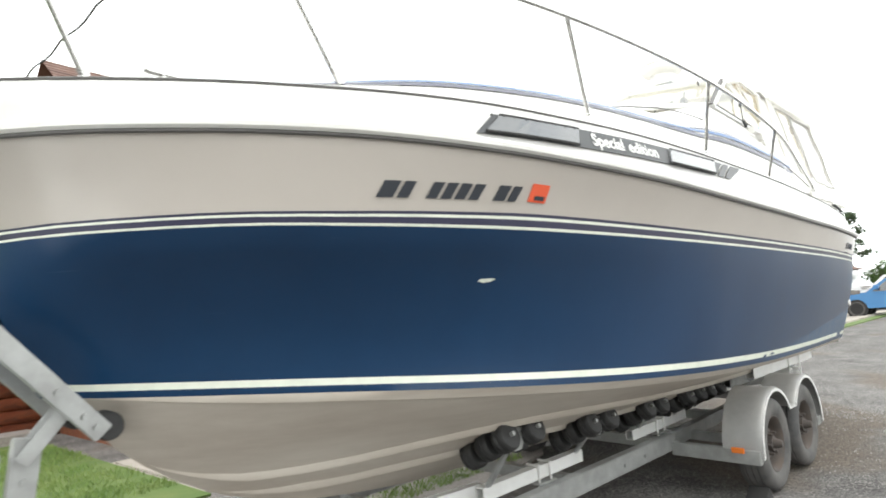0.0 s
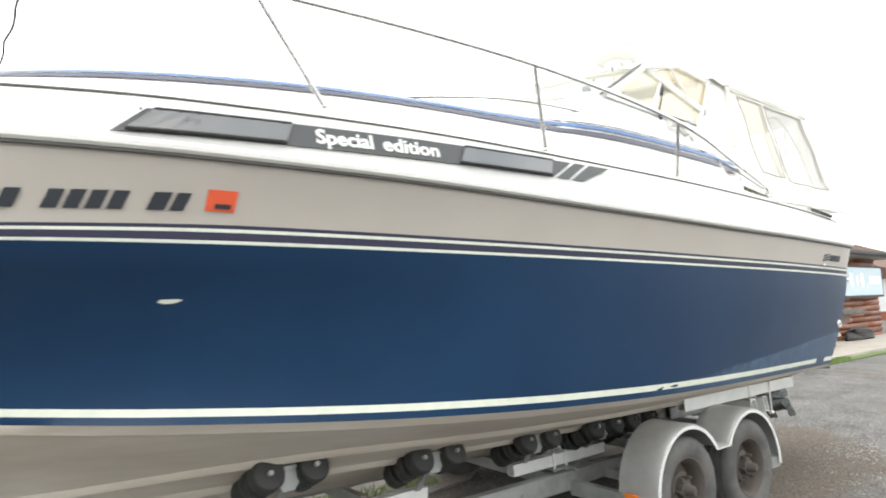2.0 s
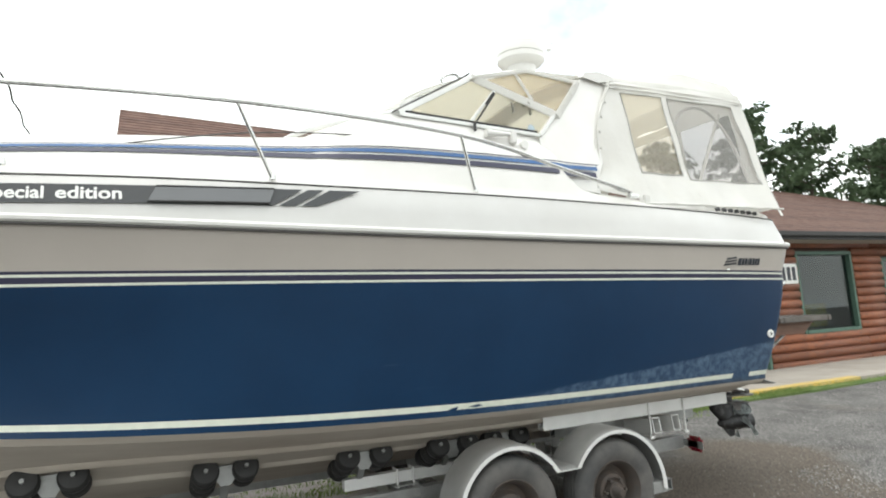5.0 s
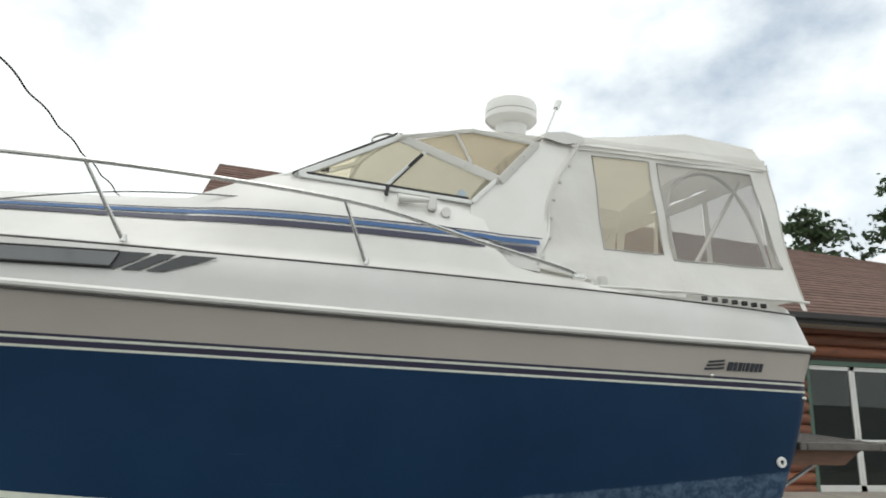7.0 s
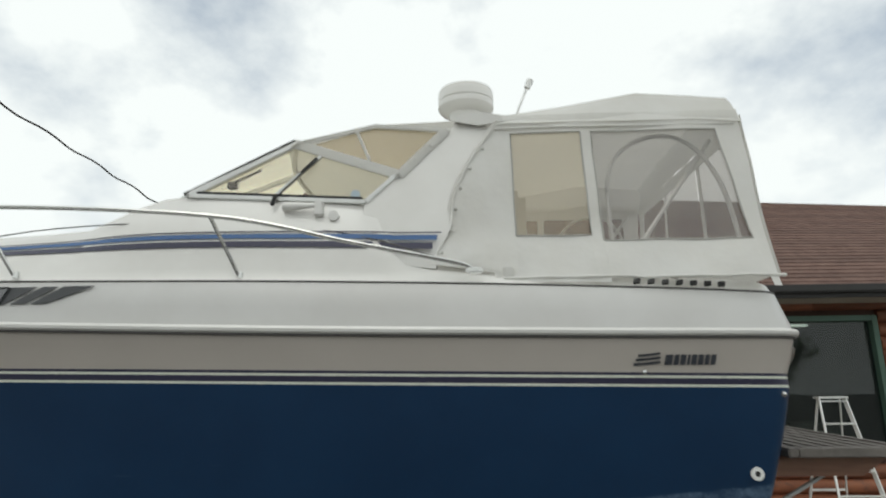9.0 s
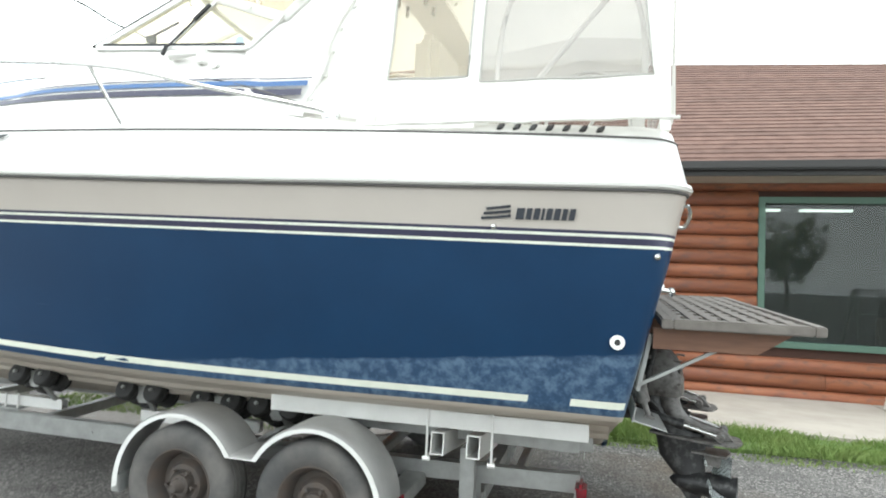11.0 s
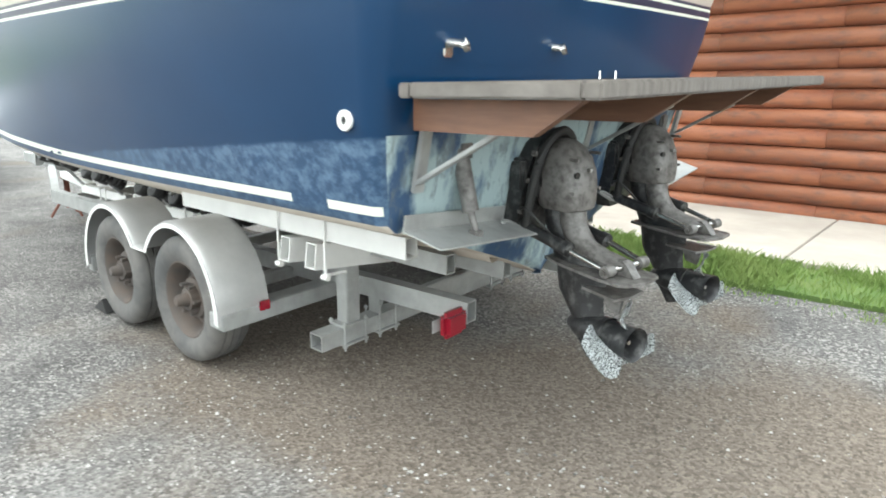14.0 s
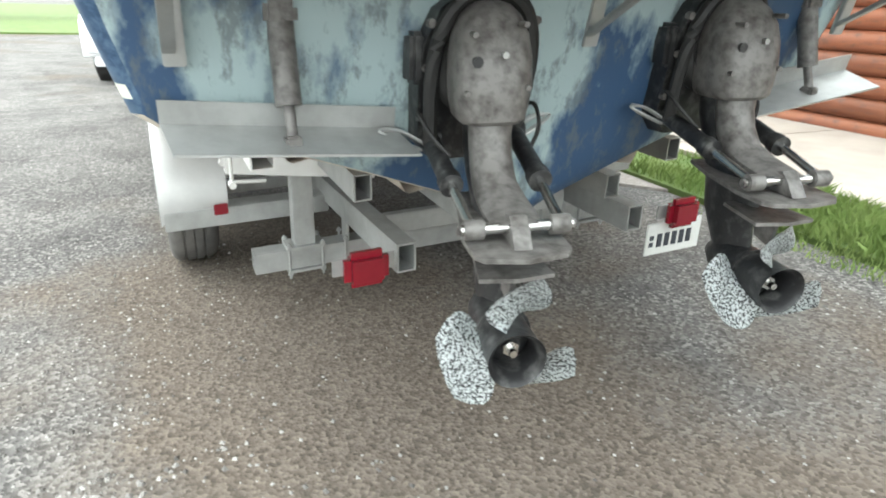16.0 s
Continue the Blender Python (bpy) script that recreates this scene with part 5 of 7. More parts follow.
def ring_loft(rings, bm=None):
    """A closed skin over rings of points, capped at both ends."""
    b2 = bmesh.new()
    rows = [[b2.verts.new(p) for p in r] for r in rings]
    n = len(rows[0])
    for i in range(len(rows) - 1):
        for k in range(n):
            b2.faces.new((rows[i][k], rows[i][(k + 1) % n], rows[i + 1][(k + 1) % n], rows[i + 1][k]))
    b2.faces.new(rows[0])
    b2.faces.new(rows[-1][::-1])
    return merge(bm, b2)


def oval(x0, x1, y, w, z, p=1.0, n=20, taper=0.0):
    """A rounded ring at height z; p below 1 squares it off, taper narrows its aft end."""
    out = []
    for k in range(n):
        t = 2 * math.pi * k / n
        c, s = math.cos(t), math.sin(t)
        out.append(((x0 + x1) / 2 + (x1 - x0) / 2 * math.copysign(abs(c) ** p, c), y + w * math.copysign(abs(s) ** p, s) * (1 - taper * max(0, c)), z))
    return out


def outdrive(y):
    """A sterndrive leg on the transom at y, steered a little to port."""
    steer = Matrix.Translation((1.70, y, 0)) @ pose(0, 0, 0, 0, 0, -14) @ Matrix.Translation((-1.70, -y, 0))

    def swung(name, bm, *rest):
        bmesh.ops.transform(bm, matrix=steer, verts=bm.verts)
        return part(name, bm, *rest)
    # gimbal housing bolted to the transom, with its horseshoe rim
    arch = [(-0.15, 0.86), (-0.165, 1.0), (-0.16, 1.12), (-0.125, 1.205), (-0.06, 1.25), (0.0, 1.262), (0.06, 1.25), (0.125, 1.205), (0.16, 1.12), (0.165, 1.0), (0.15, 0.86), (0.09, 0.80), (-0.09, 0.80)]
    d = part("outdrive", bevel(sheet(arch, lambda u, v, q: (1.60 + 0.24 * (v - 1.0) + q, y + u, v), 0.085), 0.014, 2), M_DRIVE, boat, "black sterndrive with worn grey upper housing", True)
    rim = [(1.715 + 0.18 * (v - 1.0), y + u * 0.86, v - 0.012 if v > 1.1 else v) for u, v in arch[:11]]
    part("gimbal_rim", tube(smooth_path(rim, 4), 0.020, 8), M_BLACK, d, "", True)
    for s in (-1, 1):
        for v in (0.93, 1.06, 1.17):
            part("bolt", cyl((1.68 + 0.24 * (v - 1.0), y + s * 0.15, v), (1.70 + 0.24 * (v - 1.0), y + s * 0.15, v), 0.012, seg=6), M_DRIVEGREY, d)
        part("gimbal_ear", box(1.63, 1.70, *sorted((y + s * 0.145, y + s * 0.19)), 1.02, 1.15, 0.012), M_DRIVE, d)
    bm = lathe([(0.0, 0.0), (0.125, 0.0), (0.135, 0.02), (0.115, 0.035), (0.13, 0.05), (0.11, 0.065), (0.12, 0.08), (0.0, 0.08)], 24, m=Matrix.Translation((1.665, y, 1.06)) @ pose(0, 0, 0, 0, 84, 0))
    part("bellows", bm, M_BLACK, d, "", True)
    # upper gear housing: a domed block with a blunt lower edge
    rings = []
    for z, x0, x1, w in ((1.222, 1.76, 1.80, 0.022), (1.212, 1.735, 1.835, 0.050), (1.188, 1.715, 1.87, 0.073), (1.15, 1.70, 1.90, 0.089), (1.10, 1.695, 1.92, 0.097), (1.04, 1.695, 1.932, 0.099), (0.985, 1.70, 1.935, 0.093), (0.952, 1.71, 1.932, 0.085), (0.942, 1.72, 1.92, 0.076)):
        rings.append(oval(x0, x1, y, w, z, 0.62, 24))
    up = swung("upper_housing", ring_loft(rings), M_DRIVEGREY, d, "worn grey upper gear housing", True)
    for u, v in ((0.055, 1.17), (-0.06, 1.15), (0.07, 1.03), (-0.072, 1.02)):
        swung("cover_bolt", cyl((1.88, y + u, v), (1.930, y + u * 1.02, v), 0.007, seg=8), M_DRIVEGREY, up)
    swung("fill_plug", cyl((1.90, y + 0.01, 1.105), (1.934, y + 0.01, 1.105), 0.008, seg=8), M_GALV, up)
    swung("inspection_hole", cyl((1.88, y - 0.052, 1.09), (1.923, y - 0.052, 1.09), 0.013, seg=12), M_DRIVE, up, "dark recess")
    # smooth leg below the block that sweeps aft to the pivot pin
    rings = []
    for x, z, w, t in ((1.86, 0.955, 0.056, 0.050), (1.865, 0.90, 0.054, 0.048), (1.885, 0.85, 0.054, 0.044), (1.93, 0.805, 0.056, 0.036), (2.0, 0.785, 0.060, 0.028), (2.08, 0.775, 0.062, 0.022), (2.14, 0.768, 0.058, 0.016)):
        a = math.atan2(0.955 - z, 0.9)
        rings.append([(x + t * math.cos(q) * math.cos(a) * 1.1, y + w * math.sin(q), z + t * math.cos(q) * (0.15 + math.sin(a) * 3.0)) for q in [2 * math.pi * k / 14 for k in range(14)]])
    swung("rear_cover", ring_loft(rings), M_DRIVEGREY, d, "grey leg swept aft to the pivot pin", True)
    # inner dark leg
    rings = [oval(x0, x1, y, w, z, 1.0, 16, 0.3) for z, x0, x1, w in ((0.96, 1.70, 1.82, 0.050), (0.88, 1.72, 1.835, 0.050), (0.80, 1.75, 1.92, 0.048), (0.745, 1.77, 2.05, 0.044), (0.70, 1.79, 2.06, 0.040), (0.60, 1.81, 2.05, 0.034), (0.53, 1.87, 2.06, 0.038), (0.47, 1.93, 2.06, 0.042))]
    swung("lower_leg", ring_loft(rings), M_DRIVE, d, "", True)
    for s in (-1, 1):
        bm = cyl((1.68, y + s * 0.122, 0.865), (1.93, y + s * 0.112, 0.815), 0.025, seg=14)
        bm = cyl((1.92, y + s * 0.112, 0.817), (1.955, y + s * 0.111, 0.81), 0.030, seg=14, bm=bm)
        bm = cyl((1.66, y + s * 0.15, 0.87), (1.66, y + s * 0.09, 0.87), 0.028, seg=12, bm=bm)
        ram = swung("trim_cylinder", bm, M_DRIVE, d, "black hydraulic trim cylinder", True)
        swung("piston_rod", cyl((1.95, y + s * 0.111, 0.811), (2.14, y + s * 0.10, 0.768), 0.012, seg=10), M_CHROME, ram, "bare steel piston rod", True)
        bm = cyl((2.14, y + s * 0.075, 0.766), (2.14, y + s * 0.118, 0.766), 0.023, seg=12)
        bm = cyl((2.14, y + s * 0.118, 0.766), (2.14, y + s * 0.132, 0.766), 0.012, seg=6, bm=bm)
        swung("rod_end", bm, M_DRIVEGREY, ram, "", True)
        bm = tube(smooth_path([(1.66, y + s * 0.15, 0.93), (1.71, y + s * 0.175, 0.95), (1.77, y + s * 0.16, 0.90), (1.80, y + s * 0.12, 0.85)], 5), 0.006, 6)
        part("hydraulic_hose", bm, M_BLACK, d, "", True)
        for k, o in enumerate((0.0, 0.014)):
            bm = tube(smooth_path([(1.66 + o, y + s * 0.14, 0.86), (1.64 + o, y + s * 0.20, 0.895), (1.645 + o, y + s * (0.25 + o), 0.905), (1.66 + o, y + s * 0.235, 0.885), (1.67 + o, y + s * 0.15, 0.845)], 5), 0.005, 6)
            part("steel_line", bm, M_GALV, d, "bright bent pipe", True)
    swung("pivot_pin", cyl((2.14, y - 0.125, 0.766), (2.14, y + 0.125, 0.766), 0.013, seg=10), M_CHROME, d, "bare steel pivot pin", True)
    swung("pin_lug", bevel(sheet([(2.06, 0.735), (2.20, 0.735), (2.165, 0.775), (2.14, 0.793), (2.10, 0.785)], lambda u, v, q: (u, y - 0.02 + q, v), 0.04), 0.006, 1), M_DRIVEGREY, d)
    swung("skeg", bevel(sheet([(1.90, 0.46), (2.04, 0.46), (2.04, 0.36), (1.99, 0.345)], lambda u, v, q: (u, y - 0.009 + q, v), 0.018), 0.004, 1), M_DRIVE, d)
    bm = lathe([(0.004, 0.0), (0.028, 0.02), (0.052, 0.07), (0.064, 0.13), (0.066, 0.20), (0.07, 0.22)], 24, m=Matrix.Translation((1.87, y, 0.475)) @ pose(0, 0, 0, 0, 90, 0))
    swung("gearcase", bm, M_DRIVE, d, "", True)
    plate = sheet([(1.76, -0.05), (1.90, -0.085), (2.10, -0.112), (2.20, -0.108), (2.225, -0.09), (2.245, 0.0), (2.225, 0.09), (2.20, 0.108), (2.10, 0.112), (1.90, 0.085), (1.76, 0.05)], lambda u, v, q: (u, y + v, 0.722 + q), 0.011)
    swung("cavitation_plate", bevel(plate, 0.003, 1), M_DRIVEGREY, d, "worn cavitation plate")
    plate = sheet([(1.99, -0.065), (2.17, -0.086), (2.185, 0.0), (2.17, 0.086), (1.99, 0.065)], lambda u, v, q: (u, y + v, 0.652 + q), 0.010)
    swung("lower_plate", bevel(plate, 0.003, 1), M_DRIVEGREY, d, "worn lower plate")
    fin = sheet([(2.04, 0.652), (2.15, 0.652), (2.13, 0.575), (2.07, 0.585)], lambda u, v, q: (u, y - 0.006 + q, v), 0.012)
    swung("trim_fin", bevel(fin, 0.002, 1), M_DRIVEGREY, d, "small worn trim fin")
    # propeller
    PXX = 2.13
    at = Matrix.Translation((PXX, y, 0.475)) @ pose(0, 0, 0, 0, 90, 0)
    hub = swung("propeller_hub", lathe([(0.052, 0.0), (0.056, 0.075), (0.068, 0.09), (0.065, 0.078), (0.061, -0.03), (0.063, -0.065), (0.05, -0.07)], 28, m=at, caps=False), M_DRIVE, d, "black hollow propeller hub", True)
    swung("hub_core", lathe([(0.0, 0.012), (0.03, 0.010), (0.033, -0.005), (0.056, -0.010), (0.056, -0.02), (0.0, -0.02)], 20, m=at), M_DRIVE, hub, "", True)
    swung("hub_nut", lathe([(0.0, 0.058), (0.010, 0.058), (0.011, 0.035), (0.020, 0.035), (0.020, 0.008), (0.0, 0.008)], 6, m=at), M_CHROME, hub, "bright hub nut")
    for k in range(3):
        a0 = radians(196 + 120 * k)
        bm = bmesh.new()
        rows = []
        for i in range(9):
            t = i / 8
            r = 0.058 + 0.108 * t
            w = (0.46 + 0.40 * math.sin(math.pi * min(1, t * 0.8 + 0.08))) * (1 if t < 0.8 else 1 - 2.3 * (t - 0.8))
            rows.append([bm.verts.new((PXX + 0.01 + 0.062 * (u - 0.1) * (1 - 0.2 * t) + 0.012 * t * t, y + r * math.cos(a0 + u * w), 0.475 + r * math.sin(a0 + u * w))) for u in (-1, -0.66, -0.33, 0, 0.33, 0.66, 1)])
        grid_faces(bm, rows)
        bmesh.ops.solidify(bm, geom=bm.faces[:], thickness=0.006)
        swung("propeller_blade", bm, M_PROP, hub, "dark blade speckled with flaking bare metal", True)


outdrive(-0.34)
outdrive(0.49)


# ---- trailer ----
trailer = thing("boat_trailer", "galvanised tandem-axle boat trailer carrying the cruiser", "trailer")


def wheel(x, s):
    yc = -1.055 * s
    m = Matrix.Translation((x, yc, 0.345)) @ pose(0, 0, 0, 90 * s, 0, 0)
    wl_ = part("wheel", cyl((x, yc - 0.08, 0.345), (x, yc + 0.08, 0.345), 0.06, seg=20), M_RUST, trailer, "trailer wheel on a rusty rim")
    ty = part("tyre", lathe([(0.205, -0.085), (0.235, -0.105), (0.29, -0.112), (0.325, -0.10), (0.342, -0.078), (0.345, -0.05), (0.335, -0.048), (0.335, -0.04), (0.346, -0.038), (0.346, -0.004), (0.336, -0.003), (0.336, 0.003), (0.346, 0.004), (0.346, 0.038), (0.335, 0.04), (0.335, 0.048), (0.345, 0.05), (0.342, 0.078), (0.325, 0.10), (0.29, 0.112), (0.235, 0.105), (0.205, 0.085)], 48, m=m, caps=False), M_RUBBER, wl_, "grey weathered trailer tyre", True)
    rim = part("rim", lathe([(0.0, 0.03), (0.06, 0.03), (0.085, 0.045), (0.11, 0.04), (0.13, -0.005), (0.165, -0.01), (0.175, 0.04), (0.188, 0.075), (0.205, 0.092), (0.213, 0.088), (0.212, 0.07), (0.205, -0.08), (0.0, -0.08)], 40, m=m), M_RUST, wl_, "rusty grey steel rim", True)
    bm = lathe([(0.0, 0.14), (0.022, 0.14), (0.03, 0.125), (0.034, 0.10), (0.05, 0.06), (0.05, 0.03)], 20, m=m)
    hb = part("hub", bm, M_RUST, wl_, "greasy steel hub", True)
    for k in range(6):
        a = math.pi / 3 * k
        p = m @ Vector((0.085 * math.cos(a), 0.085 * math.sin(a), 0.05))
        q = m @ Vector((0.085 * math.cos(a), 0.085 * math.sin(a), 0.085))
        part("wheel_nut", cyl(p, q, 0.011, seg=6), M_RUST, hb)


for s in (1, -1):
    for x in (0.0, -0.84):
        wheel(x, s)

for s in (1, -1):
    pts = []
    for x, a0, a1 in ((0.0, -4, 148), (-0.84, 32, 184)):
        for k in range(19):
            a = radians(a0 + (a1 - a0) * k / 18)
            pts.append((x + 0.415 * math.cos(a), 0.345 + 0.43 * math.sin(a)))
    bm = bmesh.new()
    rows = [[bm.verts.new((x, y, z)) for x, z in pts] for y in (-0.90 * s, -1.10 * s, -1.165 * s, -1.185 * s)]
    for r in rows[3]:
        r.co.z -= 0.014
    grid_faces(bm, rows)
    fd = part("fender", bm, M_FENDER, trailer, "double-arched bare metal fender", True)
    b2 = bmesh.new()
    lip = [b2.verts.new((x, -1.188 * s, z - 0.012)) for x, z in pts]
    def inner(x, z):
        cx = 0.0 if x > -0.42 else -0.84
        d = Vector((x - cx, z - 0.345))
        return d.normalized() * (d.length - 0.035) + Vector((cx, 0.345))
    lip2 = [b2.verts.new((inner(x, z)[0], -1.188 * s, inner(x, z)[1])) for x, z in pts]
    grid_faces(b2, [lip, lip2])
    part("fender_lip", b2, M_ALU, fd, "bright fender lip")
    bm = box(0.30, 0.43, *sorted((-1.17 * s, -0.45 * s)), 0.28, 0.36, 0.004)
    part("fender_bracket", bm, M_GALV, trailer)
    bm = box(-1.28, -1.22, *sorted((-1.165 * s, -0.51 * s)), 0.27, 0.37, 0.004)
    part("fender_bracket", bm, M_GALV, trailer)
    y = -0.935 * s
    part("side_marker", box(0.425, 0.44, y - 0.03, y + 0.03, 0.335, 0.385, 0.004), M_RED, trailer, "small red marker light")
    y = -1.02 * s
    part("front_marker", box(-1.30, -1.278, y - 0.045, y + 0.045, 0.35, 0.39, 0.004), M_AMBER, trailer, "small amber marker light")
    # main rail
    bm = beam((1.365, -0.41 * s, 0.392), (-1.2, -0.475 * s, 0.37), 0.07, 0.105, 0, hollow=0.006)
    part("main_rail", bm, M_GALV, trailer, "galvanised box-section side rail")
    bm = beam((-1.204, -0.475 * s, 0.362), (-4.0, -0.50 * s, 0.375), 0.075, 0.125, 0.006)
    part("main_rail", bm, M_GALV, trailer)
    bm = beam((-3.97, -0.50 * s, 0.375), (-5.45, -0.07 * s, 0.47), 0.075, 0.125, 0.006)
    part("main_rail", bm, M_GALV, trailer)
    part("weld_band", box(-1.215, -1.19, *sorted((-0.435 * s, -0.517 * s)), 0.297, 0.436, 0.003), M_GALV, trailer)
    for x in (-1.75, -2.06):
        part("rail_bolt", cyl((x, -0.50 * s, 0.36), (x, -0.53 * s, 0.36), 0.012, seg=6), M_GALV, trailer)
    # rear post and clamps
    bm = beam((0.738, -0.64 * s, 0.255), (0.738, -0.64 * s, 0.60), 0.085, 0.085, 0.004)
    bm = box(0.68, 0.80, *sorted((-0.72 * s, -0.56 * s)), 0.255, 0.268, 0.0, bm)
    bm = box(0.68, 0.80, *sorted((-0.72 * s, -0.56 * s)), 0.155, 0.165, 0.0, bm)
    part("bunk_post", bm, M_GALV, trailer, "galvanised upright clamped to the cross tube")
    for y in (-0.71, -0.57, -0.47, -0.35):
        for dx in (-0.055, 0.055):
            bm = cyl((0.735 + dx, y * s, 0.13), (0.735 + dx, y * s, 0.285), 0.006, seg=8)
            bm = cyl((0.735 + dx, y * s, 0.268), (0.735 + dx, y * s, 0.278), 0.012, seg=6, bm=bm)
            bm = cyl((0.735 + dx, y * s, 0.145), (0.735 + dx, y * s, 0.153), 0.012, seg=6, bm=bm)
            part("clamp_bolt", bm, M_GALV, trailer)
    part("rail_bracket", box(0.69, 0.78, *sorted((-0.46 * s, -0.45 * s)), 0.25, 0.44, 0.003), M_GALV, trailer)
    part("clamp_strap", box(0.68, 0.80, *sorted((-0.49 * s, -0.33 * s)), 0.155, 0.165, 0.0), M_GALV, trailer)
    # bunks
    for y, z, x0, x1, tilt in ((-0.875, 0.815, -0.41, 1.42, 0.0), (-0.56, 0.66, -0.1, 1.36, 0.02), (-0.22, 0.57, 0.25, 1.43, 0.02)):
        part("bunk", beam((x0, y * s, z + tilt), (x1, y * s, z), 0.07 if y < -0.8 else 0.06, 0.09 if y < -0.8 else 0.09, 0, hollow=0.005), M_ALU if y < -0.8 else M_GALV, trailer, "long aluminium support bunk")
    for x in (0.62, 0.82):
        bm = beam((x, -0.925 * s, 0.685), (x, -0.35 * s, 0.60), 0.075, 0.12, 0, hollow=0.006)
        part("bunk_cross_tube", bm, M_ALU, trailer, "open square cross tube")
    for x in (0.56, 0.92):
        bm = tube([(x, -0.92 * s, 0.61), (x, -0.92 * s, 0.875)], 0.007, 6)
        bm = tube([(x, -0.92 * s, 0.61), (x, -0.80 * s, 0.60)], 0.007, 6, bm)
        bm = cyl((x - 0.02, -0.92 * s, 0.60), (x + 0.02, -0.92 * s, 0.60), 0.014, seg=8, bm=bm)
        part("u_bolt", bm, M_ALU, trailer)
    # rear lamp
    y = -0.56 * s if s > 0 else 0.65
    lamp = part("tail_lamp", box(1.345, 1.41, y - 0.078, y + 0.078, 0.325, 0.45, 0.024), M_RED, trailer, "red tail lamp")
    part("lamp_bracket", box(1.345, 1.352, y - 0.11, y + 0.11, 0.36, 0.42, 0.002), M_GALV, lamp)
    # roller carriers and rollers
    for x0, x1 in ((-3.46, -2.44), (-1.73, -0.77)):
        part("roller_carrier", beam((x0, -0.40 * s, 0.495), (x1, -0.40 * s, 0.50), 0.06, 0.075, 0, hollow=0.006), M_ALU, trailer, "pale box-section roller carrier")
    part("roller_carrier", beam((-4.6, -0.22 * s, 0.50), (-3.4, -0.34 * s, 0.50), 0.05, 0.07, 0, hollow=0.006), M_ALU, trailer)
    for x in (-2.9, -1.29):
        for dx in (-0.06, 0.06):
            bm = tube([(x + dx, -0.445 * s, 0.40), (x + dx, -0.445 * s, 0.555)], 0.008, 6)
            bm = tube([(x + dx, -0.445 * s, 0.545), (x + dx, -0.355 * s, 0.545)], 0.008, 6, bm)
            part("carrier_clamp", bm, M_ALU, trailer)
        part("clamp_plate", box(x - 0.09, x + 0.09, *sorted((-0.47 * s, -0.34 * s)), 0.436, 0.446, 0.002), M_GALV, trailer)
    for x in (-3.41, -2.51, -1.62, -0.98, -0.55):
        zc = curve_at([(-3.6, 0.865), (-3.41, 0.848), (-2.51, 0.755), (-1.6, 0.705), (-0.6, 0.70)], x)
        yo = curve_at([(-3.41, -0.67), (-2.51, -0.62), (-1.62, -0.56), (-0.98, -0.60)], x)
        cl = beam((x - 0.115, yo * s + 0.02 * s, zc), (x + 0.115, yo * s + 0.02 * s, zc), 0.016, 0.05, 0.004)
        cl = beam((x, (yo + 0.02) * s, zc - 0.01), (x, -0.42 * s, 0.53), 0.045, 0.02, 0.004, cl)
        cl = sheet([(-0.09, 0.0), (0.09, 0.0), (0.03, -0.09), (-0.03, -0.09)], lambda u, v, q: (x + u, (yo + 0.01) * s + q * s, zc + v), 0.012, cl)
        br = part("roller_bracket", cl, M_GALV, trailer, "grey metal roller cradle")
        for dx in (-0.115, 0.115):
            for y, dz in ((yo, 0.0), (yo + 0.115, -0.055), (yo + 0.225, -0.115)):
                if y > yo + 0.2 and dx > 0:
                    continue
                bm = lathe([(0.0, -0.048), (0.045, -0.048), (0.068, -0.044), (0.078, -0.032), (0.079, -0.008), (0.072, 0.0), (0.079, 0.008), (0.078, 0.032), (0.068, 0.044), (0.045, 0.048), (0.0, 0.048)], 20, m=Matrix.Translation((x + dx, y * s, zc + dz)) @ pose(0, 0, 0, 90 - 26 * s, 0, 0))
                part("roller", bm, M_BLACK, br, "black rubber hull roller", True)
            part("roller_pin", cyl((x + dx, (yo - 0.062) * s, zc + 0.03), (x + dx, (yo + 0.20) * s, zc - 0.10), 0.012, seg=8), M_GALV, br)
for x, z in ((0.0, 0.345), (-0.84, 0.345)):
    part("axle", beam((x, -0.95, z), (x, 1.05, z), 0.07, 0.07, 0.008), M_GALV, trailer)
part("rear_cross_tube", beam((0.735, -0.85, 0.21), (0.735, 0.93, 0.21), 0.095, 0.085, 0, hollow=0.007), M_GALV, trailer, "open square rear cross tube")
part("rear_cross_member", beam((1.0, -0.37, 0.39), (1.0, 0.47, 0.39), 0.05, 0.08, 0.005), M_GALV, trailer)
for x in (-1.35, -2.6, -3.7):
    w = 0.44
    part("cross_member", beam((x, -w, 0.37), (x, w + 0.09, 0.37), 0.07, 0.08, 0.006), M_GALV, trailer)
part("tongue", beam((-5.2, 0, 0.53), (-6.55, 0, 0.55), 0.10, 0.12, 0.008), M_GALV, trailer, "galvanised tongue")
bm = beam((-5.62, -0.16, 0.52), (-5.535, -0.16, 1.17), 0.07, 0.085, 0.005)
bm = beam((-5.70, -0.10, 0.52), (-5.63, -0.10, 1.12), 0.05, 0.05, 0.004, bm)
for z in (0.80, 0.92, 1.03, 1.13):
    x = -5.62 + 0.085 * (z - 0.52) / 0.65
    bm = cyl((x, -0.19, z), (x, -0.215, z), 0.013, seg=6, bm=bm)
part("winch_post", bm, M_GALV, trailer, "galvanised winch post with bolts")
for y, s in ((-0.24, -1), (-0.16, -1)):
    part("post_strut", beam((-5.57, y, 1.10), (-5.42, y - 0.03, 1.29), 0.012, 0.05, 0.003), M_GALV, trailer)
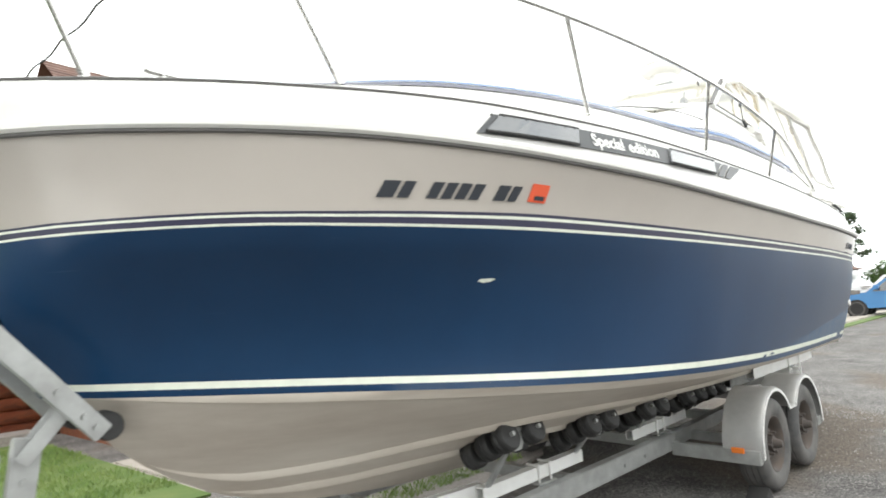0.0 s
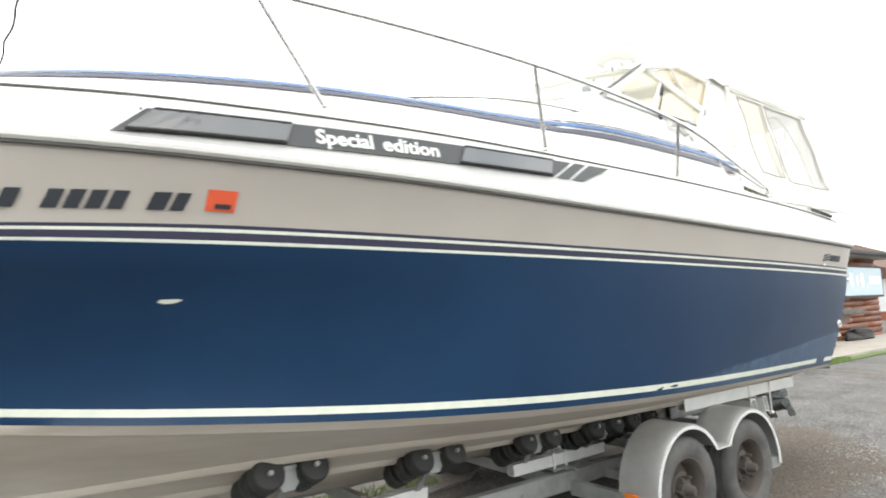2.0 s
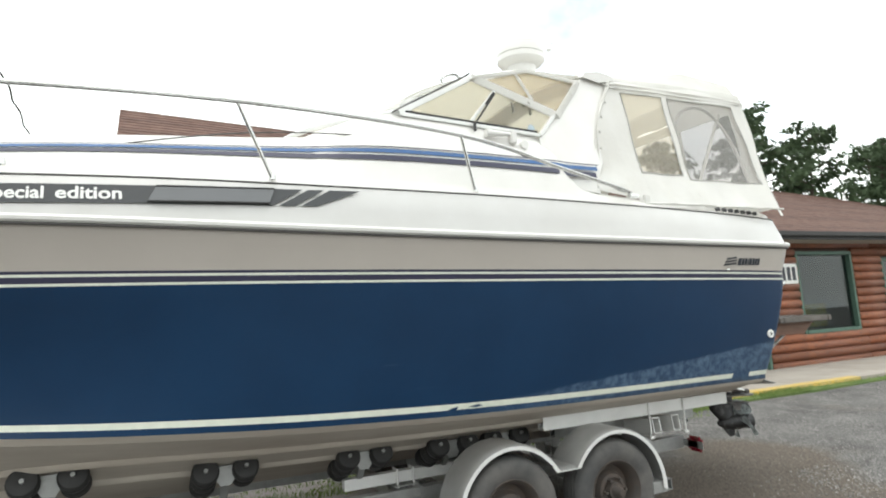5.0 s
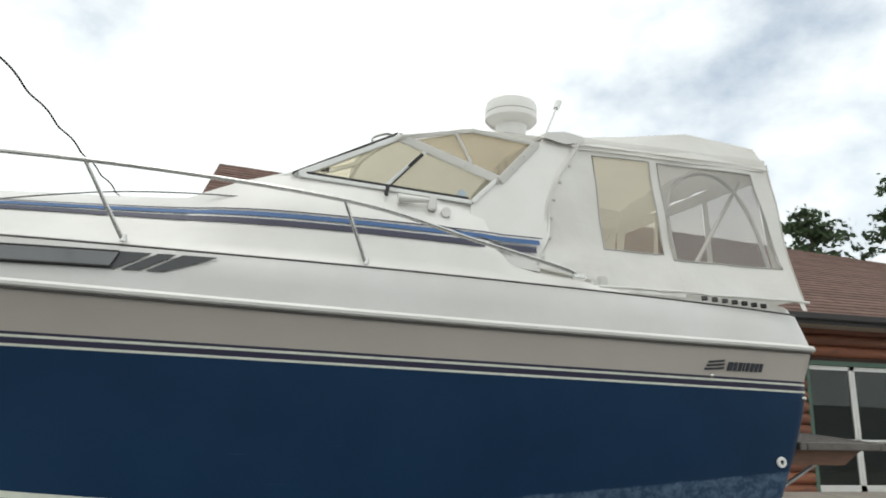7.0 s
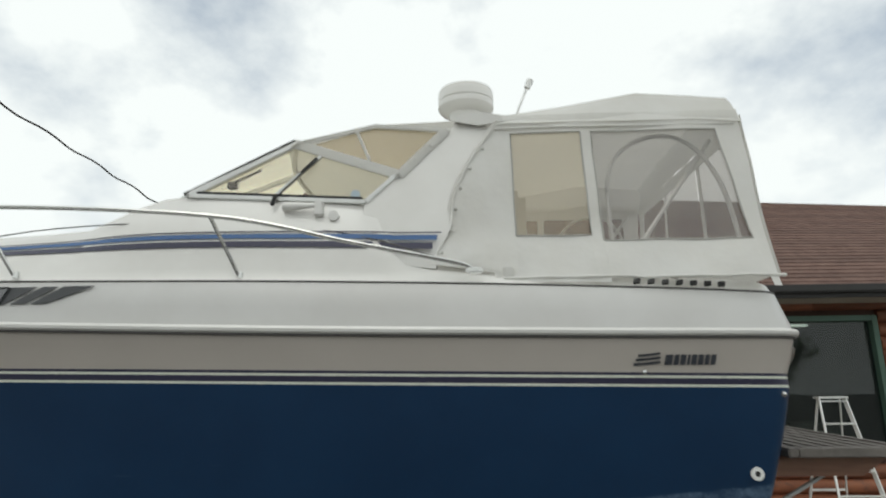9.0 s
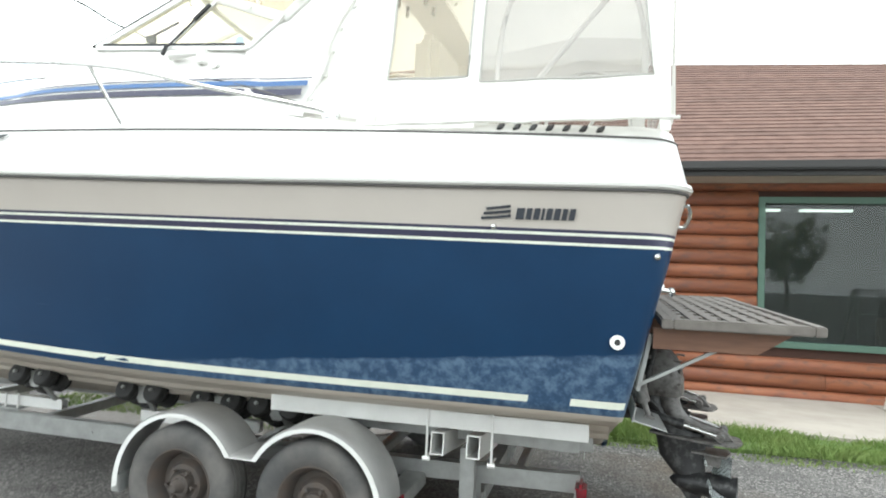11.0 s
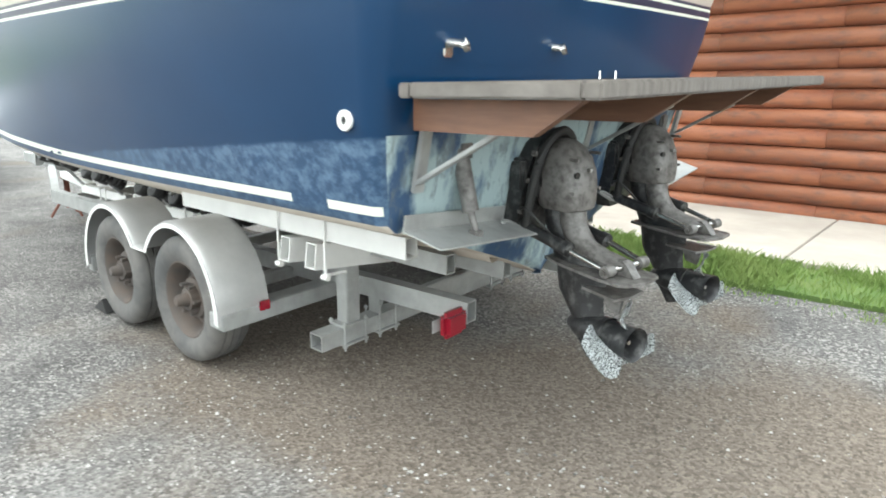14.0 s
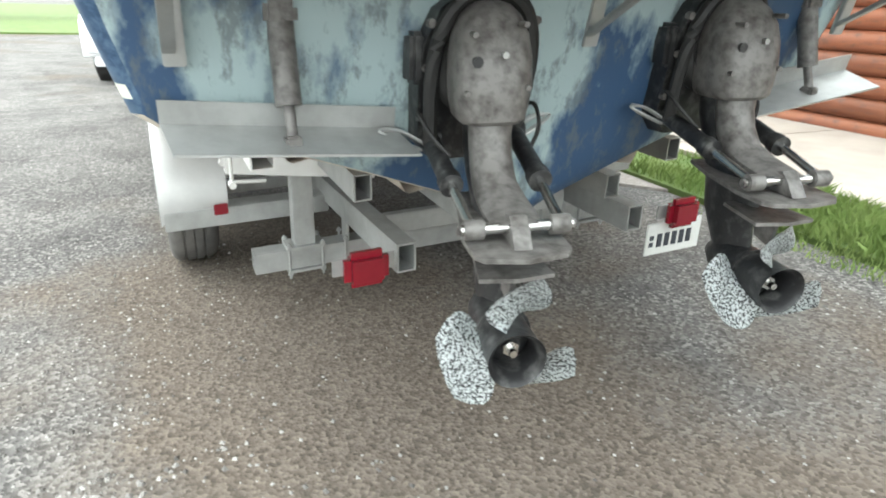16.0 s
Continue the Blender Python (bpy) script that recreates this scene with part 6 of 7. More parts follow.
for y in (-0.305, 0.185):
    s = -1 if y < 0 else 1
    arm = part("bow_stop_arm", beam((-5.86, y, 1.76), (-5.335, y, 1.165), 0.04, 0.075, 0.005), M_GALV, trailer, "galvanised bow stop arm")
    for f in (0.72, 0.88, 0.95):
        x, z = -5.86 + 0.525 * f, 1.76 - 0.595 * f
        part("bolt", cyl((x, y + s * 0.02, z), (x, y + s * 0.034, z), 0.013, seg=6), M_GALV, arm)
    part("bow_roller", lathe([(0.0, -0.05), (0.045, -0.05), (0.052, -0.04), (0.052, 0.04), (0.045, 0.05), (0.0, 0.05)], 20, m=Matrix.Translation((-5.31, y - s * 0.05, 1.185)) @ pose(0, 0, 0, 90, 0, 0)), M_BLACK, arm, "black rubber bow roller", True)
pl = part("plate_holder", box(1.345, 1.352, 0.50, 0.80, 0.20, 0.345, 0.004), M_PLATE, trailer, "white plate with plain dark bars")
bm = bmesh.new()
for k in range(5):
    bm = box(1.352, 1.355, 0.56 + 0.04 * k, 0.585 + 0.04 * k, 0.235, 0.295, 0.0, bm)
bm = box(1.352, 1.355, 0.52, 0.54, 0.24, 0.26, 0.0, bm)
bm = box(1.352, 1.355, 0.52, 0.54, 0.27, 0.29, 0.0, bm)
part("plate_bars", bm, M_BARS, pl)

jack = thing("jack_stand", "rust-red tripod jack stand under the trailer tongue", "stand")
bm = cyl((-4.75, -0.15, 0.10), (-4.75, -0.15, 0.44), 0.03, seg=12)
part("jack_post", bm, M_JACK, jack, "", True)
for k in range(3):
    a = radians(20 + 120 * k)
    part("jack_leg", tube([(-4.75, -0.15, 0.30), (-4.75 + 0.19 * math.cos(a), -0.15 + 0.19 * math.sin(a), 0.012)], 0.014, 6), M_JACK, jack)
part("jack_head", box(-4.80, -4.70, -0.20, -0.10, 0.435, 0.455, 0.004), M_JACK, jack)
chock = part("wheel_chock", sheet([(-1.30, 0.0), (-1.10, 0.0), (-1.15, 0.09)], lambda u, v, d: (u, -1.16 + d, v), 0.14), M_BLACK)
tagged(chock, "black rubber wheel chock against the front tyre", "chock")


# ---- log building ----
HX0, HX1, HY, HY2, HZ = -3.12, 23.6, 5.1, 12.2, 3.15
house = thing("log_building", "long red-stained log-sided building with a brown shingle roof", "building")
OPEN = [(3.53, 6.33, 0.93, 2.80, "window"), (7.75, 9.75, 0.14, 2.40, "door"), (11.2, 13.2, 0.98, 2.80, "window"), (14.6, 16.85, 0.78, 2.62, "window")]
LOGH = 0.205


def spans(z0, z1):
    cuts = [(a - 0.09, b + 0.09) for a, b, lo, hi, _ in OPEN if z1 > lo - 0.06 and z0 < hi + 0.06]
    x, out = HX0, []
    for a, b in cuts:
        out.append((x, a))
        x = b
    return out + [(x, HX1)]


log_wall = part("front_wall", box(HX0, OPEN[0][0] - 0.08, HY, HY + 0.18, 0.0, HZ + 0.05), M_CHINK, house, "dark backing wall behind the logs")
for (a0, b0, *_), (a1, *_) in zip(OPEN, OPEN[1:] + [(HX1 + 0.08,)]):
    part("front_wall", box(b0 + 0.08, a1 - 0.08, HY, HY + 0.18, 0.0, HZ + 0.05), M_CHINK, house)
for a, b, lo, hi, kind_ in OPEN:
    if lo > 0.3:
        part("front_wall", box(a - 0.08, b + 0.08, HY, HY + 0.18, 0.0, lo - 0.08), M_CHINK, house)
    part("front_wall", box(a - 0.08, b + 0.08, HY, HY + 0.18, hi + 0.08, HZ + 0.05), M_CHINK, house)
LOGMESH = {}


def log_piece(x0, x1, z):
    key = round(x1 - x0, 2)
    if key not in LOGMESH:
        n = 7
        b2 = bmesh.new()
        rows = []
        for k in range(n + 1):
            a = -math.pi / 2 + math.pi * k / n
            rows.append([b2.verts.new((x, -0.075 * math.cos(a), LOGH / 2 * 0.985 * math.sin(a))) for x in (0, x1 - x0)])
        grid_faces(b2, rows)
        b2.faces.new([r[0] for r in rows])
        b2.faces.new([r[1] for r in rows][::-1])
        me = bpy.data.meshes.new("log")
        bmesh.ops.recalc_face_normals(b2, faces=b2.faces)
        b2.to_mesh(me)
        b2.free()
        me.materials.append(M_LOG)
        for p in me.polygons:
            p.use_smooth = len(p.vertices) == 4
        LOGMESH[key] = me
    ob = new("log", LOGMESH[key])
    ob.location = (x0, HY, z)
    ob.parent = log_wall
    return ob


for k in range(15):
    z = 0.10 + LOGH * (k + 0.5)
    for a, b in spans(z - LOGH / 2, z + LOGH / 2):
        x = a
        while x < b - 0.01:
            e = min(b, x + (4.9 if (k + round(x)) % 2 else 3.7))
            if b - e < 0.8:
                e = b
            log_piece(x, e - 0.004, z)
            x = e
for nm, x0, x1, y0, y1 in (("end_wall", HX0, HX0 + 0.18, HY + 0.18, HY2), ("end_wall", HX1 - 0.18, HX1, HY + 0.18, HY2), ("back_wall", HX0, HX1, HY2, HY2 + 0.18)):
    part(nm, box(x0, x1, y0, y1, 0, HZ), M_LOG, house)
part("floor_slab", box(HX0 + 0.2, HX1 - 0.2, HY + 0.2, HY2 - 0.05, 0.0, 0.13), M_CONC, house)
part("inner_partition", box(HX0 + 0.2, HX1 - 0.2, HY + 3.2, HY + 3.3, 0.13, HZ), M_CONC, house)
part("inner_ceiling", box(HX0 + 0.05, HX1 - 0.05, HY + 0.2, HY2 - 0.05, HZ - 0.02, HZ + 0.06), M_CONC, house)
for a, b, lo, hi, kind_ in OPEN:
    w = 0.085
    w_ob = part(kind_, box(a - w, a, HY - 0.055, HY + 0.12, lo - w, hi + w, 0.006), M_GREENTRIM, house, "green-trimmed " + kind_)
    part("frame_side", box(b, b + w, HY - 0.055, HY + 0.12, lo - w, hi + w, 0.006), M_GREENTRIM, w_ob)
    part("frame_head", box(a, b, HY - 0.055, HY + 0.12, hi, hi + w, 0.006), M_GREENTRIM, w_ob)
    if kind_ == "window":
        part("sill", box(a, b, HY - 0.075, HY + 0.12, lo - w, lo, 0.006), M_GREENTRIM, w_ob)
        g = part("pane", box(a, b, HY + 0.05, HY + 0.062, lo, hi), M_HOUSEGLASS, w_ob)
    else:
        mid = (a + b) / 2
        for x0, x1 in ((a, mid), (mid, b)):
            bm = bmesh.new()
            for q in ((x0, x0 + 0.07, lo, hi), (x1 - 0.07, x1, lo, hi), (x0, x1, hi - 0.08, hi), (x0, x1, lo, lo + 0.14), (x0, x1, 1.02, 1.08)):
                bm = box(q[0] + 0.004, q[1] - 0.004, HY + 0.02, HY + 0.065, q[2], q[3], 0.004, bm)
            leaf = part("door_leaf", bm, M_ALU, house, "pale aluminium glazed door leaf")
            part("pane", box(x0 + 0.07, x1 - 0.07, HY + 0.038, HY + 0.048, lo + 0.12, hi - 0.08), M_HOUSEGLASS, leaf)
            part("push_bar", cyl((x0 + 0.1, HY - 0.01, 1.05), (x1 - 0.1, HY - 0.01, 1.05), 0.015, seg=8), M_CHROME, leaf)
# roof with a gable at one end and a hip at the other
EY, EZ, RYR, RZR = 4.45, 3.24, 8.65, 6.32
GX = -3.44
RX1, RZ1 = 18.2, 5.28


def roof_point(u, a):
    """A point of the front slope, u along it and a from eave (0) to ridge (1); the ridge falls towards the hip."""
    x = GX + (HX1 + 0.6 - GX) * u + (RX1 - HX1 - 0.6) * u * a
    ridge = RZR + (RZ1 - RZR) * u
    return Vector((x, EY + (RYR - EY) * a, EZ + (ridge - EZ) * a))


bm = bmesh.new()
rows = [[bm.verts.new(roof_point(j / 30, i / 8)) for j in range(31)] for i in range(9)]
grid_faces(bm, rows)
back = [bm.verts.new((HX1 + 0.6, 2 * RYR - EY, EZ)), bm.verts.new((GX, 2 * RYR - EY, EZ))]
for k in range(8):
    bm.faces.new((rows[k][30], back[0], rows[k + 1][30]))
for k in range(30):
    bm.faces.new((rows[8][k], rows[8][k + 1], back[0] if k > 14 else back[1]))
bm.faces.new((rows[8][15], back[0], back[1]))
bmesh.ops.solidify(bm, geom=bm.faces[:], thickness=0.12)
roof = part("roof", bm, M_SHINGLE, house, "weathered brown shingle roof")
NC = 32
for k in range(NC):
    a, b = k / NC, min(1, (k + 1.15) / NC)
    bm = bmesh.new()
    n = 60
    lo = [bm.verts.new(roof_point(j / n, a) + Vector((-0.02, -0.01, 0.016 + 0.004 * noise.noise((j * 0.7, k * 1.3, 0.2))))) for j in range(n + 1)]
    hi = [bm.verts.new(roof_point(j / n, b) + Vector((-0.02, 0, 0.004))) for j in range(n + 1)]
    under = [bm.verts.new((v.co.x, v.co.y + 0.002, v.co.z - 0.014)) for v in lo]
    grid_faces(bm, [under, lo, hi])
    part("shingle_course", bm, M_SHINGLE, roof)
part("gable", sheet([(HY + 0.02, HZ), (HY2, HZ), (RYR, RZR - 0.22)], lambda u, v, d: (HX0 + 0.02 + d, u, v), 0.14), M_LOG, house)
part("fascia", box(GX, HX1 + 0.6, EY - 0.03, EY + 0.01, EZ - 0.17, EZ + 0.03, 0.006), M_DARKTRIM, house, "dark fascia board")
part("gutter", box(GX, HX1 + 0.6, EY - 0.12, EY - 0.034, EZ - 0.10, EZ + 0.0, 0.02), M_DARKTRIM, house, "dark eaves gutter")
part("soffit", box(GX + 0.05, HX1 + 0.55, EY + 0.014, HY - 0.0, EZ - 0.17, EZ - 0.14), M_CONC, house, "pale soffit")
sg = part("sign_board", box(18.2, 23.3, HY - 0.35, HY - 0.10, 1.62, 2.78, 0.01), M_DARKTRIM, house, "long shop sign in a dark frame")
part("sign_face", box(18.3, 23.2, HY - 0.36, HY - 0.35, 1.70, 2.70), M_SIGN, sg)
bm = bmesh.new()
bm = cyl((19.2, HY - 0.37, 2.2), (19.2, HY - 0.362, 2.2), 0.42, seg=24, bm=bm)
part("sign_emblem", bm, M_YELLOW, sg)
for x0, x1, z0, z1 in ((19.95, 20.25, 2.0, 2.5), (20.55, 20.75, 2.05, 2.4), (20.95, 21.3, 2.0, 2.5), (21.55, 21.65, 1.95, 2.15), (21.8, 23.0, 2.1, 2.4)):
    part("sign_bar", box(x0, x1, HY - 0.37, HY - 0.362, z0, z1), M_LETTER, sg)
nb = part("number_board", box(10.2, 11.02, HY - 0.12, HY - 0.09, 2.10, 2.58, 0.01), M_LETTER, house, "white board with plain dark bars")
bm = bmesh.new()
for k in range(4):
    bm = box(10.28 + 0.18 * k, 10.40 + 0.18 * k, HY - 0.126, HY - 0.121, 2.18, 2.50, 0, bm)
part("number_bars", bm, M_BARS, nb)
for x, y in ((4.0, 1.2), (4.9, 1.2), (3.9, 2.4), (5.0, 2.4), (6.3, 2.4), (11.6, 1.4), (12.8, 1.4)):
    part("shop_tube_light", box(x - 0.4, x + 0.4, HY + y, HY + y + 0.10, 2.98, 3.02, 0.01), M_TUBE, house, "lit fluorescent ceiling tube")
part("window_poster", box(11.35, 12.15, HY + 0.066, HY + 0.07, 1.05, 1.6), M_YELLOW, house, "yellow poster in the shop window")
for x0, x1, z1 in ((3.6, 4.6, 1.15), (5.4, 6.2, 1.25), (11.4, 13.0, 1.2)):
    part("shop_counter", box(x0, x1, HY + 1.0, HY + 1.5, 0.13, z1, 0.02), M_STONE, house, "pale shop counter")


# ---- round the building ----
ladder = thing("step_ladder", "open aluminium step ladder standing on the walk", "ladder")
LF = [((4.80, 3.86, 0.19), (4.93, 4.26, 1.66)), ((5.40, 3.86, 0.19), (5.27, 4.26, 1.66))]
for a, b in LF:
    part("ladder_rail", beam(a, b, 0.025, 0.06, 0.004), M_ALU, ladder)
for k in range(5):
    t = 0.17 + 0.2 * k
    a, b = Vector(LF[0][0]).lerp(Vector(LF[0][1]), t), Vector(LF[1][0]).lerp(Vector(LF[1][1]), t)
    part("ladder_step", beam(a, b, 0.08, 0.02, 0.004), M_ALU, ladder)
part("ladder_top", box(4.90, 5.30, 4.20, 4.36, 1.65, 1.68, 0.008), M_ALU, ladder)
for x, xt in ((4.84, 4.95), (5.36, 5.25)):
    part("ladder_rear_leg", beam((x, 4.72, 0.19), (xt, 4.33, 1.64), 0.02, 0.035, 0.003), M_ALU, ladder)
part("ladder_brace", beam((4.86, 4.66, 0.42), (5.34, 4.66, 0.42), 0.015, 0.03, 0.002), M_ALU, ladder)

pot = thing("stone_planter", "round pale stone planter with a white ornament", "planter")
part("bowl", lathe([(0.34, 0.0), (0.40, 0.05), (0.42, 0.22), (0.40, 0.30), (0.52, 0.33), (0.52, 0.42), (0.44, 0.42), (0.40, 0.36), (0.0, 0.36)], 32, m=Matrix.Translation((15.35, 4.15, 0.19))), M_STONE, pot, "", True)
bm = lathe([(0.26, 0.0), (0.28, 0.1), (0.18, 0.28), (0.10, 0.36), (0.0, 0.38)], 16, m=Matrix.Translation((15.2, 4.15, 0.55)))
part("ornament", bm, M_LETTER, pot, "white ornament", True)
hose = thing("hose_pile", "heap of dark hose coiled on the walk", "hose")
for k in range(7):
    pts = [(19.9 + (1.2 - 0.1 * k) * math.cos(a) + 0.1 * math.sin(3 * a + k), 4.62 + 0.22 * math.sin(a), 0.24 + 0.045 * k + 0.03 * math.sin(2 * a + k)) for a in [2 * math.pi * j / 28 for j in range(29)]]
    part("hose_loop", tube(pts, 0.05, 6), M_BLACK, hose, "", True)

wing = thing("log_wing", "log-sided wing of the building behind the lawn", "building")
wb = part("wing_wall", box(-9.5, -3.14, 9.0, 9.2, 0.1, 3.0), M_CHINK, wing)
for k in range(14):
    ob = log_piece(0.0, 6.34, 0)
    ob.location = (-9.5, 9.0, 0.20 + LOGH * (k + 0.5))
    ob.parent = wb
slab("lawn_edging", [(-9.5, 8.3), (-3.6, 8.3), (-3.6, 8.98), (-9.5, 8.98)], 0.1, 0.30, M_PEBBLE, "pale gravel bed at the foot of the log wall", "edging")
for x, a in ((-6.25, 0.02), (-5.45, -0.05)):
    bd_ = part("board", beam((x, 8.6, 0.30), (x + 0.1, 8.88, 2.4), 0.22, 0.03, 0.004), M_YELLOW)
    bd_.data.materials[0] = M_CANVAS
    tagged(bd_, "pale wooden board leaning on the log wall", "board", "leaning boards")

CABLE = [(-3.74 - 2.80 * t, -11 + 65.5 * t, 4.19 + 1.50 * t) for t in [k / 400 for k in range(401)]]
cable = part("overhead_cable", tube([(x + 0.014 * math.sin(k * 1.1), y, z + 0.014 * math.cos(k * 1.1)) for k, (x, y, z) in enumerate(CABLE)], 0.011, 5), M_BLACK)
tagged(cable, "black twisted overhead service cable", "cable")


# ---- vehicles ----
def place_at(ob, x, y, heading):
    ob.location, ob.rotation_euler = (x, y, lot_height(x, y)), (0, 0, radians(heading))


def car_wheel(car, x, y, r):
    m = Matrix.Translation((x, y, r)) @ pose(0, 0, 0, 90 if y < 0 else -90, 0, 0)
    w = part("wheel", lathe([(0.0, 0.06), (0.05, 0.07), (0.09, 0.04), (0.17, 0.05), (0.20, 0.09), (0.215, 0.09), (0.215, -0.08), (0.0, -0.08)], 28, m=m), M_ALU, car, "pale alloy wheel", True)
    part("tyre", lathe([(0.21, -0.10), (r - 0.05, -0.115), (r, -0.08), (r, 0.08), (r - 0.05, 0.115), (0.21, 0.10)], 32, m=m, caps=False), M_RUBBER, w, "dark tyre", True)
    bm = bmesh.new()
    for k in range(5):
        a = 2 * math.pi * k / 5
        bm = cyl(m @ Vector((0.13 * math.cos(a), 0.13 * math.sin(a), 0.045)), m @ Vector((0.13 * math.cos(a), 0.13 * math.sin(a), 0.056)), 0.025, seg=8, bm=bm)
    part("rim_hole", bm, M_BLACK, w)


def vehicle(name, label, paint, side, width, wheels, r, glasses, screen, grille, category):
    """A car from its side outline (x ahead, z up), narrower above the belt line."""
    car = thing(name, label, category)
    half = width / 2

    def f(u, v, d):
        k = 1.0 if v < 1.0 else 1.0 - 0.16 * (v - 1.0) / 0.8
        nose = 1.0 - 0.06 * max(0, u - 0.0 + 0.25) if u > -0.25 else 1.0
        return (u, (d - 0.5) * 2 * half * k * nose, v)
    body = sheet(side, lambda u, v, d: f(u, v, d), 1.0)
    part("body", bevel(body, 0.05, 3), paint, car, "", True)
    for s in (-1, 1):
        for g in glasses:
            gl = sheet(g, lambda u, v, d: (u, s * (half * (1.0 - 0.16 * max(0, v - 1.0) / 0.8) + 0.004 + d), v), 0.012)
            part("side_window", gl, M_CARGLASS, car, "dark side window")
        for x in wheels:
            car_wheel(car, x, s * (half - 0.10), r)
            arch = cyl((x, s * (half - 0.2), r), (x, s * (half + 0.006), r), r + 0.06, seg=28)
            part("wheel_arch", arch, M_BLACK, car)
        part("mirror", box(screen[0][0] - 0.45, screen[0][0] - 0.27, *sorted((s * half, s * (half + 0.2))), 1.12, 1.30, 0.03), paint, car)
        part("headlight", box(-0.10, 0.012, *sorted((s * (half - 0.55), s * (half - 0.12))), grille[0] + 0.03, grille[1] - 0.02, 0.02), M_ALU, car, "clear headlight")
    (x0, z0), (x1, z1) = screen
    part("windscreen", sheet([(-half * 0.82, 0.0), (half * 0.82, 0.0), (half * 0.74, 1.0), (-half * 0.74, 1.0)], lambda u, v, d: (x0 + (x1 - x0) * v + 0.012 + d, u, z0 + (z1 - z0) * v + 0.012), 0.012), M_CARGLASS, car, "dark windscreen")
    part("grille", box(-0.05, 0.022, -half + 0.58, half - 0.58, grille[0], grille[1], 0.012), M_PLASTICBLK, car, "black grille")
    part("bumper", box(-0.12, 0.07, -half + 0.03, half - 0.03, 0.42, 0.66, 0.045), paint, car, "front bumper")
    part("air_dam", box(-0.10, 0.03, -half + 0.15, half - 0.15, 0.26, 0.41, 0.02), paint, car)
    return car


truck = vehicle("white_truck", "white pickup truck parked nose towards the boat", M_CARWHITE,
                [(0.0, 0.40), (0.02, 0.62), (-0.02, 0.88), (-0.15, 0.97), (-1.25, 1.07), (-1.9, 1.58), (-2.1, 1.64), (-3.2, 1.64), (-3.4, 1.56), (-3.5, 1.05), (-5.2, 1.05), (-5.2, 0.42), (-4.7, 0.34), (-0.5, 0.34)],
                1.78, (-0.88, -4.2), 0.35, [[(-1.5, 1.07), (-2.35, 1.06), (-2.35, 1.50), (-1.95, 1.52)], [(-2.45, 1.06), (-3.3, 1.06), (-3.22, 1.50), (-2.45, 1.50)]], [(-1.30, 1.07), (-1.9, 1.56)], (0.62, 0.84), "truck")
part("badge_bar", box(0.02, 0.03, -0.14, 0.14, 0.70, 0.76, 0.004), M_RED, truck, "red badge as a plain bar")
place_at(truck, -7.25, -1.2, -12)
pickup = vehicle("blue_pickup", "light blue pickup truck parked on the lot", M_CARBLUE,
                 [(0.0, 0.40), (0.02, 0.66), (-0.03, 0.88), (-0.2, 0.94), (-1.25, 1.02), (-1.95, 1.52), (-2.1, 1.56), (-2.95, 1.56), (-3.15, 1.05), (-4.9, 1.05), (-4.9, 0.42), (-4.4, 0.34), (-0.5, 0.34)],
                 1.72, (-0.85, -3.85), 0.34, [[(-1.5, 1.04), (-2.9, 1.02), (-2.8, 1.45), (-2.0, 1.45)]], [(-1.3, 1.03), (-1.95, 1.5)], (0.62, 0.82), "truck")
place_at(pickup, 26.2, 3.9, 88)
van = vehicle("white_van", "pale van parked behind the pickup", M_CARWHITE,
              [(0.0, 0.42), (0.02, 0.7), (-0.05, 0.95), (-0.2, 1.02), (-0.9, 1.12), (-1.6, 1.75), (-1.9, 1.82), (-4.6, 1.82), (-4.8, 1.1), (-4.8, 0.42), (-0.5, 0.36)],
              1.85, (-0.9, -3.8), 0.34, [[(-1.25, 1.12), (-2.2, 1.12), (-2.2, 1.68), (-1.72, 1.68)], [(-2.3, 1.12), (-3.4, 1.12), (-3.4, 1.68), (-2.3, 1.68)], [(-3.5, 1.12), (-4.6, 1.12), (-4.5, 1.68), (-3.5, 1.68)]], [(-0.95, 1.12), (-1.55, 1.7)], (0.66, 0.88), "van")
place_at(van, 34.0, 4.6, 80)

far = thing("far_building", "low white building with a reddish roof", "building")
part("far_wall", box(44, 60, 9, 20, 0, 2.9), M_CARWHITE, far)
part("far_roof", sheet([(8.4, 2.85), (20.6, 2.85), (14.5, 5.0)], lambda u, v, d: (43.5 + d * 17, u, v), 1.0), M_SHINGLE, far)
part("far_base", box(43.98, 60.02, 8.98, 20.02, 0, 0.7), M_LOG, far)
pole = part("utility_pole", cyl((62, 12.5, 0), (62, 12.5, 9.5), 0.14, 0.10, 10), M_BARK)
tagged(pole, "slim grey utility pole beyond the lot", "pole")


# ---- trees ----
def leaf_card(bm, c, size, rng):
    d = Vector((rng.uniform(-1, 1), rng.uniform(-1, 1), rng.uniform(-0.6, 0.6)))
    d.normalize()
    s = d.orthogonal()
    s.rotate(Matrix.Rotation(rng.uniform(0, 6.28), 3, d))
    a, b = s * size, d.cross(s) * size * 0.55
    bm.faces.new([bm.verts.new(c + a), bm.verts.new(c + b), bm.verts.new(c - a), bm.verts.new(c - b)])


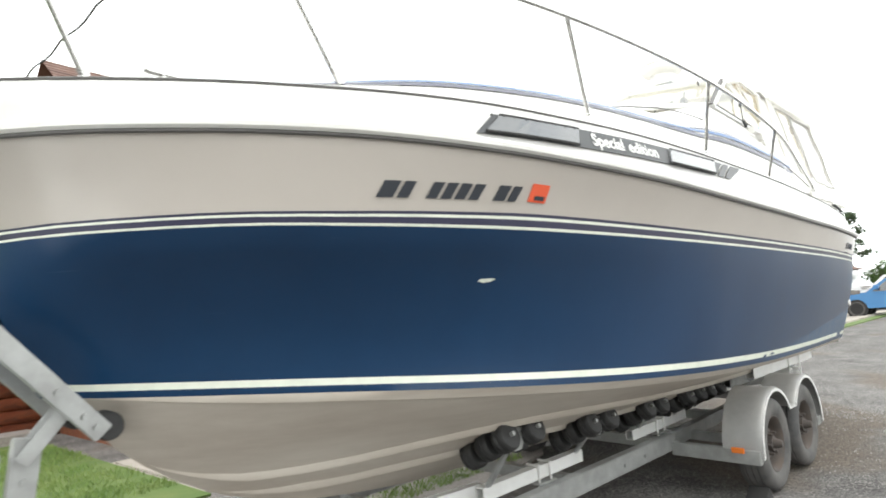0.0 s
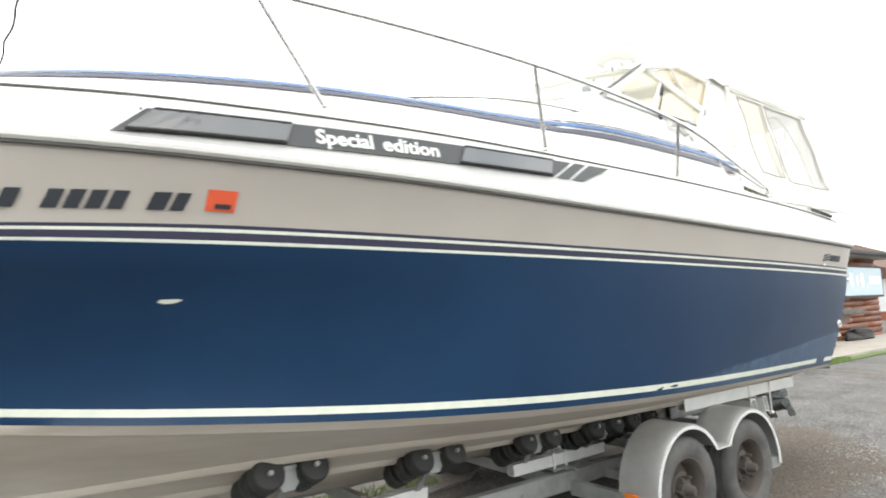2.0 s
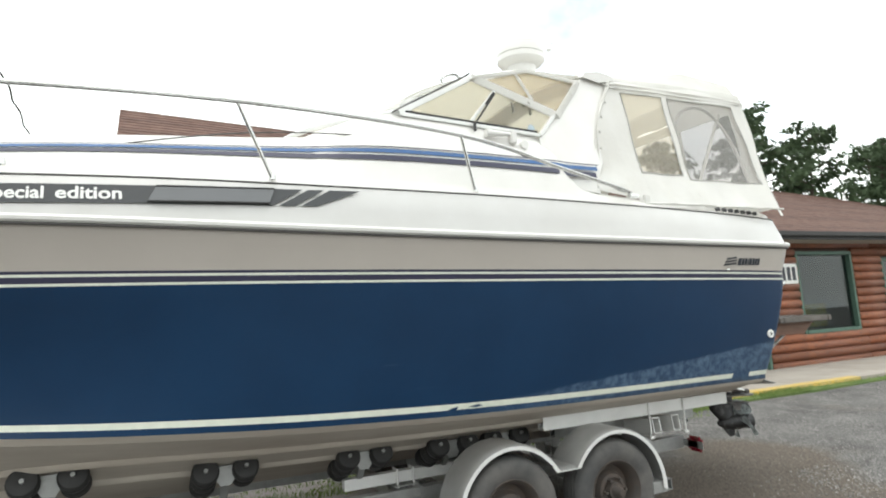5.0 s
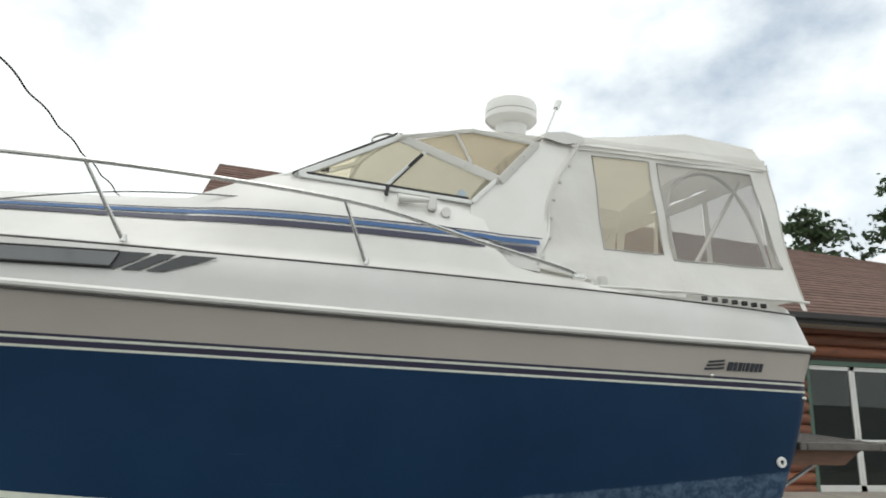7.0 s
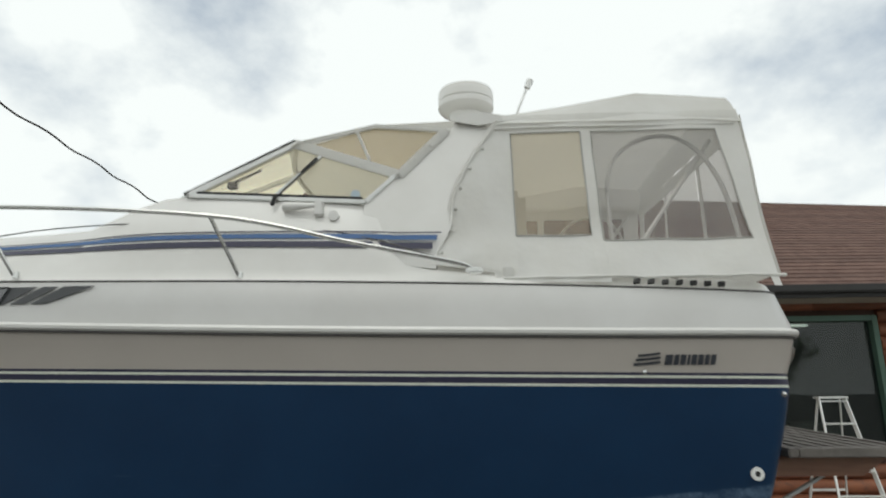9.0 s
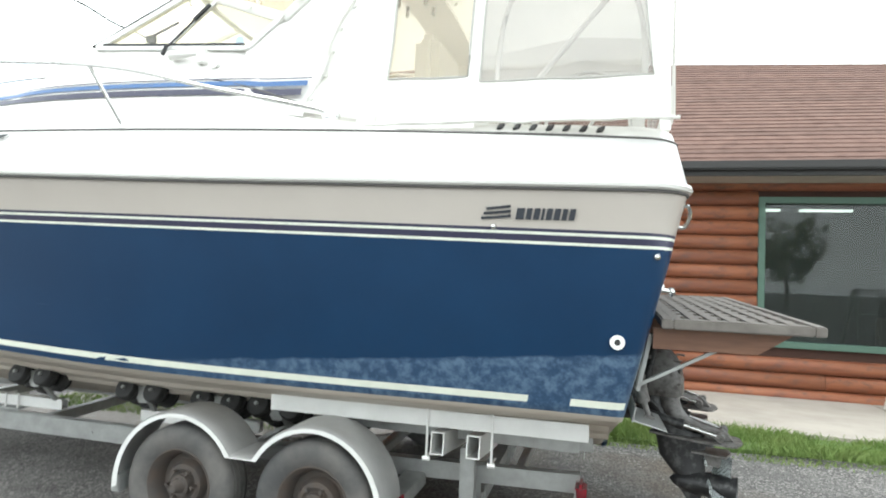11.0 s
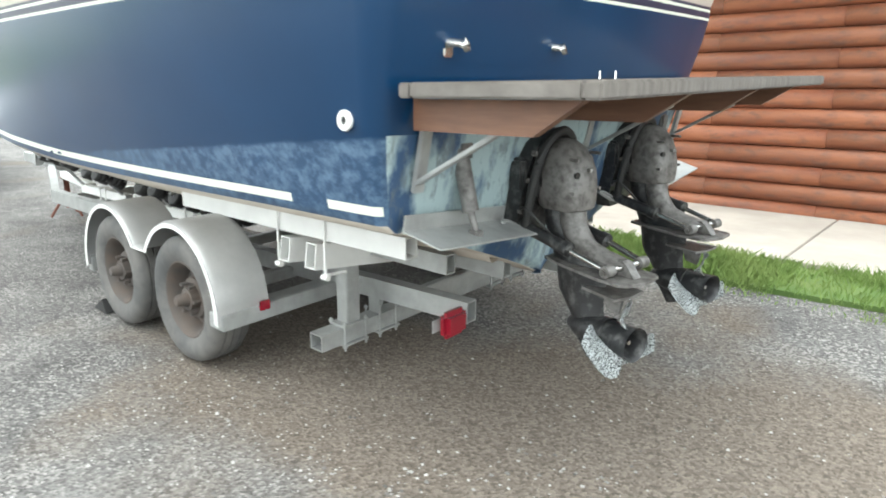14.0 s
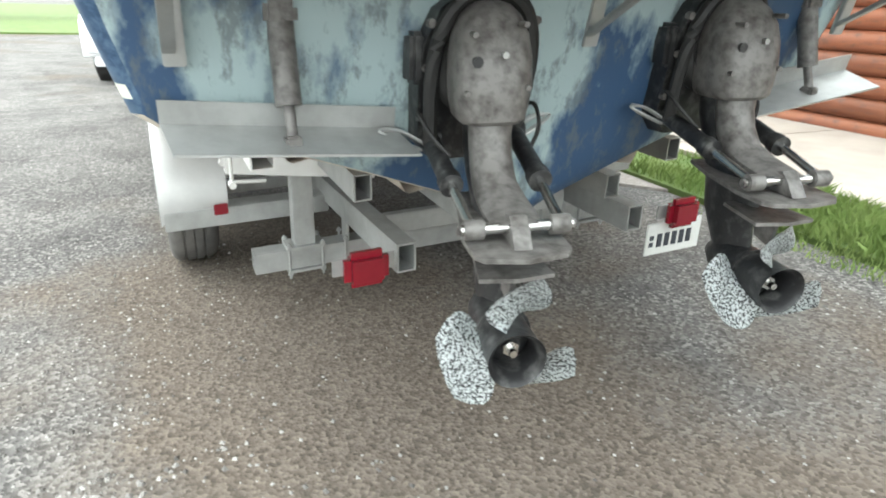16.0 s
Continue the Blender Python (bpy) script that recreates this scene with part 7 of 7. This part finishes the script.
def tree(name, label, seed, height, pine):
    rng = random.Random(seed)
    t = thing(name, label, "tree")
    wob = [Vector((rng.uniform(-0.1, 0.1), rng.uniform(-0.1, 0.1), 0)) * k for k in range(7)]
    pts = [Vector((0, 0, height * (0.96 if pine else 0.7) * k / 6)) + wob[k] * 0.5 for k in range(7)]
    part("trunk", tube(pts, [0.22 - 0.03 * k for k in range(7)], 8), M_BARK, t, "", True)
    bm = bmesh.new()
    lm = bmesh.new()
    n = 40 if pine else 26
    for k in range(n):
        f = rng.uniform(0.42, 1.0) if pine else rng.uniform(0.35, 0.75)
        z = height * f
        reach = (height * 0.26 * (1.25 - f) + 0.35) * rng.uniform(0.6, 1.1) if pine else height * 0.30 * rng.uniform(0.5, 1.1)
        a = rng.uniform(0, 6.28)
        base = Vector((0, 0, z)) if pine else Vector((0, 0, z * 0.75))
        tip = Vector((reach * math.cos(a), reach * math.sin(a), z + reach * (0.12 if pine else 0.55)))
        lm = tube([base, base.lerp(tip, 0.5) + Vector((0, 0, 0.08)), tip], [0.05, 0.035, 0.012], 5, lm)
        for j in range(9 if pine else 12):
            c = base.lerp(tip, rng.uniform(0.35, 1.08)) + Vector((rng.gauss(0, 0.28), rng.gauss(0, 0.28), rng.gauss(0.05, 0.16 if pine else 0.3)))
            for q in range(11):
                leaf_card(bm, c + Vector((rng.gauss(0, 0.17), rng.gauss(0, 0.17), rng.gauss(0, 0.10 if pine else 0.16))), rng.uniform(0.07, 0.16), rng)
    part("branching", lm, M_BARK, t)
    part("crown", bm, M_LEAF if pine else M_LEAF2, t, "uneven crown of dark needles" if pine else "leafy green crown")
    return t


pine = tree("pine_tree", "tall dark pine with an open ragged crown", 5, 12.0, True)
tagged(pine, group="pines behind the building")
pine.location = (25.5, 17.0, 0)
for x, y, r, s in ((22.4, 19.9, 5.1, 0.9), (31.5, 17.5, 1.3, 0.98), (36.0, 16.0, 2.6, 0.9), (41.0, 19.5, 4.0, 1.0), (63.0, 10.0, 0.6, 0.7), (70.0, 4.0, 2.0, 0.6)):
    c = copy_thing(pine, pose(x, y, 0, 0, 0, r * 57.3) @ Matrix.Scale(s, 4))
oak = tree("leafy_tree", "broad leafy tree at the edge of the lot", 11, 7.5, False)
tagged(oak, group="trees round the lot")
oak.location = (-36, -9, 0)
for x, y, r, s in ((-38, -3, 1.0, 1.1), (-35, 2.5, 2.0, 0.9), (-39, 8, 3.0, 1.2), (-37, -16, 4.0, 1.0), (-41, 14, 5.0, 1.1), (58, 3, 0.5, 0.6), (60, 7.5, 1.7, 0.5), (66, -3, 2.6, 0.6), (-14, -42, 3.3, 1.2), (2, -46, 4.4, 1.3), (16, -44, 5.5, 1.1), (30, -47, 0.2, 1.3)):
    copy_thing(oak, pose(x, y, 0, 0, 0, r * 57.3) @ Matrix.Scale(s, 4))
slab("far_lawn", [(-90, -40), (-21.5, -40), (-21.5, 40), (-90, 40)], -0.05, 0.05, M_GRASSBASE, "bright green far lawn beyond the lot", "lawn")


# ---- grass, weeds and loose stones ----
def blades(name, label, spots, seed):
    rng = random.Random(seed)
    verts, faces = [], []
    for x0, x1, y0, y1, z, n, h in spots:
        for _ in range(n):
            x, y = rng.uniform(x0, x1), rng.uniform(y0, y1)
            dens = noise.noise((x * 1.1, y * 1.6, 7.7))
            if dens < -0.22 and rng.random() < 0.75:
                continue
            hh = h * rng.uniform(0.35, 1.1) * (1.0 + 0.5 * dens)
            a = rng.uniform(0, 6.28)
            w = rng.uniform(0.003, 0.006)
            lx, ly = rng.gauss(0, 0.35) * hh, rng.gauss(0, 0.35) * hh
            cx, cy = w * math.cos(a), w * math.sin(a)
            i = len(verts)
            verts += [(x - cx, y - cy, z), (x + cx, y + cy, z), (x + cx * 0.6 + lx * 0.4, y + cy * 0.6 + ly * 0.4, z + hh * 0.6), (x + lx, y + ly, z + hh)]
            faces += [(i, i + 1, i + 2), (i, i + 2, i + 3)]
    me = bpy.data.meshes.new(name)
    me.from_pydata(verts, [], faces)
    me.materials.append(M_BLADE)
    tagged(new(name, me), label, "grass", kind="stuff")


blades("grass", "uneven green grass along lot and lawn", [(-3.2, 0.6, 1.92, 2.72, 0.15, 9000, 0.09), (0.6, 4.8, 1.9, 2.72, 0.15, 15000, 0.10), (4.8, 12, 2.2, 2.5, 0.15, 5000, 0.08), (-6.5, -3.62, 3.2, 8.3, 0.16, 16000, 0.07), (0.4, 4.6, 1.70, 1.95, 0.12, 1500, 0.05), (-4.3, -1.2, 1.05, 1.95, 0.10, 6000, 0.06), (-3.4, -0.6, 1.5, 2.0, 0.12, 3500, 0.07)], 3)


def stones(seed):
    rng = random.Random(seed)
    verts, faces = [], []
    for x0, x1, y0, y1, n, big in ((-2.5, 4.5, -3.6, 2.0, 12000, 0.007), (-3.5, 5.5, -4.5, 2.0, 3000, 0.012), (-3.0, 5.0, -4.0, -1.2, 2500, 0.009), (1.6, 3.0, -2.2, -0.6, 1800, 0.012), (1.6, 5.0, -1.2, 2.0, 3500, 0.009)):
        for _ in range(n):
            x, y = rng.uniform(x0, x1), rng.uniform(y0, y1)
            if noise.noise((x * 0.9, y * 0.9, 1.3)) < -0.05 and rng.random() < 0.8:
                continue
            if x < 1.8 and -0.9 < y < 1.3 and rng.random() < 0.75:
                continue
            r = big * rng.uniform(0.4, 1.2)
            z = lot_height(x, y) + min(noise.noise((x * 0.5, y * 0.5, 3.1)) * 0.02 - 0.006, 0.004)
            a = rng.uniform(0, 6.28)
            i = len(verts)
            for k in range(4):
                q = a + k * 1.57 + rng.uniform(-0.3, 0.3)
                verts.append((x + r * math.cos(q), y + r * math.sin(q) * 0.8, z + r * 0.1))
            verts.append((x + rng.uniform(-0.3, 0.3) * r, y + rng.uniform(-0.3, 0.3) * r, z + r * rng.uniform(0.5, 0.9)))
            faces += [(i, i + 1, i + 4), (i + 1, i + 2, i + 4), (i + 2, i + 3, i + 4), (i + 3, i, i + 4)]
    me = bpy.data.meshes.new("loose_stones")
    me.from_pydata(verts, [], faces)
    m = mat("stone_chip", (0.42, 0.40, 0.37), 0.8, scale=50, amount=0.4)
    n_, l_, b_ = nodes_of(m)
    ge = n_.new("ShaderNodeNewGeometry")
    rp = n_.new("ShaderNodeValToRGB")
    rp.color_ramp.elements[0].color, rp.color_ramp.elements[1].color = (0.06, 0.055, 0.05, 1), (0.38, 0.37, 0.35, 1)
    l_.new(ge.outputs["Random Per Island"], rp.inputs["Fac"])
    l_.new(rp.outputs[0], b_.inputs["Base Color"])
    me.materials.append(m)
    tagged(new("loose_stones", me), "loose pale stone chips scattered on the lot", "stones", kind="stuff")


stones(9)
